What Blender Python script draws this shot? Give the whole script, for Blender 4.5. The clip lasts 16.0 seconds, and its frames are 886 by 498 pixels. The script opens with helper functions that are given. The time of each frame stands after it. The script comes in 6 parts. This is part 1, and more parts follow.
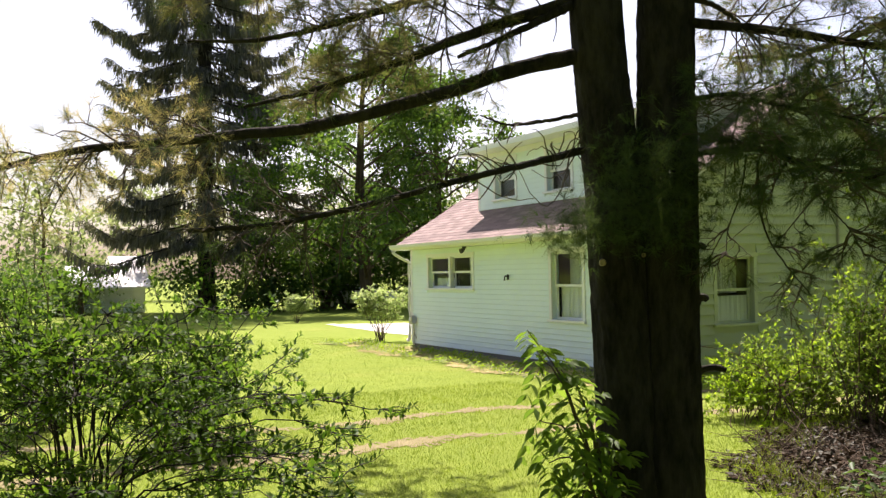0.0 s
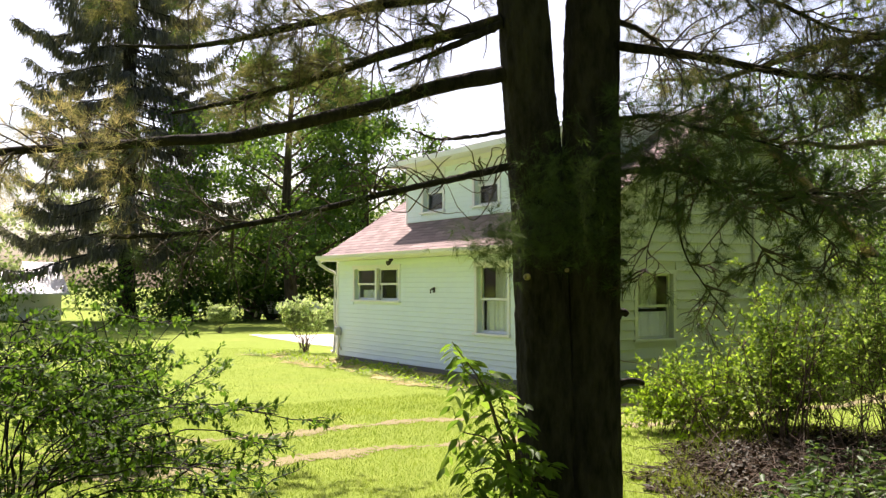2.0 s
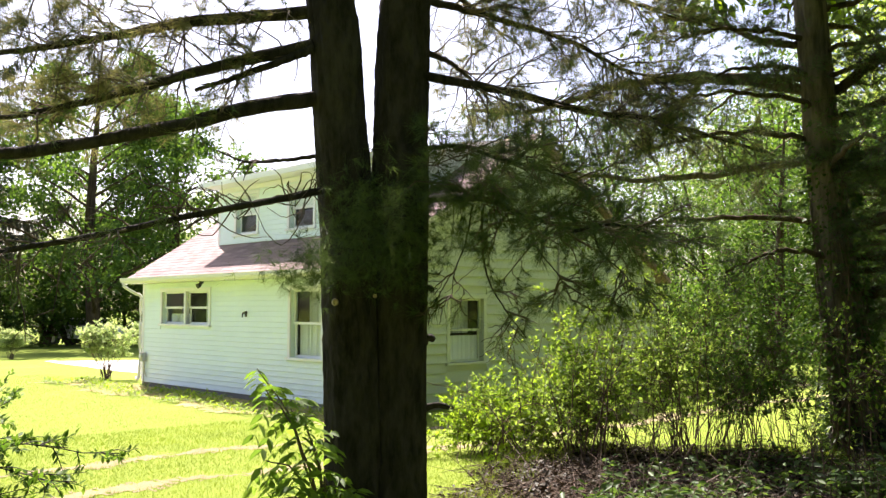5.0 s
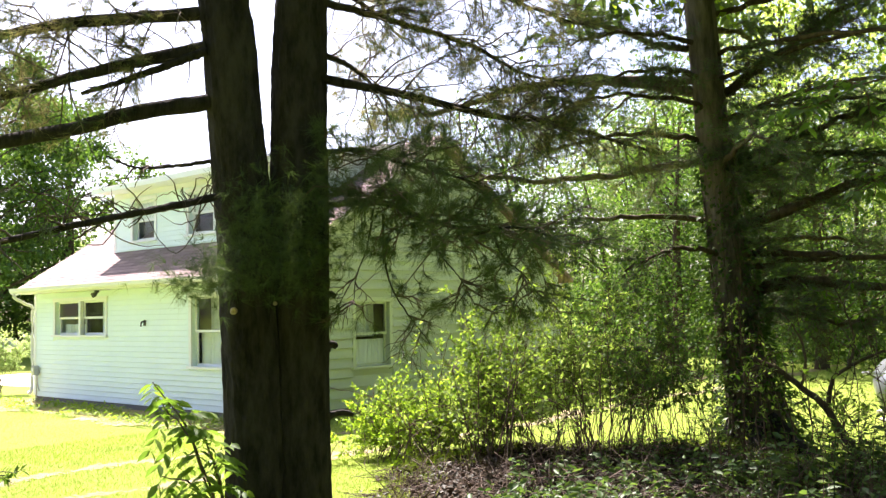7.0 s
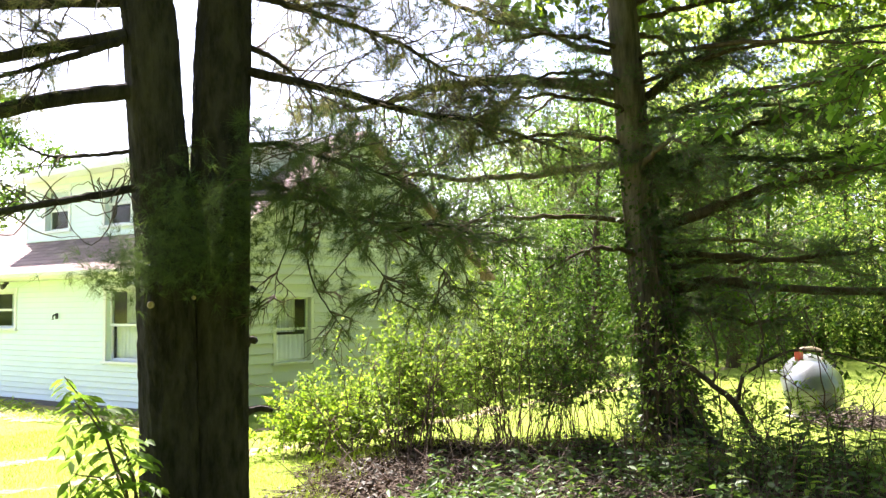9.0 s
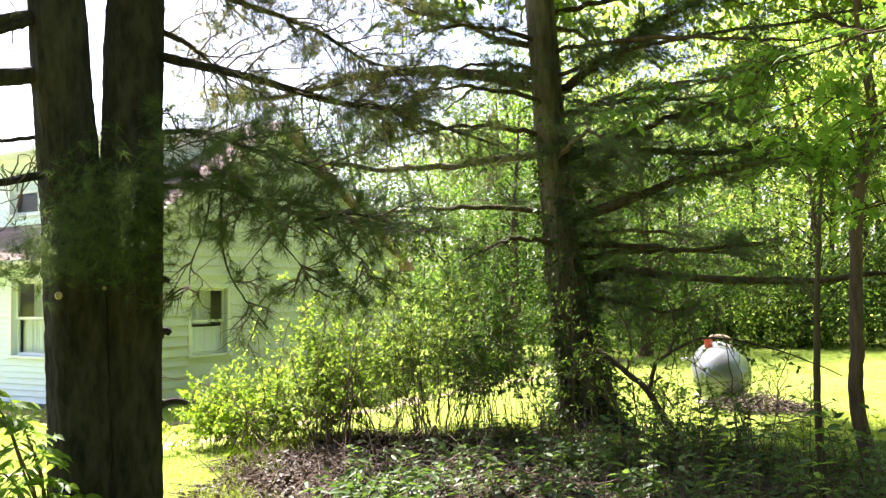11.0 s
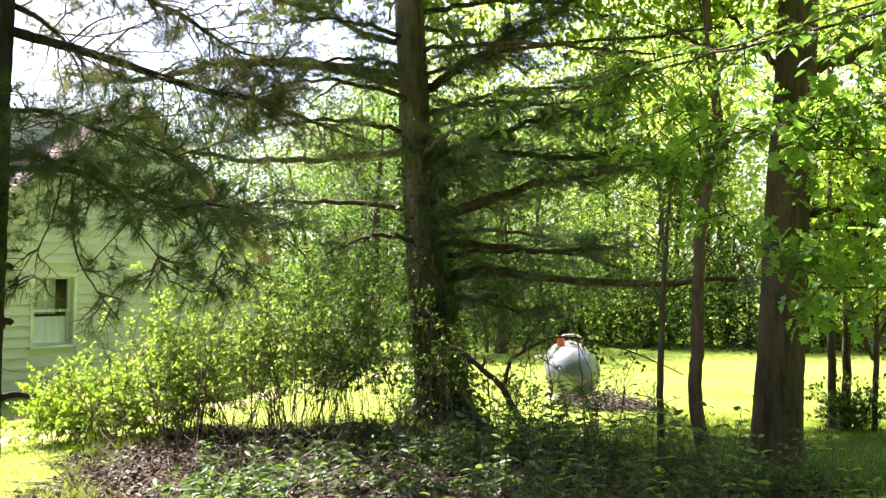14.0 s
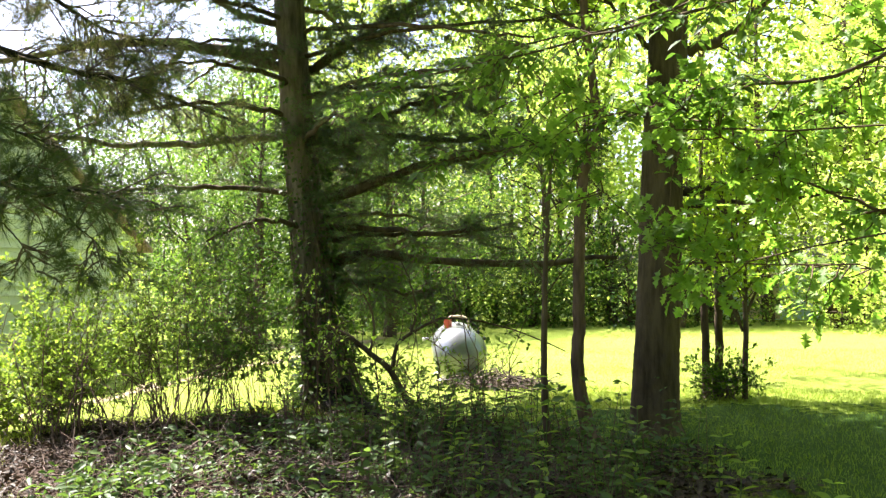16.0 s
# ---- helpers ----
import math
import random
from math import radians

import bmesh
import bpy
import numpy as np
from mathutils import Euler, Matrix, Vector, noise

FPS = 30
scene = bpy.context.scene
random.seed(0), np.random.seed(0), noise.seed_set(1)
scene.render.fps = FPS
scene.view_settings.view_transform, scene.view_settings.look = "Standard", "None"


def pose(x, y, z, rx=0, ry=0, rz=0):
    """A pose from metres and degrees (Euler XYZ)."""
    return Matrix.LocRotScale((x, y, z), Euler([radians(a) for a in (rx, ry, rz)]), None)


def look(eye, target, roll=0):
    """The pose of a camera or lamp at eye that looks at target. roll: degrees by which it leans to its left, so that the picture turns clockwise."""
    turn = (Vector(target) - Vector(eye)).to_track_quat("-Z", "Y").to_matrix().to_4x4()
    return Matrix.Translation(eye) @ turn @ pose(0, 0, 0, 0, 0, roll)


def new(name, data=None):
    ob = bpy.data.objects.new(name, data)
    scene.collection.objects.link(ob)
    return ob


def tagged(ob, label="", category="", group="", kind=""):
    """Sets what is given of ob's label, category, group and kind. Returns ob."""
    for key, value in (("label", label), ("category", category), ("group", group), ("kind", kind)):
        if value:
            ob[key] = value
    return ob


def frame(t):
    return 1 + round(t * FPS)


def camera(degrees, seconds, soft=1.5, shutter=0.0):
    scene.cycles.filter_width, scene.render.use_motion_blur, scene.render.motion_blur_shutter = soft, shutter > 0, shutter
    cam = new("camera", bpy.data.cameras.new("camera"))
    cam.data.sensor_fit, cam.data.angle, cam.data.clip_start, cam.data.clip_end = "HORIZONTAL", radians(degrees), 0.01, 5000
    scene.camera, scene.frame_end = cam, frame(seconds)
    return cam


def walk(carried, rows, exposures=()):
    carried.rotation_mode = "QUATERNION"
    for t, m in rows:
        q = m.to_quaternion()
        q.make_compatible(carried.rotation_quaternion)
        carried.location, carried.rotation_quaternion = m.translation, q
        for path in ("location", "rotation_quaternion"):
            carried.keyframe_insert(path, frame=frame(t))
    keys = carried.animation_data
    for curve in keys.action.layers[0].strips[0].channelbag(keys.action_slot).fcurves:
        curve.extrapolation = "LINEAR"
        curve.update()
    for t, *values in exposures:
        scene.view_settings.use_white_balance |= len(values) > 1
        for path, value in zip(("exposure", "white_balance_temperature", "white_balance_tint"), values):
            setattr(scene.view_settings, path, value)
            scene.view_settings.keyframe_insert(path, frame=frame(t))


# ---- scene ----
cam = camera(50.93, 16.0, soft=1.4)
walk(cam, [
    (0, look((22.057, -10.547, 1.911), (13.191, -5.930, 2.176), -1.02)),
    (0.5, look((22.060, -10.549, 1.892), (13.269, -5.791, 2.186), -0.71)),
    (1, look((22.070, -10.554, 1.897), (13.370, -5.634, 2.238), -0.08)),
    (1.5, look((22.085, -10.558, 1.909), (13.495, -5.450, 2.272), -0.48)),
    (2, look((22.095, -10.572, 1.908), (13.624, -5.273, 2.300), -0.05)),
    (2.5, look((22.107, -10.573, 1.909), (13.728, -5.131, 2.335), -0.46)),
    (3, look((22.114, -10.572, 1.905), (13.997, -4.750, 2.374), -0.56)),
    (3.5, look((22.132, -10.560, 1.908), (14.272, -4.402, 2.459), 0.25)),
    (4, look((22.145, -10.546, 1.908), (14.587, -4.031, 2.572), 0.31)),
    (4.2, look((22.144, -10.545, 1.908), (14.704, -3.901, 2.614), 0.46)),
    (6.3, look((22.098, -10.497, 1.943), (15.159, -3.316, 2.493), -1.47)),
    (6.5, look((22.106, -10.491, 1.938), (15.329, -3.162, 2.536), -1.58)),
    (7, look((22.116, -10.494, 1.935), (15.579, -2.955, 2.590), -1.30)),
    (7.5, look((22.118, -10.502, 1.934), (15.629, -2.923, 2.610), -1.21)),
    (8, look((22.122, -10.493, 1.936), (15.852, -2.731, 2.602), -0.95)),
    (8.5, look((22.129, -10.500, 1.936), (16.067, -2.572, 2.567), -0.83)),
    (9, look((22.127, -10.503, 1.935), (16.231, -2.448, 2.539), -0.67)),
    (11.3, look((22.135, -10.502, 1.925), (17.063, -1.897, 2.393), -0.82)),
    (11.5, look((22.132, -10.499, 1.931), (17.132, -1.850, 2.379), -0.71)),
    (12, look((22.133, -10.504, 1.932), (17.333, -1.742, 2.376), -0.65)),
    (12.5, look((22.137, -10.503, 1.930), (17.564, -1.621, 2.372), -0.46)),
    (13, look((22.133, -10.504, 1.931), (17.787, -1.508, 2.358), -0.52)),
    (13.5, look((22.134, -10.509, 1.938), (18.023, -1.403, 2.364), 0.26)),
    (14, look((22.131, -10.523, 1.928), (18.280, -1.305, 2.374), 0.42)),
    (14.5, look((22.140, -10.517, 1.933), (18.503, -1.211, 2.337), 0.53)),
    (15, look((22.146, -10.510, 1.925), (18.816, -1.087, 2.267), -0.23)),
    (15.5, look((22.145, -10.510, 1.923), (19.085, -0.994, 2.219), -0.50)),
    (16, look((22.151, -10.505, 1.919), (19.439, -0.884, 2.186), -0.97)),
], exposures=[(0.0, 1.34, 6800, 22), (4.0, 1.85, 6700, 23), (7.0, 2.36, 6400, 25), (9.0, 2.78, 6350, 25), (12.5, 2.88, 6350, 25), (16.0, 2.86, 6350, 24)])
# ---- daylight: sun high behind the house, ahead of the camera at the start ----
world = bpy.data.worlds.new("sky")
scene.world = world
world.use_nodes = True
wn = world.node_tree
sky = wn.nodes.new("ShaderNodeTexSky")
sky.sky_type = 'NISHITA'
sky.sun_disc = False
SUN_DIR = Vector((-0.50, 0.19, 0.845)).normalized()
sky.sun_elevation = math.asin(SUN_DIR.z)
sky.sun_rotation = math.atan2(SUN_DIR.x, SUN_DIR.y)
sky.air_density, sky.dust_density, sky.ozone_density = 1.0, 3.0, 1.0
wn.links.new(sky.outputs[0], wn.nodes["Background"].inputs[0])
wn.nodes["Background"].inputs[1].default_value = 0.078
sun = new("sun", bpy.data.lights.new("sun", 'SUN'))
sun.data.energy, sun.data.angle, sun.data.color = 5.0, radians(0.53), (1.0, 0.95, 0.86)
sun.matrix_world = look(SUN_DIR * 100, (0, 0, 0))


# ---- materials ----
def material(name):
    m = bpy.data.materials.new(name)
    m.use_nodes = True
    n = m.node_tree.nodes
    return m, n, m.node_tree.links, n["Principled BSDF"]


def ramp(n, links, source, stops):
    r = n.new("ShaderNodeValToRGB")
    while len(r.color_ramp.elements) < len(stops):
        r.color_ramp.elements.new(0.5)
    for e, (at, c) in zip(r.color_ramp.elements, stops):
        e.position, e.color = at, (*c, 1)
    links.new(source, r.inputs[0])
    return r.outputs[0]


def noise_node(n, links, scale, detail=4.0, rough=0.6, coord="Object", stretch=None):
    tc = n.new("ShaderNodeTexCoord")
    t = n.new("ShaderNodeTexNoise")
    t.inputs["Scale"].default_value, t.inputs["Detail"].default_value, t.inputs["Roughness"].default_value = scale, detail, rough
    if stretch:
        mp = n.new("ShaderNodeMapping")
        mp.inputs["Scale"].default_value = stretch
        links.new(tc.outputs[coord], mp.inputs[0])
        links.new(mp.outputs[0], t.inputs[0])
    else:
        links.new(tc.outputs[coord], t.inputs[0])
    return t.outputs["Fac"]


def mix_colour(n, links, fac, a, b, blend='MIX'):
    m = n.new("ShaderNodeMix")
    m.data_type, m.blend_type = 'RGBA', blend
    for sock, v in ((m.inputs["Factor"], fac), (m.inputs["A"], a), (m.inputs["B"], b)):
        if isinstance(v, (int, float)):
            sock.default_value = v
        elif isinstance(v, tuple):
            sock.default_value = (*v, 1)
        else:
            links.new(v, sock)
    return m.outputs["Result"]


def bump(n, links, bsdf, height, strength=0.4, distance=0.01):
    b = n.new("ShaderNodeBump")
    b.inputs["Strength"].default_value, b.inputs["Distance"].default_value = strength, distance
    links.new(height, b.inputs["Height"])
    links.new(b.outputs[0], bsdf.inputs["Normal"])


def plain(name, colour, rough=0.6, scale=6.0, vary=0.18, metal=0.0, bump_by=0.15, stretch=None):
    """Painted, plastic, concrete and similar surfaces: two scales of variation and a light relief."""
    m, n, links, b = material(name)
    big = noise_node(n, links, scale * 0.15, 3, 0.6, "Object", stretch)
    fine = noise_node(n, links, scale * 4, 6, 0.7, "Object", stretch)
    lo, hi = tuple(c * (1 - vary) for c in colour), tuple(min(1, c * (1 + vary)) for c in colour)
    col = ramp(n, links, big, [(0.3, lo), (0.7, hi)])
    col = mix_colour(n, links, 0.35, col, ramp(n, links, fine, [(0.3, lo), (0.7, hi)]))
    links.new(col, b.inputs["Base Color"])
    b.inputs["Roughness"].default_value, b.inputs["Metallic"].default_value = rough, metal
    if bump_by:
        bump(n, links, b, fine, bump_by, 0.004)
    return m


def bark(name, dark, light, scale=14.0, relief=0.8, depth=0.02, drawn=0.16):
    m, n, links, b = material(name)
    ridges = noise_node(n, links, scale, 5, 0.65, "Object", (1, 1, drawn))
    patch = noise_node(n, links, 1.6, 3, 0.6)
    col = ramp(n, links, ridges, [(0.35, dark), (0.62, light)])
    col = mix_colour(n, links, 0.35, col, ramp(n, links, patch, [(0.35, dark), (0.7, light)]))
    links.new(col, b.inputs["Base Color"])
    b.inputs["Roughness"].default_value = 0.95
    b.inputs["Specular IOR Level"].default_value = 0.15
    bump(n, links, b, ridges, relief, depth)
    return m


def leaf(name, stops, through_by=0.5, gloss=0.025, rough=0.5, warm=(1.15, 1.2, 0.55)):
    """Leaf with light passing through it; every leaf varies a little."""
    m, n, links, b = material(name)
    n.remove(b)
    geo = n.new("ShaderNodeNewGeometry")
    col = ramp(n, links, geo.outputs["Random Per Island"], stops)
    patch = noise_node(n, links, 0.9, 2, 0.5)
    col = mix_colour(n, links, 0.55, col, mix_colour(n, links, 1.0, col, ramp(n, links, patch, [(0.3, (0.55, 0.6, 0.5)), (0.7, (1.25, 1.2, 1.0))]), 'MULTIPLY'))
    diff, trans = n.new("ShaderNodeBsdfDiffuse"), n.new("ShaderNodeBsdfTranslucent")
    links.new(col, diff.inputs[0])
    links.new(mix_colour(n, links, 1.0, col, warm, 'MULTIPLY'), trans.inputs[0])
    mix1, mix2, glossy = n.new("ShaderNodeMixShader"), n.new("ShaderNodeMixShader"), n.new("ShaderNodeBsdfGlossy")
    mix1.inputs[0].default_value, mix2.inputs[0].default_value = through_by, gloss
    glossy.inputs["Roughness"].default_value = rough
    glossy.inputs["Color"].default_value = (0.8, 0.85, 0.8, 1)
    links.new(diff.outputs[0], mix1.inputs[1])
    links.new(trans.outputs[0], mix1.inputs[2])
    links.new(mix1.outputs[0], mix2.inputs[1])
    links.new(glossy.outputs[0], mix2.inputs[2])
    links.new(mix2.outputs[0], n["Material Output"].inputs[0])
    return m


def greens(*cols):
    k = len(cols) - 1
    return [(i / max(k, 1), c) for i, c in enumerate(cols)]


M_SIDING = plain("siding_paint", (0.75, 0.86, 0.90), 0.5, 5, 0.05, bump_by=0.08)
# gable siding: duller green than the front, holding its shade in the paint
M_GABLE_SHADED = plain("shaded_gable_paint", (0.435, 0.49, 0.38), 0.55, 5, 0.06, bump_by=0.1)
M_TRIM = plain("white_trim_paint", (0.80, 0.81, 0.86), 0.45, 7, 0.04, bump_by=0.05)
# gable window trim, given the same shade in its paint
M_TRIM_SHADED = plain("shaded_trim_paint", (0.52, 0.575, 0.44), 0.5, 7, 0.06, bump_by=0.06)
M_GUTTER = plain("gutter_metal", (0.74, 0.74, 0.74), 0.4, 4, 0.06, bump_by=0.03)
M_SHINGLE = plain("shingle_pink_brown", (0.24, 0.16, 0.15), 0.9, 12, 0.3, bump_by=0.6)
M_FOUND = plain("foundation_block", (0.16, 0.15, 0.14), 0.9, 5, 0.25, bump_by=0.4)
M_DARKROOM = plain("unlit_interior", (0.05, 0.05, 0.05), 0.9, 3, 0.2, bump_by=0)
M_CURTAIN = plain("white_curtain", (0.84, 0.85, 0.88), 0.9, 6, 0.06, bump_by=0.2)
M_GLASS, gn, gl, gb = material("window_glass")
gb.inputs["Base Color"].default_value = (0.9, 0.95, 0.93, 1)
gb.inputs["Roughness"].default_value = 0.03
gb.inputs["Transmission Weight"].default_value = 1.0
gb.inputs["IOR"].default_value = 1.25
M_PINEBARK = bark("pine_bark", (0.010, 0.0084, 0.0074), (0.053, 0.047, 0.043), 15, 1.0, 0.03, 0.34)
M_FIRBARK = bark("fir_bark", (0.045, 0.036, 0.029), (0.19, 0.155, 0.125), 12, 0.9, 0.03)
M_OAKBARK = bark("oak_bark", (0.034, 0.025, 0.016), (0.105, 0.078, 0.050), 14, 0.9, 0.02)
M_SAPBARK = bark("sapling_bark", (0.045, 0.030, 0.022), (0.135, 0.090, 0.066), 20, 0.6, 0.01)
M_TWIG = bark("twig_bark", (0.05, 0.04, 0.032), (0.15, 0.12, 0.095), 30, 0.4, 0.005)
M_DRYTWIG = bark("dry_twig", (0.045, 0.034, 0.027), (0.13, 0.098, 0.074), 30, 0.4, 0.005)
M_NEEDLE = leaf("pine_needles", greens((0.04, 0.072, 0.034), (0.065, 0.102, 0.046), (0.10, 0.14, 0.062)), 0.5, 0.03, 0.5)
# drier olive needles, their colour lightened to hold sun coming from behind
M_NEEDLE_BACKLIT = leaf("backlit_olive_needles", greens((0.14, 0.155, 0.075), (0.20, 0.20, 0.10), (0.25, 0.22, 0.12)), 0.62, 0.02, 0.5, (1.1, 1.05, 0.7))
M_NEEDLE_DRY = leaf("browned_needles", greens((0.46, 0.41, 0.22), (0.56, 0.47, 0.29), (0.36, 0.38, 0.17)), 0.62, 0.02, 0.5, (1.05, 1.0, 0.7))
M_FIR = leaf("fir_needles", greens((0.04, 0.072, 0.036), (0.072, 0.112, 0.05), (0.105, 0.15, 0.062)), 0.45, 0.05, 0.5)
M_SPRUCE = leaf("spruce_needles", greens((0.062, 0.064, 0.066), (0.098, 0.098, 0.100), (0.145, 0.143, 0.142)), 0.38, 0.03, 0.5)
M_MAPLE = leaf("maple_leaves", greens((0.05, 0.105, 0.026), (0.08, 0.15, 0.034), (0.125, 0.205, 0.046)), 0.6, 0.02)
M_BUSHLEAF = leaf("shrub_leaves", greens((0.035, 0.080, 0.014), (0.060, 0.118, 0.020), (0.105, 0.172, 0.030)), 0.64, 0.01, 0.45)
M_LIGHTLEAF = leaf("fresh_leaves", greens((0.15, 0.25, 0.026), (0.21, 0.32, 0.036), (0.29, 0.39, 0.052)), 0.66, 0.01)
M_MIDLEAF = leaf("bright_shrub_leaves", greens((0.12, 0.20, 0.040), (0.18, 0.27, 0.056), (0.26, 0.345, 0.088)), 0.66, 0.01)
M_SPRAYLEAF = leaf("young_bough_leaves", greens((0.13, 0.25, 0.04), (0.19, 0.32, 0.055), (0.26, 0.39, 0.075)), 0.66, 0.03, 0.5, (1.0, 1.15, 0.6))
M_SPROUT = leaf("sprout_leaves", greens((0.085, 0.15, 0.03), (0.13, 0.215, 0.045), (0.19, 0.28, 0.065)), 0.66, 0.015)
# pale greyed greens, distance haze put into the leaf colour; straw borrows them
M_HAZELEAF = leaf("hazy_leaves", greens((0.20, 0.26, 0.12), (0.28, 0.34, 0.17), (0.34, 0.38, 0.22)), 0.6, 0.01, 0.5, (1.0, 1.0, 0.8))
M_THICKET = leaf("thicket_leaves", greens((0.15, 0.235, 0.06), (0.22, 0.315, 0.085), (0.31, 0.40, 0.13)), 0.66, 0.012)
M_PALELEAF = leaf("variegated_leaves", greens((0.28, 0.40, 0.13), (0.43, 0.53, 0.24), (0.58, 0.64, 0.42)), 0.62, 0.03, 0.5, (1.0, 1.0, 0.75))
M_COVER = leaf("ground_cover_leaves", greens((0.042, 0.082, 0.026), (0.066, 0.116, 0.036), (0.10, 0.155, 0.050)), 0.5, 0.02, 0.45)
M_WOODS = leaf("woodland_leaves", greens((0.33, 0.43, 0.11), (0.40, 0.50, 0.14), (0.47, 0.56, 0.18)), 0.68, 0.0, 0.5, (1.08, 1.15, 0.7))
# darker copy of the woodland leaves, with shade put into the greens
M_WOODS_DARK = leaf("shaded_leaves", greens((0.035, 0.07, 0.022), (0.06, 0.105, 0.03), (0.09, 0.15, 0.04)), 0.45, 0.03)
M_GRASS = leaf("grass_blades", greens((0.150, 0.216, 0.028), (0.190, 0.264, 0.036), (0.235, 0.295, 0.052)), 0.5, 0.02, 0.5, (1.1, 1.15, 0.6))
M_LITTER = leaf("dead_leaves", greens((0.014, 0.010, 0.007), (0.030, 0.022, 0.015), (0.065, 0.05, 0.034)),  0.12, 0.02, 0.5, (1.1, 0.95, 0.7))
M_CONCRETE = plain("concrete", (0.52, 0.50, 0.46), 0.9, 3, 0.12, bump_by=0.3)
# white tank paint darkened and made metallic to hold its shaded side
M_TANK = plain("tank_paint_shaded", (0.21, 0.228, 0.232), 0.28, 9, 0.35, metal=0.6, bump_by=0.08)
M_RUST = plain("rusty_red_paint", (0.45, 0.07, 0.03), 0.6, 6, 0.3, bump_by=0.2)
M_STEEL = plain("galvanised_steel", (0.45, 0.45, 0.45), 0.4, 8, 0.15, metal=0.9, bump_by=0.1)
M_BLACK = plain("black_rubber", (0.03, 0.03, 0.03), 0.6, 8, 0.2, bump_by=0.1)
M_SHED = plain("pale_shed_boards", (0.42, 0.55, 0.52), 0.7, 4, 0.12, bump_by=0.2)
M_TAN = plain("tan_boards", (0.42, 0.33, 0.22), 0.8, 4, 0.15, bump_by=0.2)
M_CAR = plain("white_car_paint", (0.8, 0.8, 0.8), 0.15, 2, 0.03, bump_by=0)


def ground_material():
    m, n, links, b = material("lawn_and_soil")
    big = noise_node(n, links, 0.25, 4, 0.6)
    mid = noise_node(n, links, 2.2, 5, 0.65)
    fine = noise_node(n, links, 45, 6, 0.75)
    col = ramp(n, links, mid, [(0.25, (0.132, 0.186, 0.028)), (0.5, (0.172, 0.234, 0.035)), (0.75, (0.22, 0.272, 0.048))])
    col = mix_colour(n, links, 0.45, col, ramp(n, links, fine, [(0.3, (0.112, 0.160, 0.022)), (0.7, (0.22, 0.28, 0.044))]))
    worn = ramp(n, links, big, [(0.58, (0, 0, 0)), (0.72, (0.6, 0.6, 0.6))])
    col = mix_colour(n, links, worn, col, (0.26, 0.275, 0.065))
    links.new(col, b.inputs["Base Color"])
    b.inputs["Roughness"].default_value = 0.95
    b.inputs["Specular IOR Level"].default_value = 0.1
    bump(n, links, b, fine, 0.8, 0.03)
    return m


def soil_material(name, a, b_, c):
    m, n, links, b = material(name)
    mid = noise_node(n, links, 3.0, 6, 0.7)
    fine = noise_node(n, links, 30, 8, 0.75)
    col = ramp(n, links, mid, [(0.3, a), (0.5, b_), (0.7, c)])
    col = mix_colour(n, links, 0.5, col, ramp(n, links, fine, [(0.3, a), (0.5, b_), (0.72, c)]))
    links.new(col, b.inputs["Base Color"])
    b.inputs["Roughness"].default_value = 0.95
    b.inputs["Specular IOR Level"].default_value = 0.08
    bump(n, links, b, fine, 0.9, 0.02)
    return m


M_GROUND = ground_material()
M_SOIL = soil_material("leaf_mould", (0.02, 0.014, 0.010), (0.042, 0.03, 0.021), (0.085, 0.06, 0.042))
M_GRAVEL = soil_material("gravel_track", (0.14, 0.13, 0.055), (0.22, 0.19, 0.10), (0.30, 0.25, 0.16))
# dark turf colours that carry the shade under the oak
M_TURF_SHADE = soil_material("shaded_turf", (0.012, 0.030, 0.004), (0.022, 0.050, 0.006), (0.040, 0.080, 0.011))
M_BED = soil_material("dry_bed", (0.16, 0.15, 0.05), (0.30, 0.255, 0.11), (0.46, 0.39, 0.22))


# ---- building tools ----
R = np.random.default_rng(7)


def mesh_from(name, verts, faces, mat, smooth=False, sharp=False):
    """A mesh from arrays of points and of faces that all have the same number of corners."""
    verts, faces = np.asarray(verts, np.float32), np.asarray(faces, np.int32)
    me = bpy.data.meshes.new(name)
    k = faces.shape[1]
    me.vertices.add(len(verts))
    me.vertices.foreach_set("co", verts.ravel())
    me.loops.add(faces.size)
    me.loops.foreach_set("vertex_index", faces.ravel())
    me.polygons.add(len(faces))
    me.polygons.foreach_set("loop_start", np.arange(len(faces), dtype=np.int32) * k)
    me.polygons.foreach_set("loop_total", np.full(len(faces), k, np.int32))
    if smooth or sharp:
        me.polygons.foreach_set("use_smooth", np.full(len(faces), not sharp))
    me.update(calc_edges=True)
    me.materials.append(mat)
    return me


class Pile:
    """Gathers points and faces, then becomes one mesh object."""

    def __init__(self):
        self.v, self.f, self.count = [], [], 0

    def add(self, v, f):
        self.v.append(np.asarray(v, np.float32))
        self.f.append(np.asarray(f, np.int32) + self.count)
        self.count += len(v)
        return self

    def thing(self, name, mat, parent=None, smooth=False, sharp=False):
        ob = new(name, mesh_from(name, np.concatenate(self.v), np.concatenate(self.f), mat, smooth, sharp))
        ob.parent = parent
        return ob


def part(name, bm, mat, parent, label=""):
    me = bpy.data.meshes.new(name)
    bm.to_mesh(me)
    bm.free()
    me.materials.append(mat)
    ob = new(name, me)
    ob.parent = parent
    return tagged(ob, label)


def empty(name, at=(0, 0, 0)):
    ob = new(name)
    ob.location = at
    ob.empty_display_size = 0.3
    return ob


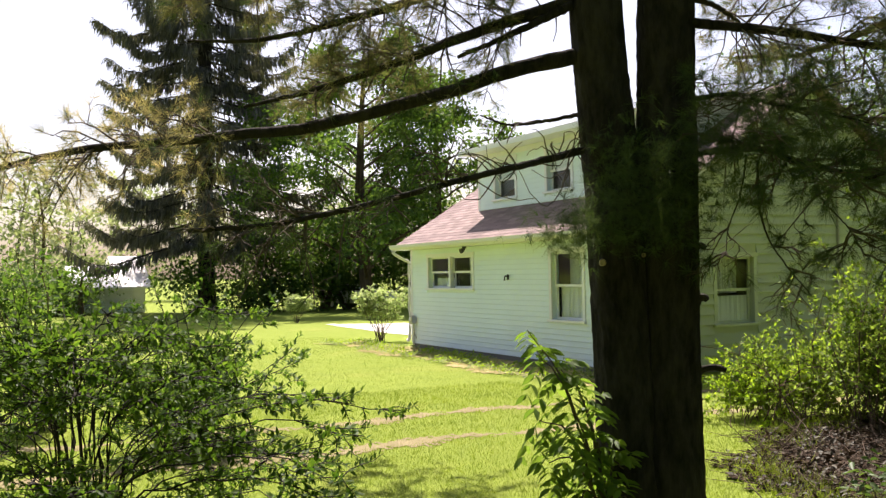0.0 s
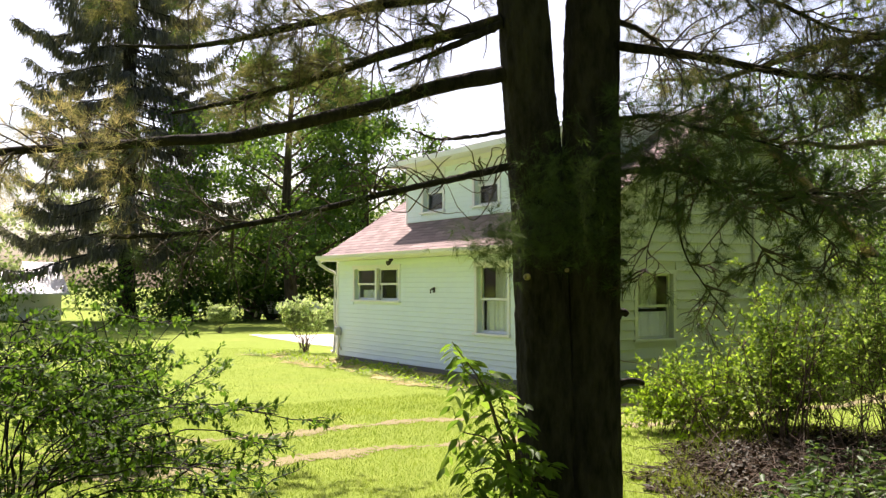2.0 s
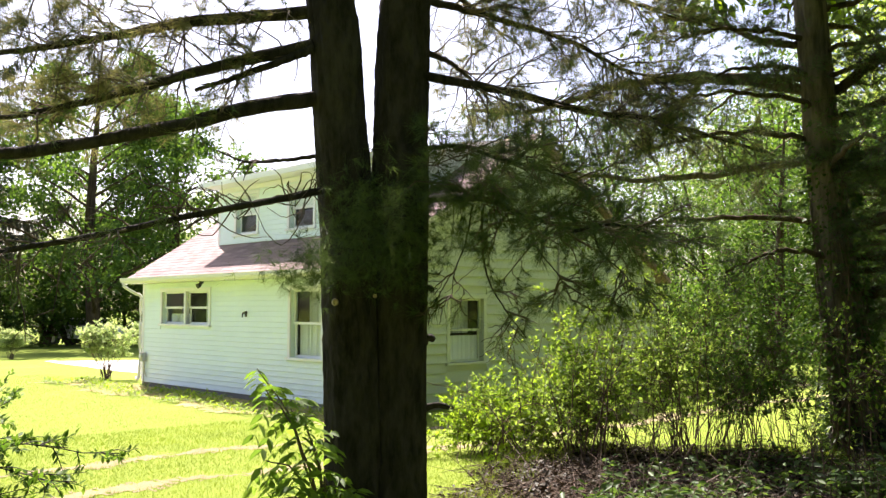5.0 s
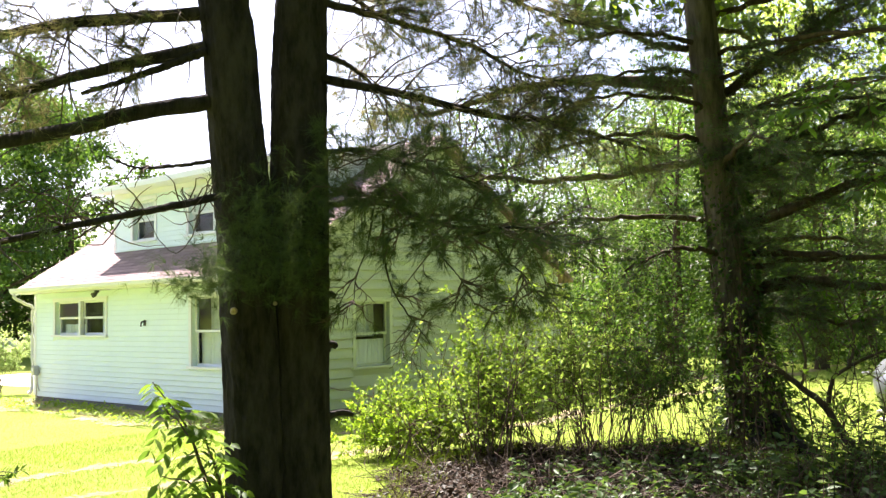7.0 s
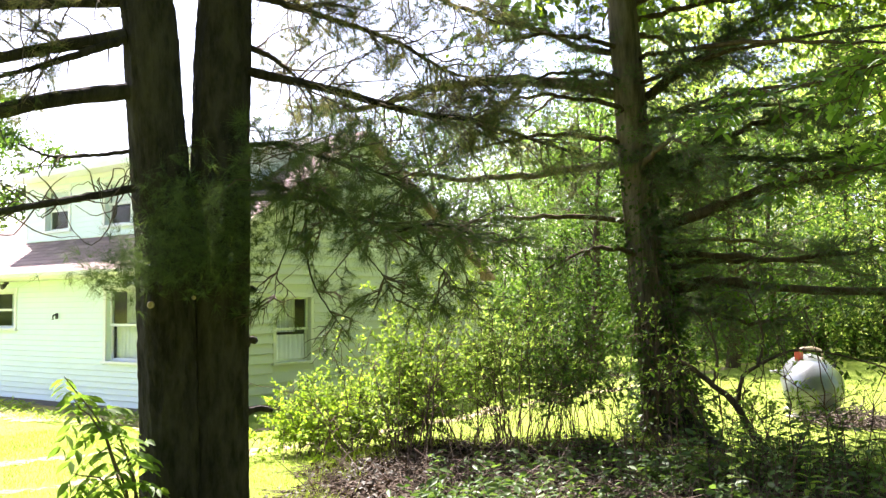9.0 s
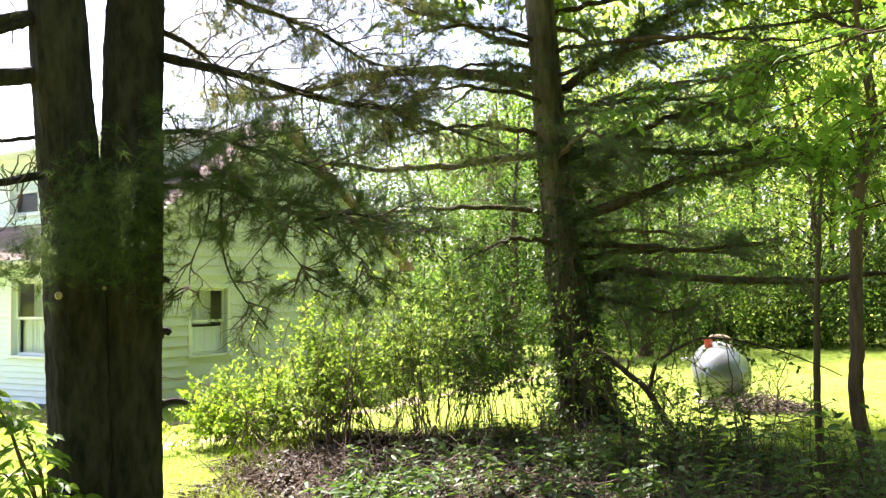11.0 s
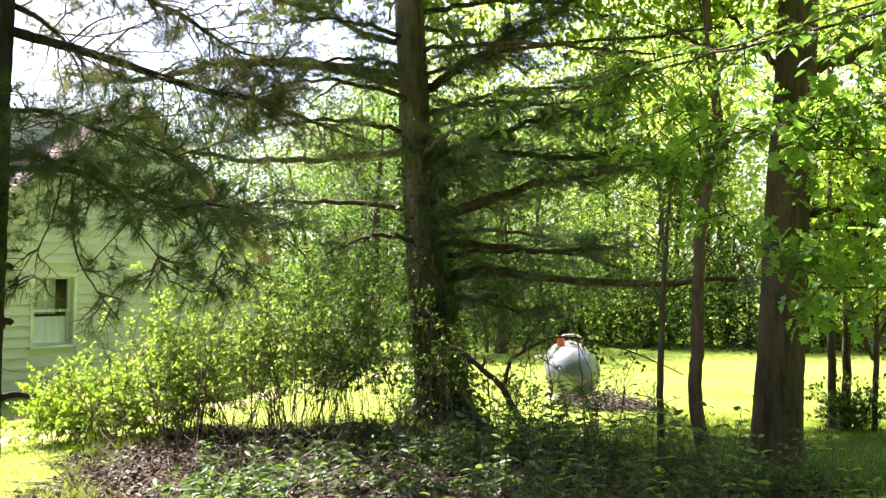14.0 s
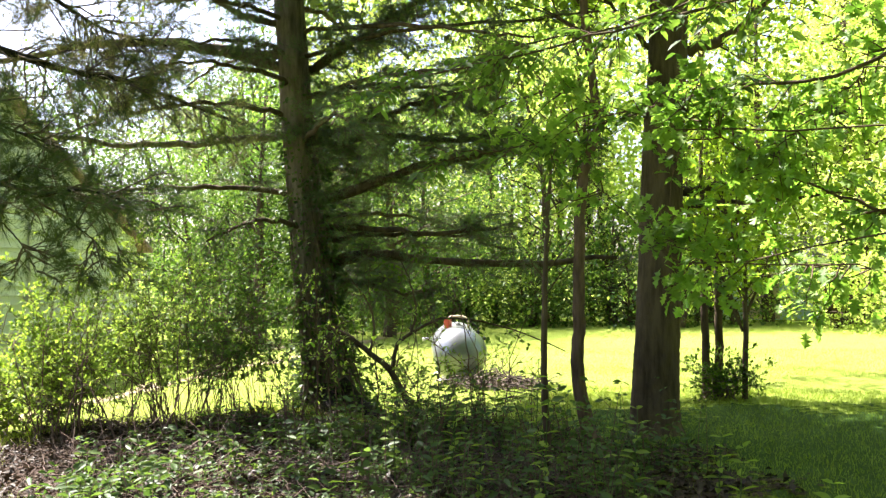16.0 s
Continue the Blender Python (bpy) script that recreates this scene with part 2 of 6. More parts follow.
def bm_box(lo, hi, bevel=0.0, bm=None):
    bm = bm or bmesh.new()
    c, s = (Vector(lo) + Vector(hi)) / 2, Vector(hi) - Vector(lo)
    made = bmesh.ops.create_cube(bm, size=1, matrix=Matrix.LocRotScale(c, None, s))
    if bevel:
        edges = {e for v in made["verts"] for e in v.link_edges}
        bmesh.ops.bevel(bm, geom=list(edges), offset=bevel, segments=2, affect='EDGES', profile=0.5)
    return bm


def bm_tube(points, radius, seg=10, bm=None, caps=True):
    bm = bm or bmesh.new()
    v, f = tube_arrays(points, [radius] * len(points) if isinstance(radius, (int, float)) else radius, seg)
    vs = [bm.verts.new(p) for p in v]
    for q in f:
        bm.faces.new([vs[i] for i in q])
    if caps:
        bm.faces.new(vs[:seg][::-1])
        bm.faces.new(vs[-seg:])
    return bm


def smooth_path(points, n=16, wob=0.0, rng=None):
    """A smooth line of n points through the given ones, a little uneven."""
    p = np.asarray(points, float)
    q = np.vstack([2 * p[0] - p[1], p, 2 * p[-1] - p[-2]])
    out = []
    for u in np.linspace(0, len(p) - 1 - 1e-6, n):
        i, t = int(u), u - int(u)
        a, b, c, d = q[i:i + 4]
        out.append(0.5 * (2 * b + (c - a) * t + (2 * a - 5 * b + 4 * c - d) * t * t + (3 * b - a - 3 * c + d) * t ** 3))
    out = np.array(out)
    if wob:
        jig = (rng or R).normal(0, wob, out.shape)
        jig[0] = 0
        out += jig
    return out


def tube_arrays(path, radii, seg=8, rough=0.0, rng=None):
    path, radii = np.asarray(path, float), np.asarray(radii, float)
    along = np.gradient(path, axis=0)
    along /= np.linalg.norm(along, axis=1, keepdims=True) + 1e-9
    ref = np.array([0.0, 0.0, 1.0]) if abs(along[:, 2]).mean() < 0.8 else np.array([1.0, 0.0, 0.0])
    side = np.cross(along, ref)
    side /= np.linalg.norm(side, axis=1, keepdims=True) + 1e-9
    up = np.cross(side, along)
    a = np.arange(seg) * 2 * np.pi / seg
    rr = radii[:, None] * (1 + (rng or R).normal(0, rough, (len(path), seg)) if rough else np.ones((len(path), seg)))
    ring = path[:, None] + rr[..., None] * (np.cos(a)[None, :, None] * side[:, None] + np.sin(a)[None, :, None] * up[:, None])
    i, j = np.meshgrid(np.arange(len(path) - 1), np.arange(seg), indexing="ij")
    k = (j + 1) % seg
    f = np.stack([i * seg + j, i * seg + k, (i + 1) * seg + k, (i + 1) * seg + j], -1).reshape(-1, 4)
    return ring.reshape(-1, 3), f


def unit(v):
    return v / (np.linalg.norm(v, axis=-1, keepdims=True) + 1e-9)


def leaf_arrays(base, axis, size, aspect=0.5, fold=0.25, rng=None, flat=0.0, fine=False):
    """Leaves: base points, directions, lengths. flat: how far they lie level."""
    rng = rng or R
    n = len(base)
    axis = unit(axis)
    nor = rng.normal(0, 1, (n, 3))
    nor[:, 2] = np.abs(nor[:, 2]) + flat * 3
    side = unit(np.cross(axis, nor))
    nor = np.cross(side, axis)
    size = np.broadcast_to(np.asarray(size, float), (n,))[:, None]
    w = size * aspect * 0.5
    if fine:
        pts = [base, base + axis * size * 0.3 + side * w * 0.9 + nor * w * fold, base + axis * size * 0.65 + side * w * 0.75 + nor * w * fold * 0.6,
               base + axis * size - nor * size * 0.12, base + axis * size * 0.65 - side * w * 0.75 + nor * w * fold * 0.6, base + axis * size * 0.3 - side * w * 0.9 + nor * w * fold,
               base + axis * size * 0.5 - nor * w * 0.1]
        v = np.stack(pts, 1).reshape(-1, 3)
        o = np.arange(n)[:, None, None] * 7
        f = (o + np.array([[0, 6, 1], [1, 6, 2], [2, 6, 3], [3, 6, 4], [4, 6, 5], [5, 6, 0]])[None]).reshape(-1, 3)
        return v, f
    v = np.stack([base, base + axis * size * 0.45 + side * w + nor * w * fold, base + axis * size, base + axis * size * 0.45 - side * w + nor * w * fold], 1).reshape(-1, 3)
    o = np.arange(n)[:, None, None] * 4
    f = (o + np.array([[0, 2, 1], [0, 3, 2]])[None]).reshape(-1, 3)
    return v, f


def lobed_arrays(base, axis, size, rng, flat=0.4):
    """Leaves with three rounded lobes on each side and a bent midrib."""
    n = len(base)
    axis = unit(axis)
    nor = rng.normal(0, 1, (n, 3))
    nor[:, 2] = np.abs(nor[:, 2]) + flat * 3
    side = unit(np.cross(axis, nor))
    nor = np.cross(side, axis)
    size = np.asarray(size, float)[:, None]
    half = [(0.16, 0.07), (0.27, 0.30), (0.38, 0.12), (0.50, 0.40), (0.62, 0.14), (0.74, 0.30), (0.86, 0.09)]
    outline = [(0.0, 0.0)] + half + [(1.0, 0.0)] + [(a, -b) for a, b in half[::-1]] + [(0.48, 0.0)]
    v = np.stack([base + axis * size * a + side * size * b + nor * size * (0.22 * abs(b) - 0.16 * a * a) for a, b in outline], 1).reshape(-1, 3)
    k = len(outline)
    fan = np.array([[i, (i + 1) % (k - 1), k - 1] for i in range(k - 1)])
    return v, (np.arange(n)[:, None, None] * k + fan[None]).reshape(-1, 3)


def needle_arrays(at, axis, length, width, each=30, spread=0.9, rng=None):
    """Tufts of needles: each a thin blade that leans out from the tuft's axis."""
    rng = rng or R
    n = len(at)
    d = unit(unit(axis)[:, None] + rng.normal(0, spread, (n, each, 3)))
    ln = length * rng.uniform(0.7, 1.15, (n, each, 1))
    b = at[:, None] + d * 0.004
    s = unit(np.cross(d, rng.normal(0, 1, (n, each, 3)))) * width * 0.5
    v = np.stack([b - s, b + s, b + d * ln], 2).reshape(-1, 3)
    return v, np.arange(len(v)).reshape(-1, 3)


def twigs_along(path, n, length, start=0.15, droop=0.0, lift=0.0, rng=None, flatness=0.4):
    """Side twigs from a limb: short bent lines, longest in its middle."""
    rng = rng or R
    path = np.asarray(path)
    out = []
    for u in rng.uniform(start, 1.0, n):
        i = min(int(u * (len(path) - 1)), len(path) - 2)
        p = path[i] + (path[i + 1] - path[i]) * (u * (len(path) - 1) - i)
        along = unit(path[i + 1] - path[i])
        side = rng.normal(0, 1, 3)
        side -= along * (side @ along)
        side[2] *= flatness
        d = unit(along * rng.uniform(0.3, 1.0) + unit(side) * 1.0)
        ln = length * rng.uniform(0.45, 1.1) * (1.15 - 0.5 * u)
        k = np.linspace(0, 1, 5)[:, None]
        pts = p + d * ln * k + np.array([0, 0, 1.0]) * (lift * k - droop * k ** 2) * ln
        pts[1:] += rng.normal(0, 0.03 * ln, (4, 3))
        out.append(pts)
    return out


# ---- ground ----
def ground_height(x, y):
    """Level lawn with faint swells; a low bank of leaf mould lies between the track and the camera."""
    h = 0.03 * np.sin(x * 0.45 + 1) * np.cos(y * 0.38) + 0.012 * np.sin(x * 1.7) * np.sin(y * 1.9)
    bank = np.exp(-(((x - 16.3) / 2.6) ** 2 + ((y + 1.6) / 2.6) ** 2))
    return h * np.clip((np.hypot(x - 4.5, y - 4.5) - 6.5) / 4, 0, 1) + 0.10 * bank


def sheet(name, xs, ys, mat, lift=0.0, keep=None):
    gx, gy = np.meshgrid(xs, ys, indexing="ij")
    v = np.stack([gx, gy, ground_height(gx, gy) + lift], -1).reshape(-1, 3)
    i, j = np.meshgrid(np.arange(len(xs) - 1), np.arange(len(ys) - 1), indexing="ij")
    k = len(ys)
    f = np.stack([i * k + j, (i + 1) * k + j, (i + 1) * k + j + 1, i * k + j + 1], -1).reshape(-1, 4)
    if keep is not None:
        c = v[f].mean(1)
        f = f[keep(c[:, 0], c[:, 1])]
    return new(name, mesh_from(name, v, f, mat, True))


def spaced(lo, hi, near_lo, near_hi, step, far=14):
    a = -np.geomspace(step, near_lo - lo + step, far)[::-1] + near_lo + step
    b = np.geomspace(step, hi - near_hi + step, far) + near_hi - step
    return np.unique(np.concatenate([a, np.arange(near_lo, near_hi, step), b]))


tagged(sheet("ground", spaced(-900, 900, -30, 34, 0.5), spaced(-900, 900, -16, 32, 0.5), M_GROUND),
       "sunlit green lawn with faint worn patches", "lawn", kind="structure")


def wavy(y, phase):
    return 0.16 * np.sin(y * 0.55 + phase) + 0.07 * np.sin(y * 1.9 + phase * 2) + 0.04 * np.sin(y * 5.3 + phase)


def track_x(y):
    return 11.3 - 0.012 * (y + 3) ** 2 * (y < -3)


def rut(offset, half, phase, name):
    def keep(x, y):
        c = track_x(y) + offset + wavy(y, phase)
        edge = half + 0.06 * np.sin(y * 3.1 + phase) + 0.045 * np.sin(y * 8.7 + 2 * phase) + 0.05 * np.sin(x * 31 + y * 19) + 0.05 * np.sin(y * 47 - x * 13) + 0.04 * np.sin(y * 1.1 + phase * 3)
        return np.abs(x - c) < edge
    return sheet(name, np.arange(8.5, 15, 0.03), np.arange(-14, 20, 0.045), M_GRAVEL, 0.006, keep)


for off, half, ph in ((-0.35, 0.12, 0.4), (1.45, 0.16, 1.3)):
    tagged(rut(off, half, ph, "track"), "pale worn gravel wheel rut in the lawn", "track", kind="structure")


def bank_keep(x, y):
    d = ((x - 17.2) / 2.75) ** 2 + ((y + 1.8) / 2.7) ** 2
    e = ((x - 19.6) / 3.0) ** 2 + ((y + 2.6) / 3.4) ** 2
    return np.minimum(d, e) < 1 + 0.16 * np.sin(x * 2.3 + y) + 0.12 * np.sin(y * 3.9 - x * 1.3) + 0.10 * np.sin(x * 17 + y * 5) + 0.10 * np.sin(y * 19 - x * 7) + 0.08 * np.sin(x * 37 + y * 41)


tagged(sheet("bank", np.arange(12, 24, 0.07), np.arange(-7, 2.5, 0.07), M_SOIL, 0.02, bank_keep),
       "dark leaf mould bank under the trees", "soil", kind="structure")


def shade_keep(x, y):
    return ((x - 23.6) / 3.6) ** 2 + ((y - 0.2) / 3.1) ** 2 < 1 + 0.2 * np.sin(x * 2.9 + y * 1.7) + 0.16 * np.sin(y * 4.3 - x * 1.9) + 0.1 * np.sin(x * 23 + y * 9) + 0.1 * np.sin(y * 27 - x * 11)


# dark sheet laid over the lawn to paint the oak's shade
tagged(sheet("shaded_thin_grass", np.arange(19, 29, 0.08), np.arange(-4.5, 5, 0.08), M_TURF_SHADE, 0.005, lambda x, y: shade_keep(x, y) & ~bank_keep(x, y)),
       "thin grass under the oak with its shade painted in", "grass", kind="structure")


def bed_keep(x, y):
    return (y > -1.45 - 0.25 * np.sin(x * 1.3) - 0.12 * np.sin(x * 4.1) - 0.08 * np.sin(x * 19 + y * 11)) & (y < -0.02) & (x > -2.9 + 0.3 * np.sin(y * 4))


tagged(sheet("flower_bed", np.arange(-3.2, 9.4, 0.06), np.arange(-2.1, 0.3, 0.06), M_BED, 0.012, bed_keep),
       "dry straw-coloured bed along the house wall", "bed", kind="structure")


def drive_keep(x, y):
    return (y > 2.0 + 0.10 * np.sin(x * 1.1)) & (y < 4.9 + 0.1 * np.sin(x)) & (x > -12.5 + 0.3 * y)


tagged(sheet("driveway", np.arange(-26, 0, 0.4), np.arange(1, 6.4, 0.2), M_CONCRETE, 0.014, drive_keep),
       "pale sunlit concrete driveway beside the house", "driveway", kind="structure")

# ---- house ----
HL, HD, WALL_TOP, PITCH, EAVE = 9.0, 9.0, 2.70, 0.62, 0.40
RIDGE_Y = HD / 2


def roof_z(y):
    return 2.67 + PITCH * (min(y, HD - y) + EAVE)


house = tagged(empty("house", (0, 0, 0)), "small pale green clapboard house with pinkish shingle roof", "house")

FRONT_HOLES = [(1.03, 3.27, 1.56, 2.32), (6.52, 7.56, 0.96, 2.30)]
GABLE_HOLES = [(1.98, 2.92, 0.88, 2.13)]
DORMER_HOLES = [(2.95, 3.84, 3.66, 4.55), (5.16, 6.05, 3.66, 4.55)]


def spans(lo, hi, z0, z1, holes):
    """The stretches of a course from lo to hi that no opening cuts."""
    out = [(lo, hi)]
    for a, b, c, d in holes:
        if z1 > c and z0 < d:
            out = [s for p, q in out for s in ((p, min(q, a)), (max(p, b), q)) if s[1] - s[0] > 0.01]
    return out


def wall_pieces(to_world, lo, hi, z0, z1, holes, thick, name, mat, parent, top=None):
    """A wall with openings through it, of thick blocks that meet at the openings' edges."""
    bm = bmesh.new()
    cuts = sorted({z0, z1, *[c for h in holes for c in h[2:]]})
    for a, b in zip(cuts, cuts[1:]):
        for p, q in spans(lo, hi, a + 0.001, b - 0.001, holes):
            vs = [bm.verts.new(to_world(u, n, z)) for u in (p, q) for n in (0.0, thick) for z in (a, b)]
            for face in ((0, 1, 3, 2), (4, 6, 7, 5), (0, 4, 5, 1), (2, 3, 7, 6), (0, 2, 6, 4), (1, 5, 7, 3)):
                bm.faces.new([vs[i] for i in face])
    if top:
        base = [bm.verts.new(to_world(u, n, z)) for n in (0.0, thick) for u, z in top]
        k = len(top)
        bm.faces.new(base[:k])
        bm.faces.new(base[k:][::-1])
        for i in range(k):
            bm.faces.new([base[i], base[(i + 1) % k], base[k + (i + 1) % k], base[k + i]])
    bmesh.ops.recalc_face_normals(bm, faces=bm.faces)
    return part(name, bm, mat, parent)


def clapboard_mesh(to_world, p, q, z, rise, cut_p=0.0, cut_q=0.0, foot=0.024):
    """One board: thin at its top, thick at its foot, leaning out a little; ends may be cut to a slope."""
    bm = bmesh.new()
    rows = [(0.002, z + rise + 0.010), (foot, z), (foot * 0.92, z - 0.012), (0.0, z - 0.010)]
    ends = []
    for u, cut in ((p, cut_p), (q, cut_q)):
        ends.append([bm.verts.new(to_world(u + cut * (zz - z), -n, zz)) for n, zz in rows])
    for i in range(4):
        bm.faces.new([ends[0][i], ends[0][(i + 1) % 4], ends[1][(i + 1) % 4], ends[1][i]])
    bm.faces.new(ends[0][::-1])
    bm.faces.new(ends[1])
    bmesh.ops.recalc_face_normals(bm, faces=bm.faces)
    return bm


DY = 0.86


def front_at(u, n, z):
    return (u, n, z)


def gable_at(u, n, z):
    return (HL - n, u, z)


def dormer_at(u, n, z):
    return (u, DY + n, z)


COURSE, GABLE_COURSE = 0.109, 0.188
wall_front = wall_pieces(front_at, 0.0, HL, 0.0, WALL_TOP, FRONT_HOLES, 0.16, "wall_front", M_SIDING, house)
wall_gable = wall_pieces(gable_at, 0.16, HD - 0.16, 0.0, WALL_TOP, GABLE_HOLES, 0.16, "wall_gable", M_GABLE_SHADED, house,
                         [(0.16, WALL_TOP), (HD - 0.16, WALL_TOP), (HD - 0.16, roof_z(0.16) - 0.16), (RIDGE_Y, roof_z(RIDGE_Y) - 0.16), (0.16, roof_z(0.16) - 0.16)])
wall_pieces(lambda u, n, z: (u, HD - 0.16 + n, z), 0.0, HL, 0.0, WALL_TOP, [], 0.16, "wall_back", M_SIDING, house)
wall_pieces(lambda u, n, z: (n, u, z), 0.16, HD - 0.16, 0.0, WALL_TOP, [], 0.16, "wall_side", M_SIDING, house,
            [(0.16, WALL_TOP), (HD - 0.16, WALL_TOP), (HD - 0.16, roof_z(0.16) - 0.16), (RIDGE_Y, roof_z(RIDGE_Y) - 0.16), (0.16, roof_z(0.16) - 0.16)])

dormer = empty("dormer")
dormer.parent = house
DX0, DX1, DZ0, DZ1 = 2.14, 7.9, 3.20, 4.86
wall_dormer = wall_pieces(dormer_at, DX0, DX1, DZ0, DZ1, DORMER_HOLES, 0.12, "dormer_front", M_SIDING, dormer)


def shed_z(y):
    return 4.87 + 0.19 * (y - 0.36)


for x in (DX0 + 0.06, DX1 - 0.06):
    bm = bmesh.new()
    prof = [(DY + 0.12, 3.2), (DY + 0.12, shed_z(DY + 0.12) - 0.06), (RIDGE_Y - 0.1, shed_z(RIDGE_Y) - 0.08), (RIDGE_Y - 0.1, 5.2)]
    sides = [[bm.verts.new((x + s * 0.06, y, z)) for y, z in prof] for s in (-1, 1)]
    bm.faces.new(sides[0])
    bm.faces.new(sides[1][::-1])
    for i in range(4):
        bm.faces.new([sides[0][i], sides[1][i], sides[1][(i + 1) % 4], sides[0][(i + 1) % 4]])
    bmesh.ops.recalc_face_normals(bm, faces=bm.faces)
    part("dormer_cheek", bm, M_SIDING, dormer)

# foundation
part("foundation", bm_box((0.03, -0.008, -0.3), (HL + 0.008, HD, 0.125)), M_FOUND, house, "dark concrete block foundation")


def roof_slab(name, x0, x1, y0, z0, y1, z1, thick, mat, parent):
    bm = bmesh.new()
    prof = [(y0, z0), (y1, z1), (y1, z1 - thick), (y0, z0 - thick)]
    ends = [[bm.verts.new((x, y, z)) for y, z in prof] for x in (x0, x1)]
    bm.faces.new(ends[0])
    bm.faces.new(ends[1][::-1])
    for i in range(4):
        bm.faces.new([ends[0][i], ends[1][i], ends[1][(i + 1) % 4], ends[0][(i + 1) % 4]])
    bmesh.ops.recalc_face_normals(bm, faces=bm.faces)
    return part(name, bm, mat, parent)


RX0, RX1 = -0.18, HL + 0.20
roof = roof_slab("roof", RX0, RX1, -EAVE, roof_z(-EAVE) - 0.02, RIDGE_Y, roof_z(RIDGE_Y) - 0.02, 0.10, M_SHINGLE, house)
roof_slab("roof_back", RX0, RX1, HD + EAVE, roof_z(-EAVE) - 0.02, RIDGE_Y, roof_z(RIDGE_Y) - 0.02, 0.10, M_SHINGLE, house)
dormer_roof = roof_slab("dormer_roof", DX0 - 0.10, DX1 + 0.25, 0.36, shed_z(0.36) + 0.03, RIDGE_Y + 0.05, shed_z(RIDGE_Y + 0.05) + 0.03, 0.05, M_SHINGLE, dormer)
# fascias, soffits, rake boards
part("fascia", bm_box((RX0, -EAVE - 0.022, 2.545), (RX1, -EAVE, 2.655), 0.004), M_TRIM, house)
part("soffit", bm_box((RX0, -EAVE, 2.535), (RX1, -0.03, 2.548)), M_TRIM, house)
part("dormer_fascia", bm_box((DX0 - 0.10, 0.338, shed_z(0.36) - 0.10), (DX1 + 0.25, 0.36, shed_z(0.36) + 0.022), 0.004), M_TRIM, dormer)
part("dormer_soffit", bm_box((DX0 - 0.08, 0.362, shed_z(0.36) - 0.09), (DX1 + 0.23, DY - 0.022, shed_z(0.36) - 0.075)), M_TRIM, dormer)
part("dormer_frieze", bm_box((DX0, DY - 0.028, 4.66), (DX1, DY - 0.002, 4.775), 0.004), M_TRIM, dormer)
for x in (RX0 - 0.022, RX1 + 0.001):
    roof_slab("rake_board", x, x + 0.022, -EAVE, roof_z(-EAVE) - 0.03, RIDGE_Y, roof_z(RIDGE_Y) - 0.03, 0.15, M_TRIM, house)
for x in (DX0 - 0.12, DX1 + 0.25):
    roof_slab("dormer_rake", x, x + 0.02, 0.34, shed_z(0.34) + 0.02, RIDGE_Y, shed_z(RIDGE_Y) + 0.02, 0.12, M_TRIM, dormer)
# gutter and downspout
bm = bmesh.new()
gp = [(0.0, 0.0), (0.0, -0.10), (-0.02, -0.115), (-0.075, -0.115), (-0.105, -0.07), (-0.115, 0.0), (-0.108, 0.0), (-0.098, -0.066), (-0.072, -0.107), (-0.012, -0.107), (-0.008, 0.0)]
ends = [[bm.verts.new((x, -EAVE - 0.026 + a, 2.668 + b)) for a, b in gp] for x in (RX0 - 0.05, RX1 + 0.05)]
for i in range(len(gp)):
    bm.faces.new([ends[0][i], ends[1][i], ends[1][(i + 1) % len(gp)], ends[0][(i + 1) % len(gp)]])
bm.faces.new(ends[0])
bm.faces.new(ends[1][::-1])
bmesh.ops.recalc_face_normals(bm, faces=bm.faces)
part("gutter", bm, M_GUTTER, house, "off-white metal gutter")
part("downspout", bm_tube(smooth_path([(-0.10, -EAVE - 0.08, 2.57), (-0.10, -EAVE - 0.08, 2.47), (-0.07, -0.20, 2.30), (-0.05, -0.055, 2.22), (-0.05, -0.055, 1.9), (-0.05, -0.055, 0.35), (-0.07, -0.14, 0.18)], 22), 0.04, 8), M_GUTTER, house)
# corner boards
for lo, hi in (((-0.012, -0.028, 0.13), (0.09, -0.001, 2.53)), ((HL - 0.09, -0.028, 0.13), (HL + 0.026, -0.0005, 2.53)), ((HL + 0.0005, 0.0, 0.13), (HL + 0.026, 0.09, 2.60))):
    part("corner_board", bm_box(lo, hi, 0.004), M_TRIM, house)
for x in (DX0, DX1 - 0.08):
    part("dormer_corner", bm_box((x, DY - 0.028, 3.30), (x + 0.08, DY - 0.0015, 4.66), 0.004), M_TRIM, dormer)


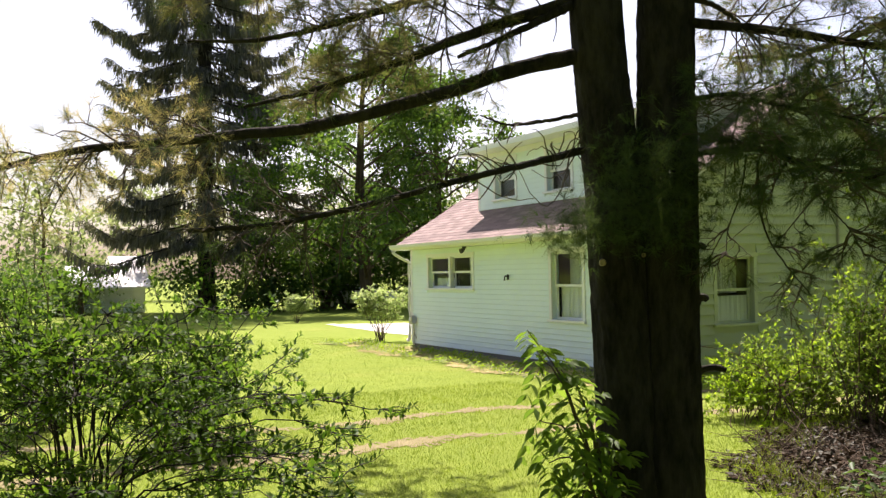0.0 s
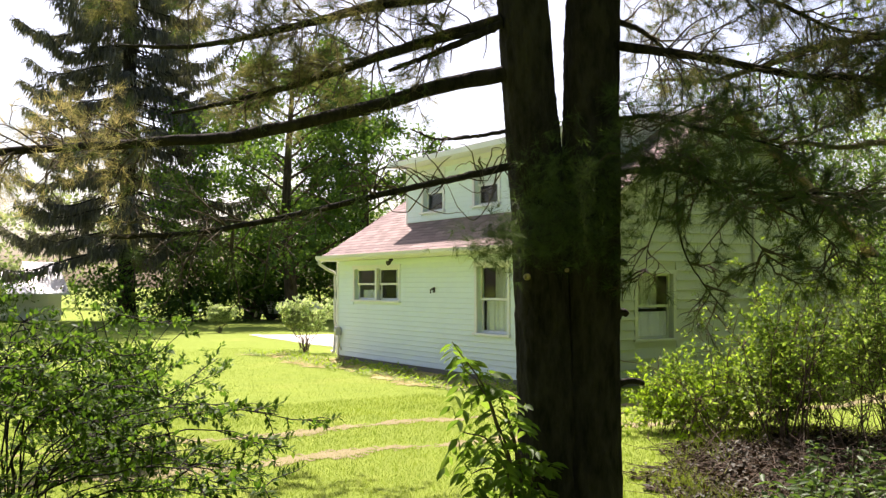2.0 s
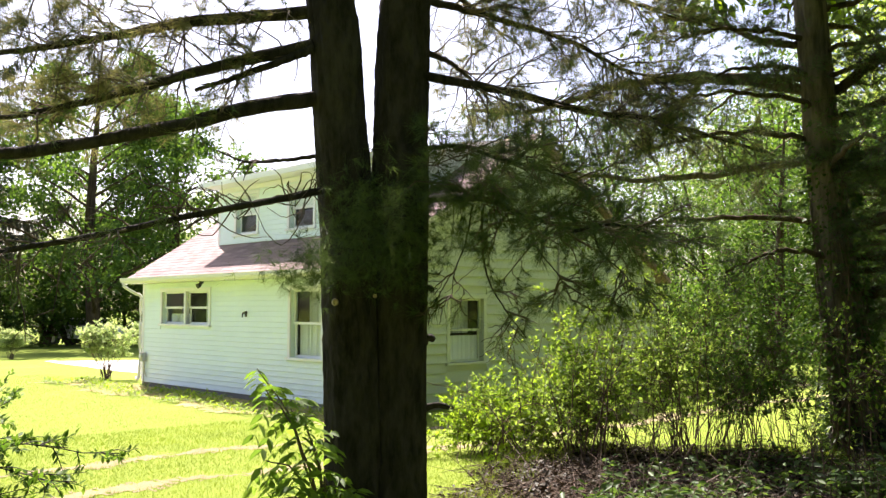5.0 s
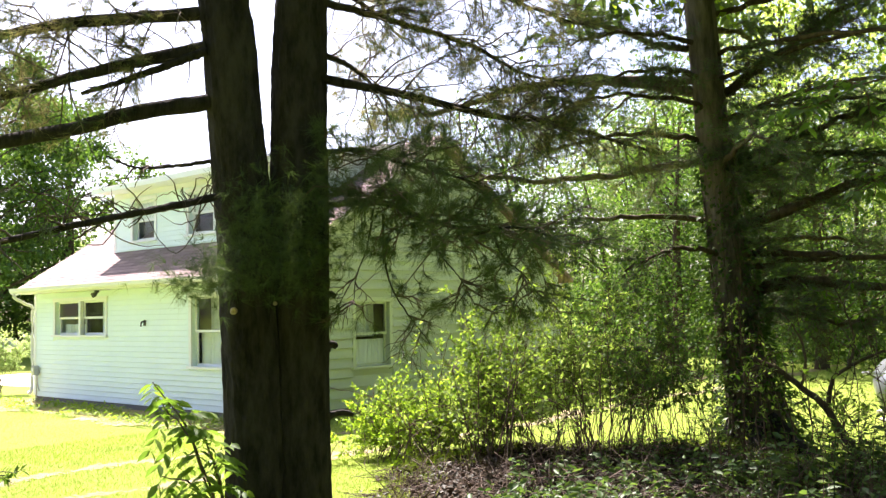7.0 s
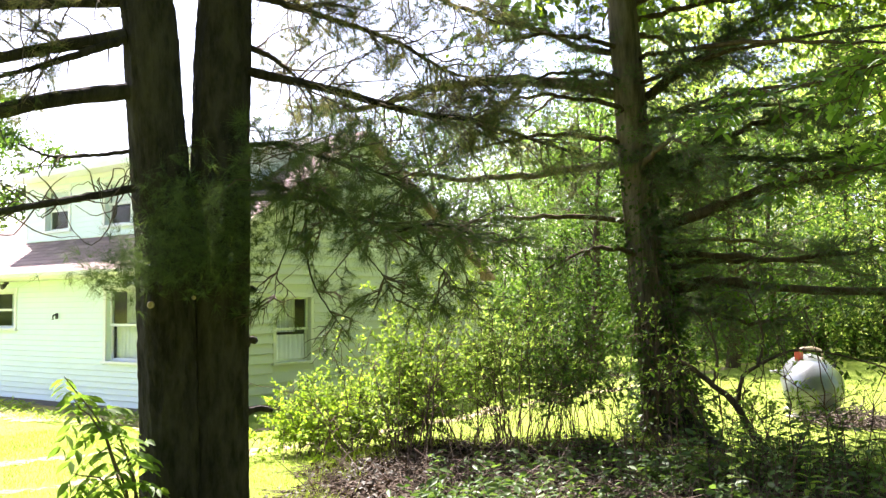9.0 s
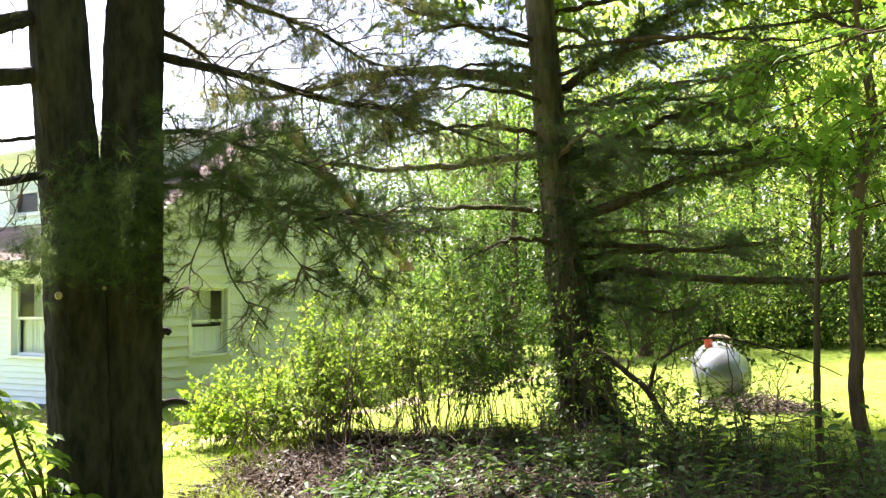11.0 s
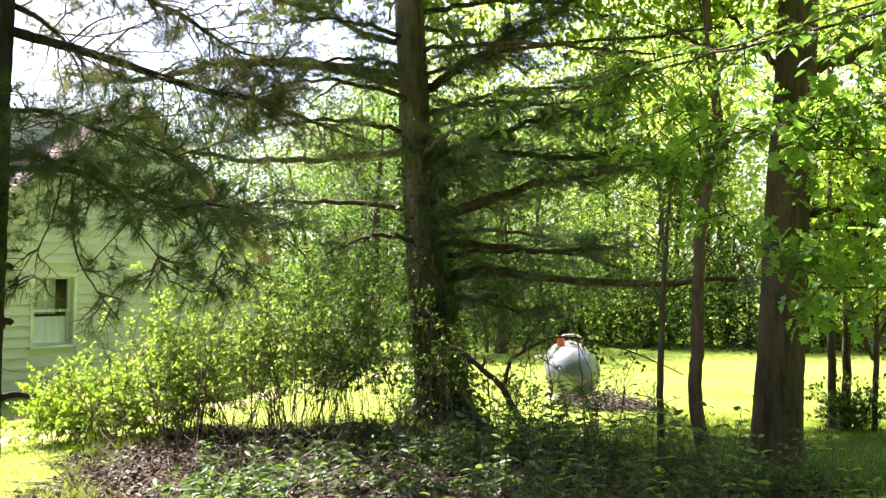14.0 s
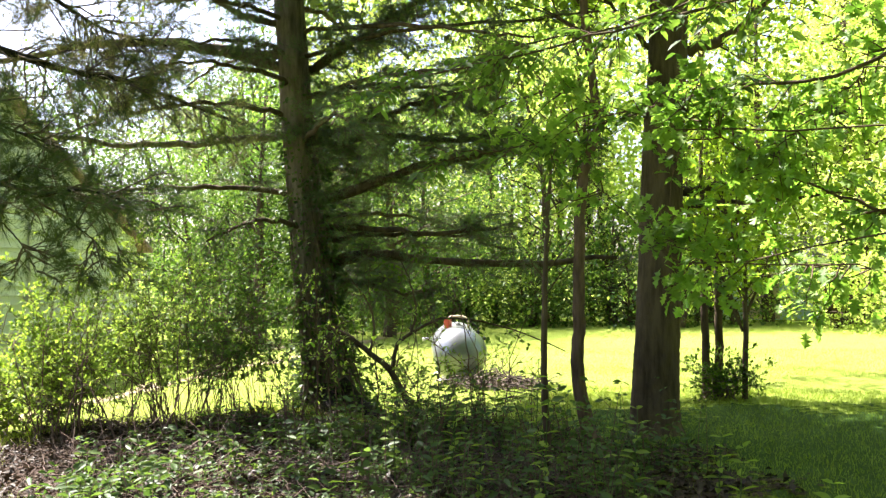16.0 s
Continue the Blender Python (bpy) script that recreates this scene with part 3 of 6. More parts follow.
def window(to_world, hole, name_parent, sashes=2, trim=M_TRIM):
    """A double-hung window: casing, sill, sash bars, glass and a dim room or curtain behind."""
    a, b, c, d = hole
    win = empty("window")
    win.parent = name_parent

    def bar(name, lo, hi, mat, bev=0.004, parent=win):
        p, q = to_world(*lo), to_world(*hi)
        return part(name, bm_box([min(i, j) for i, j in zip(p, q)], [max(i, j) for i, j in zip(p, q)], bev), mat, parent)
    wd = 0.085
    bar("casing", (a - wd, -0.034, c), (a, -0.001, d), trim)
    bar("casing", (b, -0.034, c), (b + wd, -0.001, d), trim)
    bar("head", (a - wd - 0.02, -0.040, d), (b + wd + 0.02, -0.001, d + wd), trim)
    bar("sill", (a - wd - 0.03, -0.075, c - 0.05), (b + wd + 0.03, 0.05, c), trim)
    step = (b - a) / sashes
    for i in range(sashes):
        u0, u1 = a + i * step, a + (i + 1) * step
        if i:
            bar("mullion", (u0 - 0.045, -0.020, c), (u0 + 0.045, 0.06, d), trim)
            u0 += 0.045
        if i < sashes - 1:
            u1 -= 0.045
        mid = (c + d) / 2
        for z0, z1, n in ((c, mid + 0.02, 0.100), (mid - 0.02, d, 0.066)):
            for lo, hi in (((u0, n, z0), (u0 + 0.045, n + 0.03, z1)), ((u1 - 0.045, n, z0), (u1, n + 0.03, z1)),
                           ((u0 + 0.045, n, z0), (u1 - 0.045, n + 0.03, z0 + 0.05)), ((u0 + 0.045, n, z1 - 0.04), (u1 - 0.045, n + 0.03, z1))):
                p, q = to_world(*lo), to_world(*hi)
                part("sash_bar", bm_box([min(i, j) for i, j in zip(p, q)], [max(i, j) for i, j in zip(p, q)]), trim, win)
            pane = bar("pane", (u0 + 0.04, n + 0.012, z0 + 0.045), (u1 - 0.04, n + 0.017, z1 - 0.035), M_GLASS, 0)
            pane.visible_shadow = False
    return win


def curtain(to_world, u0, u1, z0, z1, n, parent, name="curtain", fold=1.0, label="white curtain inside a window, paling its pane like a reflection", category="curtain"):
    bm = bmesh.new()
    cols = []
    for i in range(40):
        u = u0 + (u1 - u0) * i / 39
        off = fold * (0.018 * math.sin(i * 1.1) + 0.01 * math.sin(i * 2.7))
        cols.append([bm.verts.new(to_world(u, n + off, z)) for z in (z0, (z0 + z1) / 2, z1)])
    for p, q in zip(cols, cols[1:]):
        for j in range(2):
            bm.faces.new([p[j], q[j], q[j + 1], p[j + 1]])
    ob = part(name, bm, M_CURTAIN, None)
    sol = ob.modifiers.new("thick", 'SOLIDIFY')
    sol.thickness = 0.004
    return tagged(ob, label, category)


window(front_at, FRONT_HOLES[0], house, 2)
window(front_at, FRONT_HOLES[1], house, 1)
window(gable_at, GABLE_HOLES[0], house, 1, M_TRIM_SHADED)
for h in DORMER_HOLES:
    window(dormer_at, h, dormer, 1)
    curtain(dormer_at, h[0] + 0.05, h[1] - 0.05, (h[2] + h[3]) / 2 + 0.03, h[3] - 0.03, 0.115, house, "window_blind", 0.15, "white blind drawn halfway down inside a window", "blind")
curtain(front_at, 2.75, 3.22, 1.60, 2.28, 0.22, house)
curtain(front_at, 1.1, 2.1, 1.58, 1.80, 0.20, house)
curtain(front_at, 6.55, 7.53, 0.97, 1.60, 0.20, house)
# close white sheet standing in for the bright reflection in the gable pane
curtain(gable_at, 2.02, 2.88, 0.90, 1.40, 0.138, house, fold=0.4)
# sheets set back to grey the upper panes, in place of reflections
curtain(front_at, 6.55, 7.53, 1.66, 2.28, 0.42, house, label="pale sheet greying an upper pane like a reflection")
curtain(gable_at, 2.02, 2.88, 1.44, 2.10, 0.42, house, label="pale sheet greying an upper pane like a reflection")
# rooms behind the windows; near-black colour stands for their lack of light
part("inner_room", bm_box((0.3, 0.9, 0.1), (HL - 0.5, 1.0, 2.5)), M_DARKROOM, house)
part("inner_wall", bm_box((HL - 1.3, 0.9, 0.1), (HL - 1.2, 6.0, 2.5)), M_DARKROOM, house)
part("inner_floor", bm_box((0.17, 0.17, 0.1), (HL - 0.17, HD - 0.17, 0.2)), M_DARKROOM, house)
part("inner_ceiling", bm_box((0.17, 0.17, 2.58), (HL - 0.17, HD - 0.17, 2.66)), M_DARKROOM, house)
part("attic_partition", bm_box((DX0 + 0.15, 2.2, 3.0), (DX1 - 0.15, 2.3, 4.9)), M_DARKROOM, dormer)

# clapboards
WOBBLE = random.Random(3)


def board_up(to_world, lo, hi, z0, z1, holes, parent, slope=None, course=COURSE, mat=M_SIDING, foot=0.024):
    grown = [(a - 0.09, b + 0.09, c - 0.05, d + 0.09) for a, b, c, d in holes]
    z = z0
    while z < z1:
        rise = min(course, z1 - z)
        p0, q0, cp, cq = lo, hi, 0.0, 0.0
        if slope:
            p0, q0, cp, cq = slope(z)
            if z + rise > z1 - 0.05:
                break
        for p, q in spans(p0, q0, z + 0.01, z + rise - 0.01, grown):
            bm = clapboard_mesh(to_world, p, q, z + WOBBLE.uniform(-0.002, 0.002), rise, cp if p == p0 else 0, cq if q == q0 else 0, foot)
            part("clapboard", bm, mat, parent)
        z += course


board_up(front_at, 0.09, HL - 0.09, 0.13, 2.53, FRONT_HOLES, wall_front)
board_up(dormer_at, DX0 + 0.08, DX1 - 0.08, 3.36, 4.66, DORMER_HOLES, wall_dormer)


def gable_cut(z):
    y = (z - 2.67) / PITCH - EAVE + 0.30
    if z + GABLE_COURSE < 2.62:
        return 0.09, HD, 0.0, 0.0
    y = max(y, 0.09)
    return y, HD - y, (1 / PITCH if y > 0.1 else 0.0), (-1 / PITCH if y > 0.1 else 0.0)


board_up(gable_at, 0.09, HD, 0.13, 5.3, GABLE_HOLES, wall_gable, gable_cut, GABLE_COURSE, M_GABLE_SHADED, 0.040)

# fittings on the walls
lamp = tagged(empty("wall_fixture", (4.86, -0.02, 1.81)), "small dark fitting on the clapboard wall", "fixture")
part("plate", bm_box((-0.045, -0.012, -0.06), (0.045, 0, 0.06), 0.006), M_BLACK, lamp)
part("spout", bm_tube(smooth_path([(0, -0.01, 0.02), (0.0, -0.07, 0.02), (0.02, -0.10, -0.02), (0.02, -0.10, -0.07)], 8), 0.018, 8), M_BLACK, lamp)
eave_lamp = tagged(empty("eave_lamp", (3.25, -0.20, 2.53)), "small brown lamp under the eave", "lamp")
part("cap", bm_tube([(0, 0, 0), (0, 0, -0.05)], 0.05, 12), M_BLACK, eave_lamp)
part("housing", bm_tube([(0, 0, -0.04), (0.0, -0.05, -0.09), (0.0, -0.10, -0.11)], [0.03, 0.05, 0.06], 12), M_BLACK, eave_lamp)
meter = tagged(empty("gas_meter", (0.22, -0.03, 0.2)), "grey utility meter with pipes on the house corner", "meter")
part("riser", bm_tube(smooth_path([(-0.02, -0.03, -0.18), (-0.02, -0.03, 0.3), (0.0, -0.05, 0.45)], 8), 0.016, 8), M_STEEL, meter)
part("box", bm_box((-0.08, -0.14, 0.42), (0.08, -0.01, 0.64), 0.02), M_STEEL, meter)
part("dial", bm_tube([(0.0, -0.14, 0.55), (0.0, -0.155, 0.55)], 0.05, 14), M_TRIM, meter)
part("return_pipe", bm_tube(smooth_path([(0.05, -0.05, 0.42), (0.06, -0.05, 0.2), (0.06, 0.0, 0.05)], 8), 0.014, 8), M_STEEL, meter)
conduit = tagged(empty("power_meter", (HL + 0.02, 5.25, 1.45)), "grey power meter box with conduit up the gable wall", "meter")
part("conduit", bm_tube([(0.035, 0, 0.3), (0.035, 0, 3.35)], 0.028, 10), M_STEEL, conduit, "grey steel conduit")
part("box", bm_box((0.0, -0.13, 0.0), (0.13, 0.13, 0.36), 0.02), M_STEEL, conduit)
part("glass_dome", bm_tube([(0.13, 0, 0.2), (0.18, 0, 0.2), (0.2, 0, 0.2)], [0.085, 0.08, 0.05], 16), M_GLASS, conduit)


# shingle tabs on the front slope
def shingle_mesh(w, seed):
    r = random.Random(seed)
    bm = bmesh.new()
    ex, th = 0.20, 0.007
    pts = [(-w / 2, 0, 0.004), (w / 2, 0, 0.004), (w / 2, ex, 0.0), (-w / 2, ex, 0.0)]
    low = [bm.verts.new(p) for p in pts]
    top = [bm.verts.new((x + r.uniform(-0.004, 0.004), y, z + th * (1 if y < 0.01 else 0.3))) for x, y, z in pts]
    bm.faces.new(top)
    for i in range(4):
        bm.faces.new([low[i], low[(i + 1) % 4], top[(i + 1) % 4], top[i]])
    me = bpy.data.meshes.new("shingle")
    bm.to_mesh(me)
    bm.free()
    me.materials.append(M_TAB)
    return me


m, n_, l_, b_ = material("shingle_tab")
info = n_.new("ShaderNodeObjectInfo")
geo_ = n_.new("ShaderNodeNewGeometry")
add_ = n_.new("ShaderNodeMath")
add_.operation = 'ADD'
l_.new(info.outputs["Random"], add_.inputs[0])
l_.new(geo_.outputs["Random Per Island"], add_.inputs[1])
fr_ = n_.new("ShaderNodeMath")
fr_.operation = 'FRACT'
l_.new(add_.outputs[0], fr_.inputs[0])
tone = ramp(n_, l_, fr_.outputs[0], [(0.0, (0.175, 0.125, 0.120)), (0.35, (0.205, 0.148, 0.140)), (0.7, (0.235, 0.172, 0.163)), (1.0, (0.275, 0.205, 0.194))])
grit = noise_node(n_, l_, 160, 5, 0.8)
l_.new(mix_colour(n_, l_, 0.4, tone, mix_colour(n_, l_, 1.0, tone, ramp(n_, l_, grit, [(0.3, (0.5, 0.5, 0.5)), (0.7, (1.4, 1.4, 1.4))]), 'MULTIPLY')), b_.inputs["Base Color"])
b_.inputs["Roughness"].default_value = 0.95
bump(n_, l_, b_, grit, 0.6, 0.004)
M_TAB = m


# ---- trees ----
def limb_mesh(path, r0, r1, seg=8, rough=0.10):
    n = len(path)
    rad = r0 + (r1 - r0) * (np.linspace(0, 1, n) ** 0.8)
    return tube_arrays(path, rad, seg, rough)


def trunk_part(name, path, radii, mat, parent, seg=20, n=40, flare=0.0, rough=0.035, furrow=0.0):
    p = smooth_path(path, n, 0.001 if furrow else 0.004)
    rad = np.interp(np.linspace(0, 1, n), np.linspace(0, 1, len(radii)), radii)
    v, f = tube_arrays(p, rad, seg, 0)
    # furrowed and uneven round the stem
    a = np.arange(seg) * 2 * np.pi / seg
    grid = v.reshape(n, seg, 3)
    lobes = 1 + rough * np.sin(a * 3 + 1)[None] + rough * 0.8 * np.sin(a * 5 + np.linspace(0, 3, n)[:, None]) + R.normal(0, rough * 0.5, (n, seg))
    if flare:
        k = np.clip(1 - np.linspace(0, 1, n) / flare, 0, 1)[:, None] ** 2
        lobes = lobes + k * (0.35 + 0.35 * np.sin(a * 4 + 0.5)[None])
    grid = p[:, None] + (grid - p[:, None]) * lobes[..., None]
    if furrow:
        # bark plates: long upright ridges broken by short cross cracks
        for i in range(n):
            for j in range(seg):
                c, s_ = math.cos(a[j]), math.sin(a[j])
                ridge = abs(noise.noise((c * 5.5, s_ * 5.5, p[i][2] * 2.2))) + 0.5 * abs(noise.noise((c * 12, s_ * 12, p[i][2] * 5 + 9)))
                grid[i, j] += unit(grid[i, j] - p[i]) * (min(ridge, 0.42) - 0.25) * furrow
    return Pile().add(grid.reshape(-1, 3), f).thing(name, mat, parent, True)


pine = tagged(empty("pine_tree", (18.09, -7.2, 0)), "twin-trunked pine with dark furrowed bark and drooping needles", "tree")
PO = np.array([18.09, -7.2, 0.0])
trunk_part("trunk", np.array([(18.00, -7.30, -0.1), (18.00, -7.30, 0.7), (18.015, -7.345, 1.54), (18.01, -7.40, 2.46), (18.0, -7.47, 3.3), (17.98, -7.56, 5.0), (17.95, -7.7, 13.5)]) - PO,
           [0.22, 0.178, 0.160, 0.15, 0.138, 0.125, 0.08], M_PINEBARK, pine, 76, 170, 0.09, 0.02, 0.036)
trunk_part("trunk", np.array([(18.13, -7.14, -0.1), (18.125, -7.12, 0.7), (18.137, -7.13, 1.54), (18.16, -7.135, 2.46), (18.18, -7.14, 3.3), (18.24, -7.12, 5.0), (18.3, -7.0, 12.5)]) - PO,
           [0.21, 0.167, 0.157, 0.158, 0.148, 0.130, 0.08], M_PINEBARK, pine, 76, 170, 0.09, 0.02, 0.036)
PINE_LIMBS = [
    (0.046, 0.012, [(17.94, -7.58, 3.08), (17.85, -7.95, 2.98), (17.77, -8.31, 2.85), (17.55, -8.92, 2.68), (17.47, -9.28, 2.63), (17.43, -9.55, 2.59), (17.3, -10.01, 2.54), (17.21, -10.37, 2.45), (17.13, -10.72, 2.36)]),
    (0.04, 0.008, [(17.94, -7.6, 3.37), (17.79, -8.08, 3.2), (17.65, -8.51, 3.02), (17.54, -8.91, 2.87), (17.45, -9.27, 2.77)]),
    (0.026, 0.01, [(17.98, -7.62, 3.34), (17.87, -7.95, 3.17), (17.78, -8.21, 3.05)]),
    (0.04, 0.006, [(17.92, -7.54, 3.58), (17.71, -8.2, 3.43), (17.61, -8.65, 3.27), (17.5, -9.14, 3.12), (17.43, -9.54, 3.08)]),
    (0.03, 0.005, [(17.93, -7.54, 3.86), (17.67, -8.51, 3.7), (17.54, -9.23, 3.46), (17.51, -9.77, 3.29), (17.54, -10.2, 3.2)]),
    (0.022, 0.011, [(17.99, -7.57, 2.56), (17.97, -7.89, 2.48), (17.96, -8.22, 2.4), (17.82, -8.79, 2.25), (17.75, -9.22, 2.16), (17.7, -9.61, 2.13)]),
    (0.013, 0.004, [(17.9, -7.53, 2.77), (17.84, -7.72, 2.73), (17.78, -7.91, 2.71), (17.74, -8.06, 2.76)]),
    (0.028, 0.009, [(18.3, -7.07, 3.23), (18.58, -6.64, 3.15), (18.83, -6.22, 3.06), (18.96, -5.9, 3.06), (19.12, -5.56, 2.99), (19.34, -5.17, 2.89)]),
    (0.024, 0.005, [(18.29, -7.05, 3.67), (18.46, -6.69, 3.61), (18.7, -6.27, 3.5), (18.85, -5.91, 3.36), (19.03, -5.55, 3.33)]),
    (0.026, 0.006, [(18.3, -7.06, 4.01), (18.53, -6.58, 3.97), (18.8, -6.07, 3.82), (18.99, -5.61, 3.72)]),
    (0.022, 0.005, [(18.18, -6.94, 2.55), (18.48, -6.88, 2.54), (18.68, -6.88, 2.49), (18.85, -6.88, 2.41), (19.05, -6.87, 2.36), (19.2, -6.89, 2.31), (19.43, -6.87, 2.33), (19.67, -6.84, 2.25)]),
    (0.016, 0.004, [(18.18, -6.95, 2.85), (18.45, -6.93, 2.83), (18.68, -6.92, 2.74), (18.95, -6.89, 2.66), (19.29, -6.82, 2.53)]),
    (0.008, 0.003, [(18.61, -6.94, 2.46), (18.66, -6.98, 2.21), (18.75, -6.99, 2.01), (18.95, -6.96, 1.77)]),
    (0.006, 0.002, [(18.5, -6.9, 2.5), (18.5, -6.95, 2.3), (18.46, -7.0, 2.12), (18.47, -7.03, 1.98)]),
    (0.006, 0.002, [(18.9, -6.9, 2.4), (18.98, -6.92, 2.24), (19.12, -6.92, 2.1), (19.2, -6.9, 1.96)]),
    (0.006, 0.002, [(19.3, -6.86, 2.32), (19.36, -6.88, 2.2), (19.47, -6.86, 2.1), (19.55, -6.85, 2.0)]),
    (0.022, 0.005, [(18.16, -6.98, 3.42), (18.0, -6.6, 3.45), (17.8, -6.2, 3.44), (17.6, -5.8, 3.38)]),
    (0.022, 0.005, [(18.2, -6.98, 3.8), (18.05, -6.6, 3.86), (17.9, -6.2, 3.86), (17.75, -5.8, 3.8)]),
]
FIR_LIMBS = [
    (0.09375, 0.024, [(16.66, 0.95, 4.75), (15.89, 0.27, 4.92), (15.35, -0.28, 4.92), (14.82, -0.81, 4.76), (14.2, -1.39, 4.5), (13.54, -2, 4.52)]),
    (0.075, 0.024, [(16.64, 0.98, 3.82), (15.87, 0.29, 3.68), (15.07, -0.41, 3.61), (14.33, -1.1, 3.73)]),
    (0.0625, 0.024, [(16.65, 0.91, 5.36), (16.29, 0.5, 5.4), (15.99, 0.11, 5.58), (15.43, -0.41, 5.67)]),
    (0.05625, 0.018, [(15.85, 0.19, 4.91), (15.66, -0.09, 4.66), (15.42, -0.39, 4.41), (14.99, -0.79, 4.38)]),
    (0.09375, 0.024, [(17.08, 1.16, 4.75), (17.62, 1.27, 5.1), (18.29, 1.45, 5.52), (18.81, 1.55, 5.7)]),
    (0.0625, 0.024, [(17.09, 1.21, 3.82), (17.91, 1.33, 4.04), (18.6, 1.37, 4.25), (19.39, 1.48, 4.26)]),
    (0.10625, 0.03, [(17.13, 1.28, 2.96), (17.63, 1.17, 3.05), (18.68, 1.32, 3.38), (19.93, 1.59, 3.52), (20.73, 1.65, 3.39)]),
    (0.0625, 0.024, [(17.05, 1.2, 3.62), (17.93, 1.27, 3.8), (19.02, 1.46, 3.7), (19.81, 1.49, 3.79)]),
    (0.10625, 0.03, [(17.25, 1.38, 2.11), (17.87, 1.36, 2.21), (18.63, 1.42, 2.09), (20, 1.79, 2.04), (21, 1.96, 2.13)]),
    (0.0625, 0.024, [(17.23, 1.35, 2.57), (17.89, 1.32, 2.55), (18.66, 1.34, 2.46), (19.58, 1.44, 2.51)]),
    (0.05, 0.018, [(17.21, 1.37, 1.87), (17.71, 1.34, 1.8), (18.33, 1.36, 1.68), (19.01, 1.4, 1.86)]),
    (0.045, 0.012, [(17.05, 1.0, 4.9), (18.5, 0.6, 5.0), (20.1, 0.25, 4.9), (21.15, 0.35, 4.95)]),
    (0.045, 0.012, [(17.05, 0.95, 5.2), (18.5, 0.3, 5.0), (19.6, -0.2, 4.7), (20.4, -0.5, 4.5)]),
    (0.04, 0.012, [(17.1, 1.0, 4.3), (18.1, 0.5, 4.4), (19.3, -0.1, 4.3), (20.2, -0.5, 4.15)]),
]
OAK_LIMBS = [
    (0.075, 0.03, [(21.82, 1.27, 4.57), (22.4, 1.29, 4.7), (22.91, 1.28, 5.08), (23.27, 1.22, 5.56)]),
    (0.06, 0.02, [(21.8, 1.32, 2.87), (22.37, 1.23, 2.93), (22.62, 1.02, 3.13), (23.33, 0.97, 3.54), (24.12, 0.94, 3.87)]),
    (0.045, 0.015, [(21.82, 1.34, 2.65), (22.12, 1.12, 2.71), (22.98, 1.11, 2.72), (23.67, 1.03, 2.77)]),
    (0.04, 0.012, [(21.56, 1.18, 4.64), (21.26, 0.92, 4.95), (21.02, 0.68, 5.25), (20.66, 0.4, 5.6)]),
    (0.04, 0.015, [(21.81, 1.38, 1.48), (22.17, 1.38, 1.89), (22.43, 1.36, 2.23), (22.56, 1.28, 2.69)]),
]
SPRAY_LIMBS = [
    (0.02, 0.006, [(23.81, -3.81, 2.1), (23.27, -4, 2.28), (22.82, -4.18, 2.45), (22.47, -4.32, 2.6), (22.2, -4.45, 2.79), (21.98, -4.56, 3)]),
    (0.014, 0.004, [(23.9, -3.61, 3.53), (23.3, -3.86, 3.34), (23.07, -3.99, 3.07), (22.7, -4.16, 2.77), (22.47, -4.3, 2.61)]),
    (0.012, 0.004, [(23.99, -3.33, 1.88), (23.07, -3.73, 1.93), (22.33, -4.08, 1.96), (21.91, -4.34, 2.1)]),
    (0.01, 0.003, [(22.2, -4.49, 2.79), (21.72, -4.35, 2.95), (21.18, -4.23, 3.14), (20.64, -4.11, 3.32)]),
    (0.01, 0.003, [(22.34, -4.01, 1.96), (21.75, -3.97, 2.23), (21.32, -3.9, 2.6), (20.91, -3.82, 2.92)]),
]
ASH_LIMBS = [
    [(23.6, -4.4, 4.1), (22.9, -4.2, 3.9), (22.2, -4.05, 3.75), (21.5, -3.95, 3.62), (20.9, -3.95, 3.55), (20.4, -4.0, 3.4)],
    [(23.3, -4.6, 3.8), (22.5, -4.5, 3.62), (21.7, -4.4, 3.5), (21.0, -4.4, 3.38), (20.4, -4.4, 3.3), (20.0, -4.5, 3.15)],
    [(23.2, -4.3, 3.2), (22.4, -4.2, 3.12), (21.6, -4.1, 2.95), (20.9, -4.1, 2.8), (20.3, -4.2, 2.7)],
]


def stub(parent, at, way, r, ln, mat):
    p = np.array([np.array(at) + np.array(way) * ln * k + np.array([0, 0, 0.02 * math.sin(k * 3)]) for k in np.linspace(0, 1, 6)])
    bm = bm_tube(p, [r * 1.5, r * 1.1, r, r, r * 0.95, r * 0.7], 9)
    return part("stub", bm, mat, parent)


right = np.array([0.46, 0.887, 0.0])
for z, ln, r in ((2.02, 0.055, 0.018), (1.74, 0.06, 0.022), (1.36, 0.15, 0.018)):
    stub(pine, np.array([18.21, -7.0, z]) - PO, right, r, ln, M_PINEBARK)

# pale healed knots on the trunks
for x, y, z, r in ((17.967, -7.438, 1.955, 0.014), (18.10, -7.27, 1.99, 0.008)):
    c, w = np.array([x, y, z]) - PO, np.array([0.79, -0.61, 0.0])
    part("knot", bm_tube([c + w * 0.10, c + w * 0.155, c + w * 0.168, c + w * 0.160], [r * 1.5, r * 1.35, r, r * 0.4], 12), M_TAN, pine, "pale healed knot")

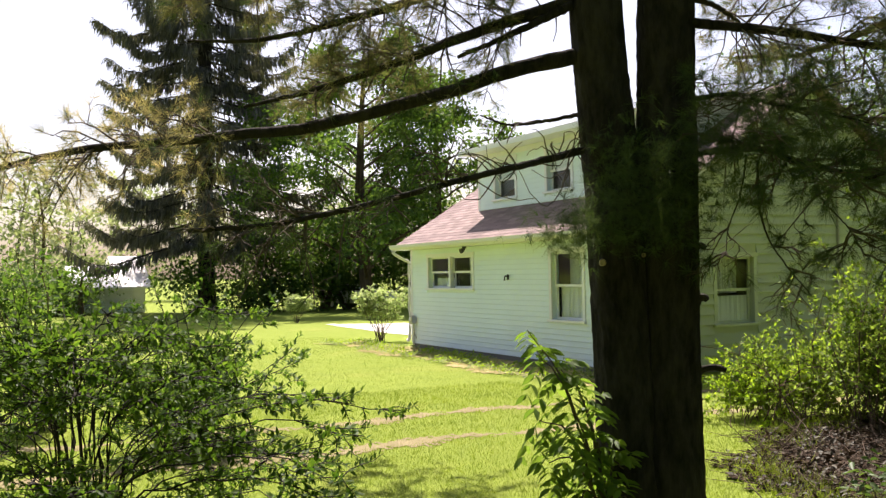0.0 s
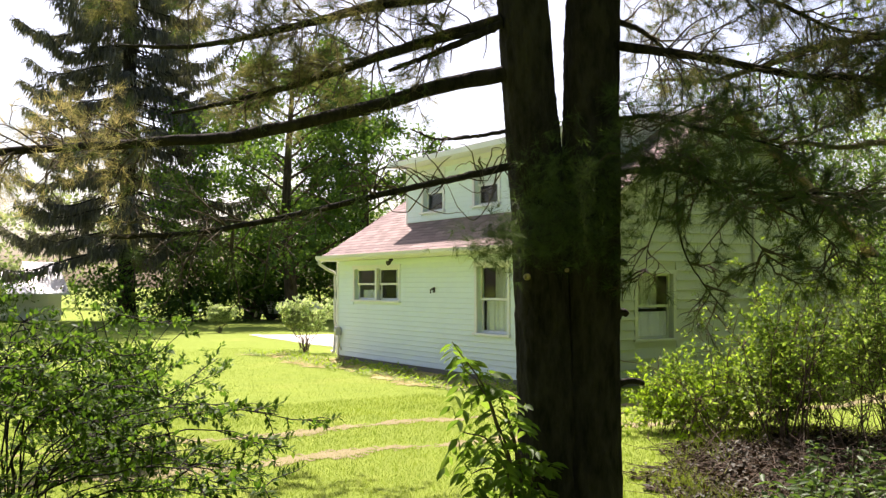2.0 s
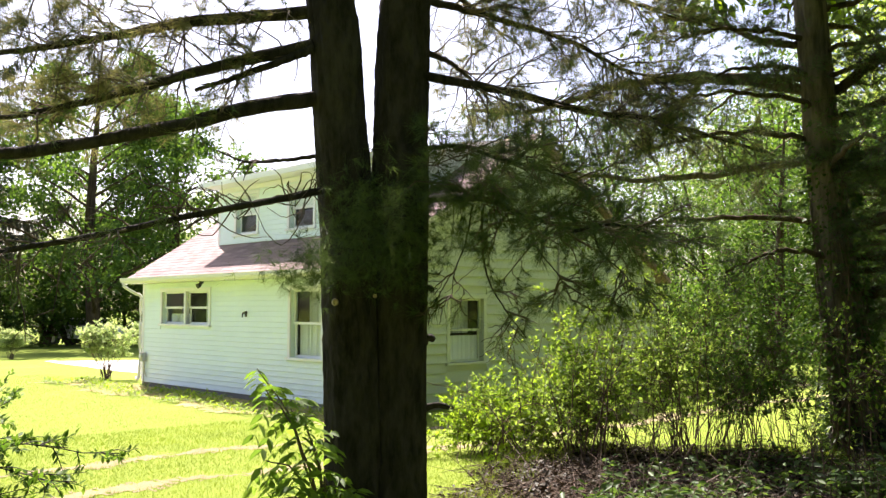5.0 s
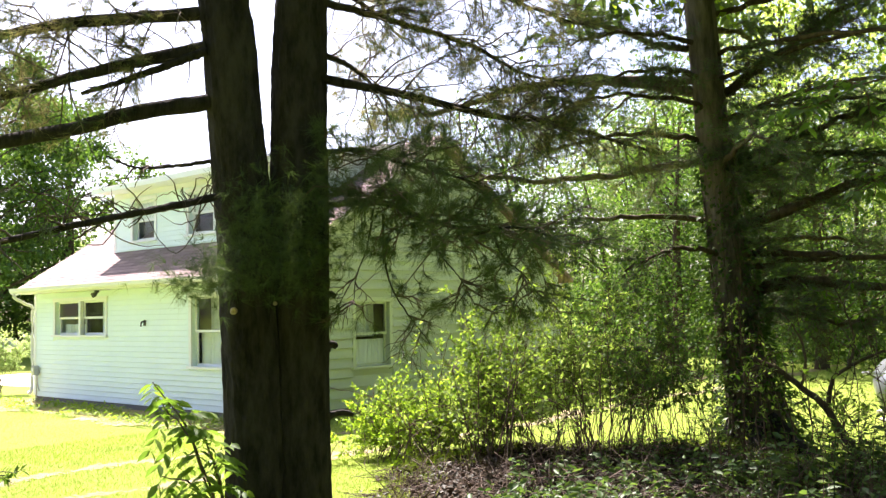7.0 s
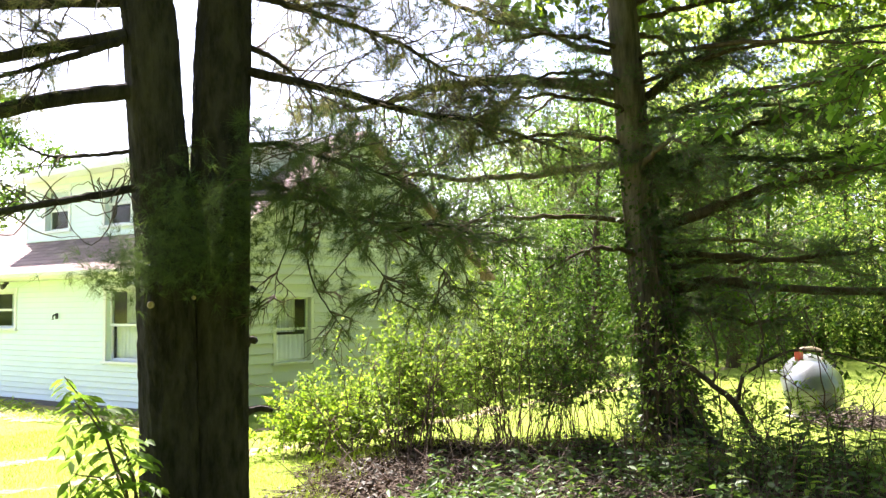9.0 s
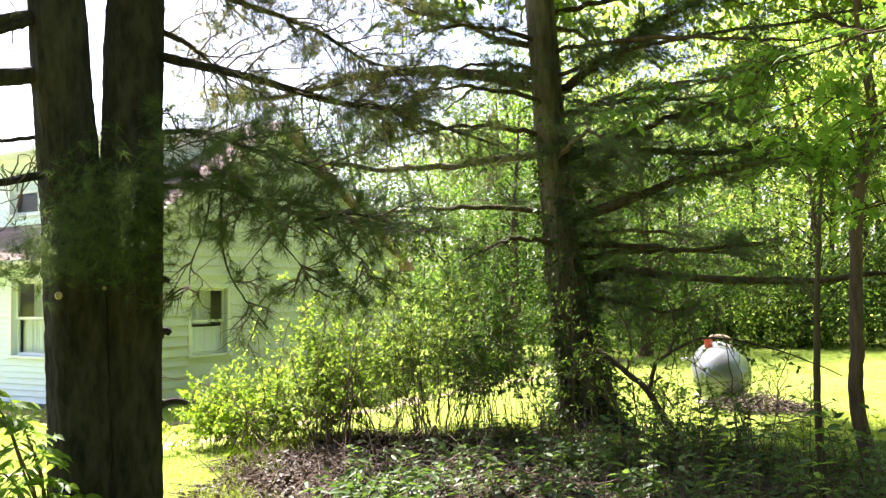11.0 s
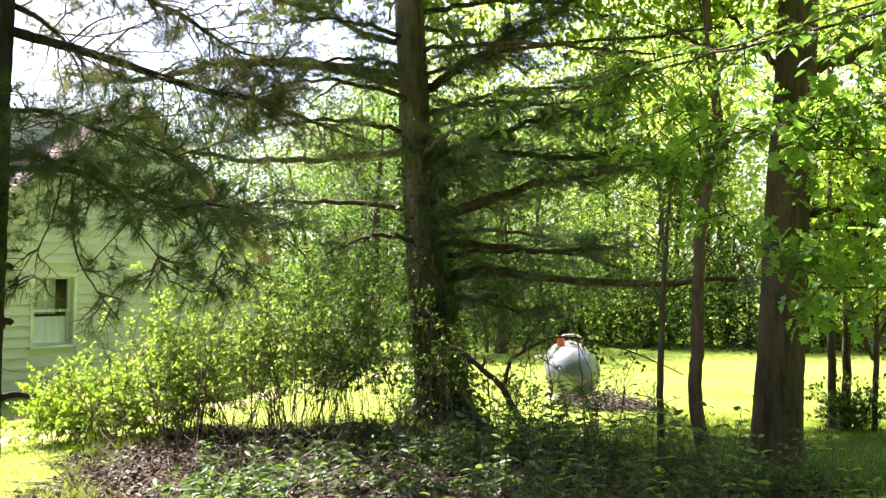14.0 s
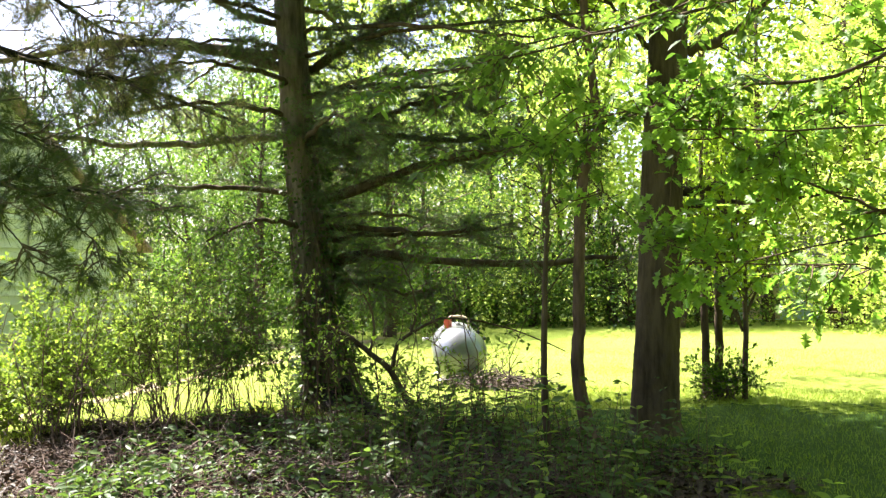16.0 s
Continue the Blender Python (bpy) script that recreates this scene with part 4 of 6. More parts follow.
twigs = Pile()
tuft_at, tuft_way = [], []
dry_at, dry_way = [], []
olive_at, olive_way = [], []
needle_rng = np.random.default_rng(21)
for i, (r0, r1, pts) in enumerate(PINE_LIMBS):
    path = smooth_path(np.array(pts) - PO, 44, 0.0015, needle_rng)
    v, f = limb_mesh(path, r0, r1, 10, 0.05)
    Pile().add(v, f).thing("limb", M_PINEBARK, pine, True)
    bare = i in (2, 6)
    length = np.linalg.norm(path[-1] - path[0])
    count = {0: 50, 1: 40, 2: 14, 3: 40, 4: 40, 5: 26, 7: 68, 8: 60, 9: 58, 10: 64, 11: 34, 16: 22, 17: 18}.get(i, 7)
    leafy = path[:29] if i in (3, 4) else path[:34] if i == 1 else path
    for tw in twigs_along(leafy, count, 0.16 if bare else 0.62 if i in (10, 11) else 0.28 if 11 < i < 16 else 0.5, 0.35 if i == 5 else 0.55 if i == 0 else 0.6 if 11 < i < 16 else 0.08, 0.05 if i in (10, 11) else 0.25, 0.06, needle_rng, 0.2 if i in (10, 11) else 0.6):
        v, f = tube_arrays(tw, np.linspace(0.006, 0.002, 5), 4)
        twigs.add(v, f)
        if bare:
            continue
        for sub in twigs_along(tw, 5, 0.16, 0.3, 0.1, 0.05, needle_rng, 0.7):
            v, f = tube_arrays(sub, np.linspace(0.003, 0.0015, 5), 3)
            twigs.add(v, f)
            keep = needle_rng.random()
            if i == 5 and keep < 0.8 or 11 < i < 16 and keep < 0.55:
                continue
            far = i == 0 and sub[-1][1] < -2.3
            for k in (2, 3, 4):
                kind = (dry_at, dry_way) if far and needle_rng.random() < 0.7 else (olive_at, olive_way) if i in (0, 1, 3, 4, 7, 8, 9, 16, 17) and needle_rng.random() < 0.75 else (tuft_at, tuft_way)
                kind[0].append(sub[k])
                kind[1].append(sub[k] - sub[k - 1])
# needle sprays that hang before the trunks and over the gable
for c, s, n in (((18.35, -7.55, 2.36), (0.12, 0.13, 0.15), 190), ((18.2, -7.72, 2.13), (0.08, 0.16, 0.07), 170), ((18.5, -7.25, 2.42), (0.10, 0.16, 0.14), 190), ((18.42, -7.38, 2.2), (0.06, 0.12, 0.10), 120)):
    at = np.array(c) - PO + needle_rng.normal(0, 1, (n, 3)) * np.array(s)
    tuft_at += list(at)
    tuft_way += list(unit(needle_rng.normal(0, 1, (n, 3)) + np.array([0, -0.3, -0.2])))
tagged(twigs.thing("branchwork", M_TWIG, pine), kind="stuff")
v, f = needle_arrays(np.array(tuft_at), np.array(tuft_way), 0.10, 0.0017, 24, 0.6, needle_rng)
tagged(Pile().add(v, f).thing("needles", M_NEEDLE, pine), kind="stuff")
v, f = needle_arrays(np.array(dry_at), np.array(dry_way), 0.085, 0.0017, 15, 0.75, needle_rng)
tagged(Pile().add(v, f).thing("dry_needles", M_NEEDLE_DRY, pine), "yellowed needles", kind="stuff")
v, f = needle_arrays(np.array(olive_at), np.array(olive_way), 0.09, 0.0018, 18, 0.6, needle_rng)
tagged(Pile().add(v, f).thing("backlit_olive_needles", M_NEEDLE_BACKLIT, pine), "olive-brown needles lightened as if backlit", kind="stuff")
# upper crown, unseen above the view, added to cut the sky light below
crown_at, crown_way = [], []
for k in range(54):
    z = 4.6 + k * 0.12
    ang = k * 2.4
    b0 = np.array([-0.05, -0.2, z])
    w = np.array([math.cos(ang), math.sin(ang), 0])
    ln = needle_rng.uniform(2.2, 4.6) * min(1.0, (z - 3.2) / 3.5)
    path = smooth_path([b0, b0 + w * ln * 0.5 + [0, 0, 0.25], b0 + w * ln + [0, 0, 0.2]], 12, 0.02, needle_rng)
    v, f = limb_mesh(path, 0.04, 0.008, 6)
    Pile().add(v, f).thing("limb", M_PINEBARK, pine, True)
    for tw in twigs_along(path, 22, 0.6, 0.2, 0.1, 0.1, needle_rng, 0.6):
        for q in (1, 2, 3, 4):
            crown_at += [tw[q], tw[q] + needle_rng.normal(0, 0.06, 3)]
            crown_way += [tw[q] - tw[q - 1]] * 2
v, f = needle_arrays(np.array(crown_at), np.array(crown_way), 0.13, 0.011, 9, 0.8, needle_rng)
tagged(Pile().add(v, f).thing("crown", M_NEEDLE, pine), kind="stuff")
# added unseen high boughs, reaching far out to dapple the lawn with shade
reach_at, reach_way = [], []
for end, mid in (((9.5, -5.2, 6.5), (13.6, -6.3, 6.9)), ((10.1, -4.6, 6.9), (14.0, -6.0, 7.2)), ((9.8, -6.0, 6.6), (13.8, -7.0, 7.0))):
    path = smooth_path(np.array([(17.98, -7.5, 6.6), mid, end]) - PO, 20, 0.02, needle_rng)
    Pile().add(*limb_mesh(path, 0.06, 0.012, 8)).thing("limb", M_PINEBARK, pine, True)
    for tw in twigs_along(path[10:], 40, 0.8, 0.1, 0.1, 0.1, needle_rng, 0.5):
        for q in (1, 2, 3, 4):
            reach_at += [tw[q], tw[q] + needle_rng.normal(0, 0.06, 3)]
            reach_way += [tw[q] - tw[q - 1]] * 2
v, f = needle_arrays(np.array(reach_at), np.array(reach_way), 0.14, 0.018, 13, 0.8, needle_rng)
tagged(Pile().add(v, f).thing("crown", M_NEEDLE, pine), kind="stuff")
# bare twig tangle on the lower limb
tangle = Pile()
low_limb = smooth_path(np.array(PINE_LIMBS[5][2]) - PO, 40)
for k in range(40):
    c = low_limb[int(needle_rng.uniform(1, 19))]
    out = unit(np.array([needle_rng.normal(0, 0.4), needle_rng.choice([-1.0, 1.0, -1.0]), needle_rng.uniform(-0.3, 1.2)]))
    bow, reach = needle_rng.normal(0, 0.10), needle_rng.uniform(0.12, 0.36)
    turn_ = needle_rng.normal(0, 0.5)
    pts = np.array([c + out * reach * q + np.array([0, turn_ * 0.12 * q * q, bow * math.sin(q * 3.0) - 0.05 * q * q]) + needle_rng.normal(0, 0.004, 3) * (q > 0) for q in np.linspace(0, 1, 9)])
    v, f = tube_arrays(pts, np.linspace(0.0042, 0.0014, 9), 5)
    tangle.add(v, f)
tagged(tangle.thing("branchwork", M_TWIG, pine), kind="stuff")


def conifer_sprays(path, count, length, rng, droop, up=0.1):
    """Flat sprays of short twigs with needles, as arrays of twig points."""
    out = []
    for tw in twigs_along(path, count, length, 0.12, droop, up, rng, 0.28):
        out.append(tw)
        out += twigs_along(tw, 8, length * 0.42, 0.15, droop, 0.0, rng, 0.3)
    return out


fir = tagged(empty("fir_tree", (17.16, 1.43, 0)), "tall conifer with ivy round the foot of its trunk", "tree")
FO = np.array([17.16, 1.43, 0.0])
trunk_part("trunk", np.array([(17.22, 1.48, -0.1), (17.10, 1.36, 0.8), (16.98, 1.22, 2.2), (16.90, 1.12, 3.4), (16.83, 1.02, 5.0), (16.75, 0.9, 7.5), (16.7, 0.85, 13.0)]) - FO,
           [0.40, 0.29, 0.24, 0.222, 0.205, 0.17, 0.08], M_FIRBARK, fir, 48, 120, 0.12, 0.03, 0.05)
for x0, y0, x1, y1, r in ((17.35, 1.25, 18.05, 1.05, 0.15), (17.2, 1.15, 17.55, 0.55, 0.12), (17.0, 1.3, 16.55, 0.95, 0.11)):
    root = smooth_path([(x0 - FO[0], y0 - FO[1], 0.42), ((x0 + x1) / 2 - FO[0], (y0 + y1) / 2 - FO[1], 0.18), (x1 - FO[0], y1 - FO[1], -0.04)], 14, 0.01)
    Pile().add(*limb_mesh(root, r, r * 0.5, 12, 0.12)).thing("root", M_PINEBARK, fir, True)
fr = np.random.default_rng(31)
f_twigs, f_at, f_way = Pile(), [], []
limbs = [(a, b, np.array([(np.interp(p[0][2], [0, 2.2, 5.4], [17.2, 16.98, 16.82]), np.interp(p[0][2], [0, 2.2, 5.4], [1.46, 1.22, 1.0]), p[0][2] - 0.04)] + p) - FO) for a, b, p in FIR_LIMBS]
for k in range(34):
    z = 2.3 + k * 0.25 + fr.uniform(-0.1, 0.1)
    ang = fr.uniform(0, 6.28)
    ln = fr.uniform(1.6, 3.6) * (1 - (z - 2) / 16)
    b0 = np.array([16.98 - (z - 2.2) * 0.03, 1.2 - (z - 2.2) * 0.035, z]) - FO
    w = np.array([math.cos(ang), math.sin(ang), 0])
    limbs.append((0.045, 0.012, np.array([b0, b0 + w * ln * 0.35 + [0, 0, 0.10], b0 + w * ln * 0.7 + [0, 0, 0.05], b0 + w * ln + [0, 0, -0.15]])))
for i, (r0, r1, pts) in enumerate(limbs):
    path = smooth_path(pts, 22, 0.015, fr)
    v, f = limb_mesh(path, r0, r1, 8, 0.08)
    # limbs from 4 on take darker oak bark, standing in for shade
    Pile().add(v, f).thing("limb", M_OAKBARK if i >= 4 else M_FIRBARK, fir, True)
    for tw in conifer_sprays(path, 46 if 4 <= i < 8 else 22 if 4 <= i < 11 else 15 if 4 <= i < len(FIR_LIMBS) else 12 if i < 4 else 7, 0.85, fr, 0.14):
        v, f = tube_arrays(tw[::2], np.linspace(0.007, 0.0025, 3), 3)
        f_twigs.add(v, f)
        for k in (1, 2, 3, 4):
            f_at.append(tw[k] + fr.normal(0, 0.012, 3))
            f_way.append(tw[k] - tw[k - 1])
tagged(f_twigs.thing("branchwork", M_TWIG, fir), kind="stuff")
v, f = needle_arrays(np.array(f_at), np.array(f_way), 0.11, 0.0050, 10, 0.7, fr)
tagged(Pile().add(v, f).thing("needles", M_FIR, fir), kind="stuff")
# unseen upper crown; limbs from k 44 on added to shade lawn and bank
up_at, up_way = [], []
for k in range(84):
    z = 7.6 + k * 0.11 if k < 44 else 7.4 + (k * 7 % 16) * 0.12
    ang = k * 2.4 if k < 44 else 0.95 + (k - 44) * 0.085 if k < 60 else -1.95 + (k - 60) * 0.03
    ln = fr.uniform(3.6, 6.2) if k >= 44 else (fr.uniform(1.4, 2.2) + 3.4 * max(0.0, -math.cos(ang)) + 2.6 * max(0.0, math.sin(ang))) * (1.05 - (z - 7.6) / 9)
    b0 = np.array([-0.35, -0.5, z])
    w = np.array([math.cos(ang), math.sin(ang), 0])
    path = smooth_path([b0, b0 + w * ln * 0.5 + [0, 0, 0.1], b0 + w * ln + [0, 0, -0.2]], 10, 0.02, fr)
    v, f = limb_mesh(path, 0.045, 0.01, 6)
    Pile().add(v, f).thing("limb", M_FIRBARK, fir, True)
    for tw in twigs_along(path, 26, 0.9, 0.1, 0.2, 0.0, fr, 0.4):
        for q in range(1, 5):
            for _ in range(3):
                up_at.append(tw[q] + fr.normal(0, 0.09, 3))
                up_way.append(tw[q] - tw[q - 1] + fr.normal(0, 0.1, 3))
v, f = leaf_arrays(np.array(up_at), np.array(up_way), fr.uniform(0.22, 0.42, len(up_at)), 0.42, 0.2, fr)
tagged(Pile().add(v, f).thing("crown", M_FIR, fir), kind="stuff")
# ivy and vines on the trunk
ivy = Pile()
n = 4200
z = fr.beta(0.8, 1.3, n) * 4.6
a = fr.uniform(0, 6.28, n)
rad = np.interp(z, [0, 0.5, 1.2, 4.3], [0.52, 0.36, 0.30, 0.25]) + np.abs(fr.normal(0, 0.05, n)) * (1 + (z < 1.2))
cx, cy = np.interp(z, [0, 2.2, 4.5], [17.2, 16.98, 16.86]) - FO[0], np.interp(z, [0, 2.2, 4.5], [1.46, 1.22, 1.05]) - FO[1]
at = np.stack([cx + rad * np.cos(a), cy + rad * np.sin(a), z], 1)
v, f = leaf_arrays(at, np.stack([np.cos(a), np.sin(a), fr.normal(-0.5, 0.6, n)], 1), fr.uniform(0.045, 0.10, n), 0.6, 0.2, fr)
tagged(ivy.add(v, f).thing("ivy", M_WOODS_DARK, fir), "ivy leaves climbing the trunk", kind="stuff")
vines = Pile()
for k in range(16):
    a0 = fr.uniform(0, 6.28)
    zz = np.linspace(0, fr.uniform(1.6, 4.2), 12)
    aa = a0 + zz * fr.uniform(-0.5, 0.5)
    rr = np.interp(zz, [0, 0.5, 1.2, 4.3], [0.54, 0.37, 0.30, 0.25])
    pts = np.stack([np.interp(zz, [0, 2.2, 4.5], [17.2, 16.98, 16.86]) - FO[0] + rr * np.cos(aa), np.interp(zz, [0, 2.2, 4.5], [1.46, 1.22, 1.05]) - FO[1] + rr * np.sin(aa), zz], 1)
    v, f = tube_arrays(pts, np.linspace(0.022, 0.008, 12), 6, 0.1)
    vines.add(v, f)
vines.thing("vines", M_TWIG, fir)


def broadleaf(name, label, at, height, spread, trunk_r, leaf_mat, bark_mat, leaves, leaf_size, rng, first=0.25, limbs=14, trunk_path=None, crown_base=None, clump=0.5, aspect=0.6):
    """A tree: tapered trunk, limbs, boughs, and leaves clustered round the bough ends, with gaps between."""
    tree = tagged(empty(name, at), label, "tree")
    path = smooth_path(trunk_path if trunk_path is not None else [(0, 0, -0.1), (0.02 * height * rng.normal(), 0.02 * height * rng.normal(), height * 0.4), (0, 0, height * 0.92)], 30)
    trunk_part("trunk", path, [trunk_r * 1.2, trunk_r, trunk_r * 0.8, trunk_r * 0.5, trunk_r * 0.15], bark_mat, tree, 14, 30, 0.1)
    ends, boughs = [], Pile()
    for k in range(limbs):
        u = first + (0.95 - first) * (k + rng.random()) / limbs
        p = path[int(u * 29)]
        ang = k * 2.4 + rng.normal(0, 0.4)
        ln = spread * (1 - 0.55 * abs(u - first - 0.25)) * rng.uniform(0.7, 1.05) * (1.0 if u < 0.75 else 0.65)
        d = np.array([math.cos(ang), math.sin(ang), 0])
        pts = smooth_path([p, p + d * ln * 0.4 + [0, 0, ln * 0.22], p + d * ln * 0.75 + [0, 0, ln * 0.36], p + d * ln + [0, 0, ln * 0.38]], 12, 0.02 * ln / 3, rng)
        v, f = limb_mesh(pts, trunk_r * 0.35 * (1.1 - u * 0.6), 0.02, 6)
        Pile().add(v, f).thing("limb", bark_mat, tree, True)
        for tw in twigs_along(pts, 9, ln * 0.42, 0.25, 0.1, 0.25, rng, 0.8):
            v, f = tube_arrays(tw, np.linspace(0.02, 0.006, 5), 4)
            boughs.add(v, f)
            ends += [tw[2], tw[3], tw[4]]
    tagged(boughs.thing("branchwork", bark_mat, tree), kind="stuff")
    ends = np.array(ends)
    pick = ends[rng.integers(0, len(ends), leaves)]
    pos = pick + rng.normal(0, clump, (leaves, 3)) * np.array([1, 1, 0.6])
    v, f = leaf_arrays(pos, rng.normal(0, 1, (leaves, 3)) + [0, 0, -0.4], leaf_size * rng.uniform(0.6, 1.2, leaves), aspect, 0.25, rng, 0.25)
    tagged(Pile().add(v, f).thing("crown", leaf_mat, tree), kind="stuff")
    return tree


tr = np.random.default_rng(41)
# big shade tree by the lawn, with low limbs
oak = tagged(empty("oak_tree", (21.53, 1.0, 0)), "straight grey-brown oak with fresh green leaves", "tree")
OO = np.array([21.53, 1.0, 0.0])
trunk_part("trunk", np.array([(21.52, 0.98, -0.1), (21.54, 1.0, 0.6), (21.60, 1.02, 1.6), (21.68, 1.05, 3.2), (21.80, 1.1, 5.2), (21.9, 1.1, 9.0)]) - OO,
           [0.31, 0.275, 0.26, 0.245, 0.225, 0.16], M_OAKBARK, oak, 48, 110, 0.05, 0.02, 0.022)
o_ends = []
o_twigs = Pile()
for r0, r1, pts in OAK_LIMBS:
    path = smooth_path(np.array(pts) - OO + np.array([0, -0.1, 0]), 18, 0.012, tr)
    v, f = limb_mesh(path, r0, r1, 8)
    Pile().add(v, f).thing("limb", M_OAKBARK, oak, True)
    for tw in twigs_along(path, 16, 0.9, 0.25, 0.05, 0.15, tr, 0.8):
        v, f = tube_arrays(tw, np.linspace(0.012, 0.004, 5), 4)
        o_twigs.add(v, f)
        o_ends += [tw[2], tw[3], tw[4]]
tagged(o_twigs.thing("branchwork", M_OAKBARK, oak), kind="stuff")
# unseen high clumps, added to shade the turf and dapple the lawn
o_top = np.column_stack([tr.normal(-0.9, 2.3, 420), tr.normal(0.4, 1.6, 420), tr.uniform(5.7, 9.2, 420)])
o_far = np.column_stack([tr.normal(0.6, 1.6, 60), tr.normal(6.6, 1.9, 60), tr.uniform(6.6, 9.0, 60)])
o_lawn = np.column_stack([tr.normal(-3.0, 1.7, 64), tr.normal(7.2, 1.7, 64), tr.uniform(8.3, 9.8, 64)])
for c in o_lawn[::8]:
    Pile().add(*limb_mesh(smooth_path([(0.3, 0.1, 7.2), c * 0.5 + np.array([0.1, 0, 4.6]), c], 14, 0.02, tr), 0.06, 0.012, 7)).thing("limb", M_OAKBARK, oak, True)
o_ends = np.array(o_ends)
n_low, n_top = 3000, 22000
pos = np.vstack([o_ends[tr.integers(0, len(o_ends), n_low)] + tr.normal(0, 0.20, (n_low, 3)), o_top[tr.integers(0, 420, n_top)] + tr.normal(0, 0.3, (n_top, 3)), o_far[tr.integers(0, 60, 3600)] + tr.normal(0, 0.24, (3600, 3)), o_lawn[tr.integers(0, 64, 4200)] + tr.normal(0, 0.24, (4200, 3))])
n = len(pos)
v, f = leaf_arrays(pos, tr.normal(0, 1, (n, 3)) + [0, 0, -0.5], tr.uniform(0.07, 0.14, n), 0.6, 0.25, tr, 0.25)
tagged(Pile().add(v, f).thing("crown", M_LIGHTLEAF, oak), kind="stuff")

# leafy spray that reaches in from a tree beside the camera
spray = tagged(empty("leafy_bough", (25.0, -5.0, 0)), "long bough with fresh lobed leaves reaching over the lawn", "tree")
SO = np.array([25.0, -5.0, 0.0])
trunk_part("trunk", np.array([(25.4, -5.2, -0.1), (25.3, -5.2, 1.5), (25.2, -5.1, 3.2), (25.2, -5.0, 6.0)]) - SO, [0.16, 0.13, 0.11, 0.05], M_SAPBARK, spray, 14, 24, 0.1)
s_at, s_way = [], []
s_tw = Pile()
for r0, r1, pts in SPRAY_LIMBS:
    path = smooth_path(np.array([(25.2, -5.1, 2.6 if pts[0][2] < 2.9 else 3.4)] + pts) - SO, 26, 0.01, tr)
    v, f = limb_mesh(path, r0 * 0.75, r1 * 0.7, 7)
    Pile().add(v, f).thing("limb", M_OAKBARK, spray, True)
    for tw in twigs_along(path, 34 if r0 > 0.0105 else 16, 0.55, 0.25, 0.15, 0.1, tr, 0.8):
        v, f = tube_arrays(tw, np.linspace(0.006, 0.002, 5), 4)
        s_tw.add(v, f)
        for q in range(1, 5):
            for _ in range(3):
                s_at.append(tw[q] + tr.normal(0, 0.035, 3))
                s_way.append(tw[q] - tw[q - 1] + tr.normal(0, 0.12, 3) + np.array([0, 0, -0.04]))
tagged(s_tw.thing("branchwork", M_SAPBARK, spray), kind="stuff")
v, f = lobed_arrays(np.array(s_at), np.array(s_way), tr.uniform(0.07, 0.15, len(s_at)), tr)
tagged(Pile().add(v, f).thing("leaves", M_SPRAYLEAF, spray), kind="stuff")

ash_at, ash_way, ash_tw = [], [], Pile()
for pts in ASH_LIMBS:
    path = smooth_path(np.array([(25.2, -5.0, 4.4)] + pts) - SO, 26, 0.01, tr)
    Pile().add(*limb_mesh(path, 0.016, 0.004, 7)).thing("limb", M_OAKBARK, spray, True)
    for tw in twigs_along(path, 44, 0.5, 0.3, 0.25, 0.05, tr, 0.5):
        ash_tw.add(*tube_arrays(tw, np.linspace(0.005, 0.002, 5), 4))
        d = unit(tw[4] - tw[1])
        across = unit(np.cross(d, [0, 0, 1.0]))
        for q in (1, 2, 3, 4):
            for s_ in (-1, 1):
                ash_at.append(tw[q])
                ash_way.append(across * s_ + d * 0.5 + np.array([0, 0, -0.35]) + tr.normal(0, 0.12, 3))
tagged(ash_tw.thing("branchwork", M_SAPBARK, spray), kind="stuff")
tagged(Pile().add(*leaf_arrays(np.array(ash_at), np.array(ash_way), tr.uniform(0.075, 0.125, len(ash_at)), 0.42, 0.2, tr, 0.6, True)).thing("shaded_foliage", M_MAPLE, spray), "mid-green drooping leaflets", kind="stuff")

# unseen crown overhead, added to shade the grass near the oak
over = np.array([tr.normal(-0.6, 2.6, 500), tr.normal(-0.4, 1.7, 500), tr.uniform(5.8, 9.4, 500)]).T
pos = over[tr.integers(0, 500, 20000)] + tr.normal(0, 0.28, (20000, 3))
v, f = leaf_arrays(pos, tr.normal(0, 1, (20000, 3)), tr.uniform(0.10, 0.18, 20000), 0.55, 0.2, tr, 0.3)
tagged(Pile().add(v, f).thing("crown", M_LIGHTLEAF, spray), kind="stuff")

# saplings
sap = tagged(empty("sapling", (20.84, 0.0, 0)), "slender reddish-brown sapling with a bent stem", "tree")
SA = np.array([20.84, 0.0, 0.0])
trunk_part("trunk", np.array([(20.95, 0.02, -0.05), (20.84, 0.02, 0.15), (20.74, -0.02, 0.8), (20.77, -0.04, 1.27), (20.79, -0.06, 2.0), (20.83, -0.08, 2.84), (20.95, -0.06, 3.3), (21.02, -0.04, 3.65), (20.91, -0.12, 4.9), (20.85, -0.15, 7.0)]) - SA,
           [0.10, 0.085, 0.075, 0.07, 0.065, 0.06, 0.055, 0.05, 0.045, 0.025], M_SAPBARK, sap, 14, 50, 0.0)
e = []
tw_p = Pile()
axis = np.array([(0, -0.06, z) for z in np.linspace(2.3, 6.8, 12)])
for tw in twigs_along(axis, 30, 1.1, 0.0, 0.05, 0.25, tr, 0.5):
    v, f = tube_arrays(tw, np.linspace(0.012, 0.003, 5), 4)
    tw_p.add(v, f)
    e += [tw[2], tw[3], tw[4]]
tagged(tw_p.thing("branchwork", M_SAPBARK, sap), kind="stuff")
e = np.array(e)
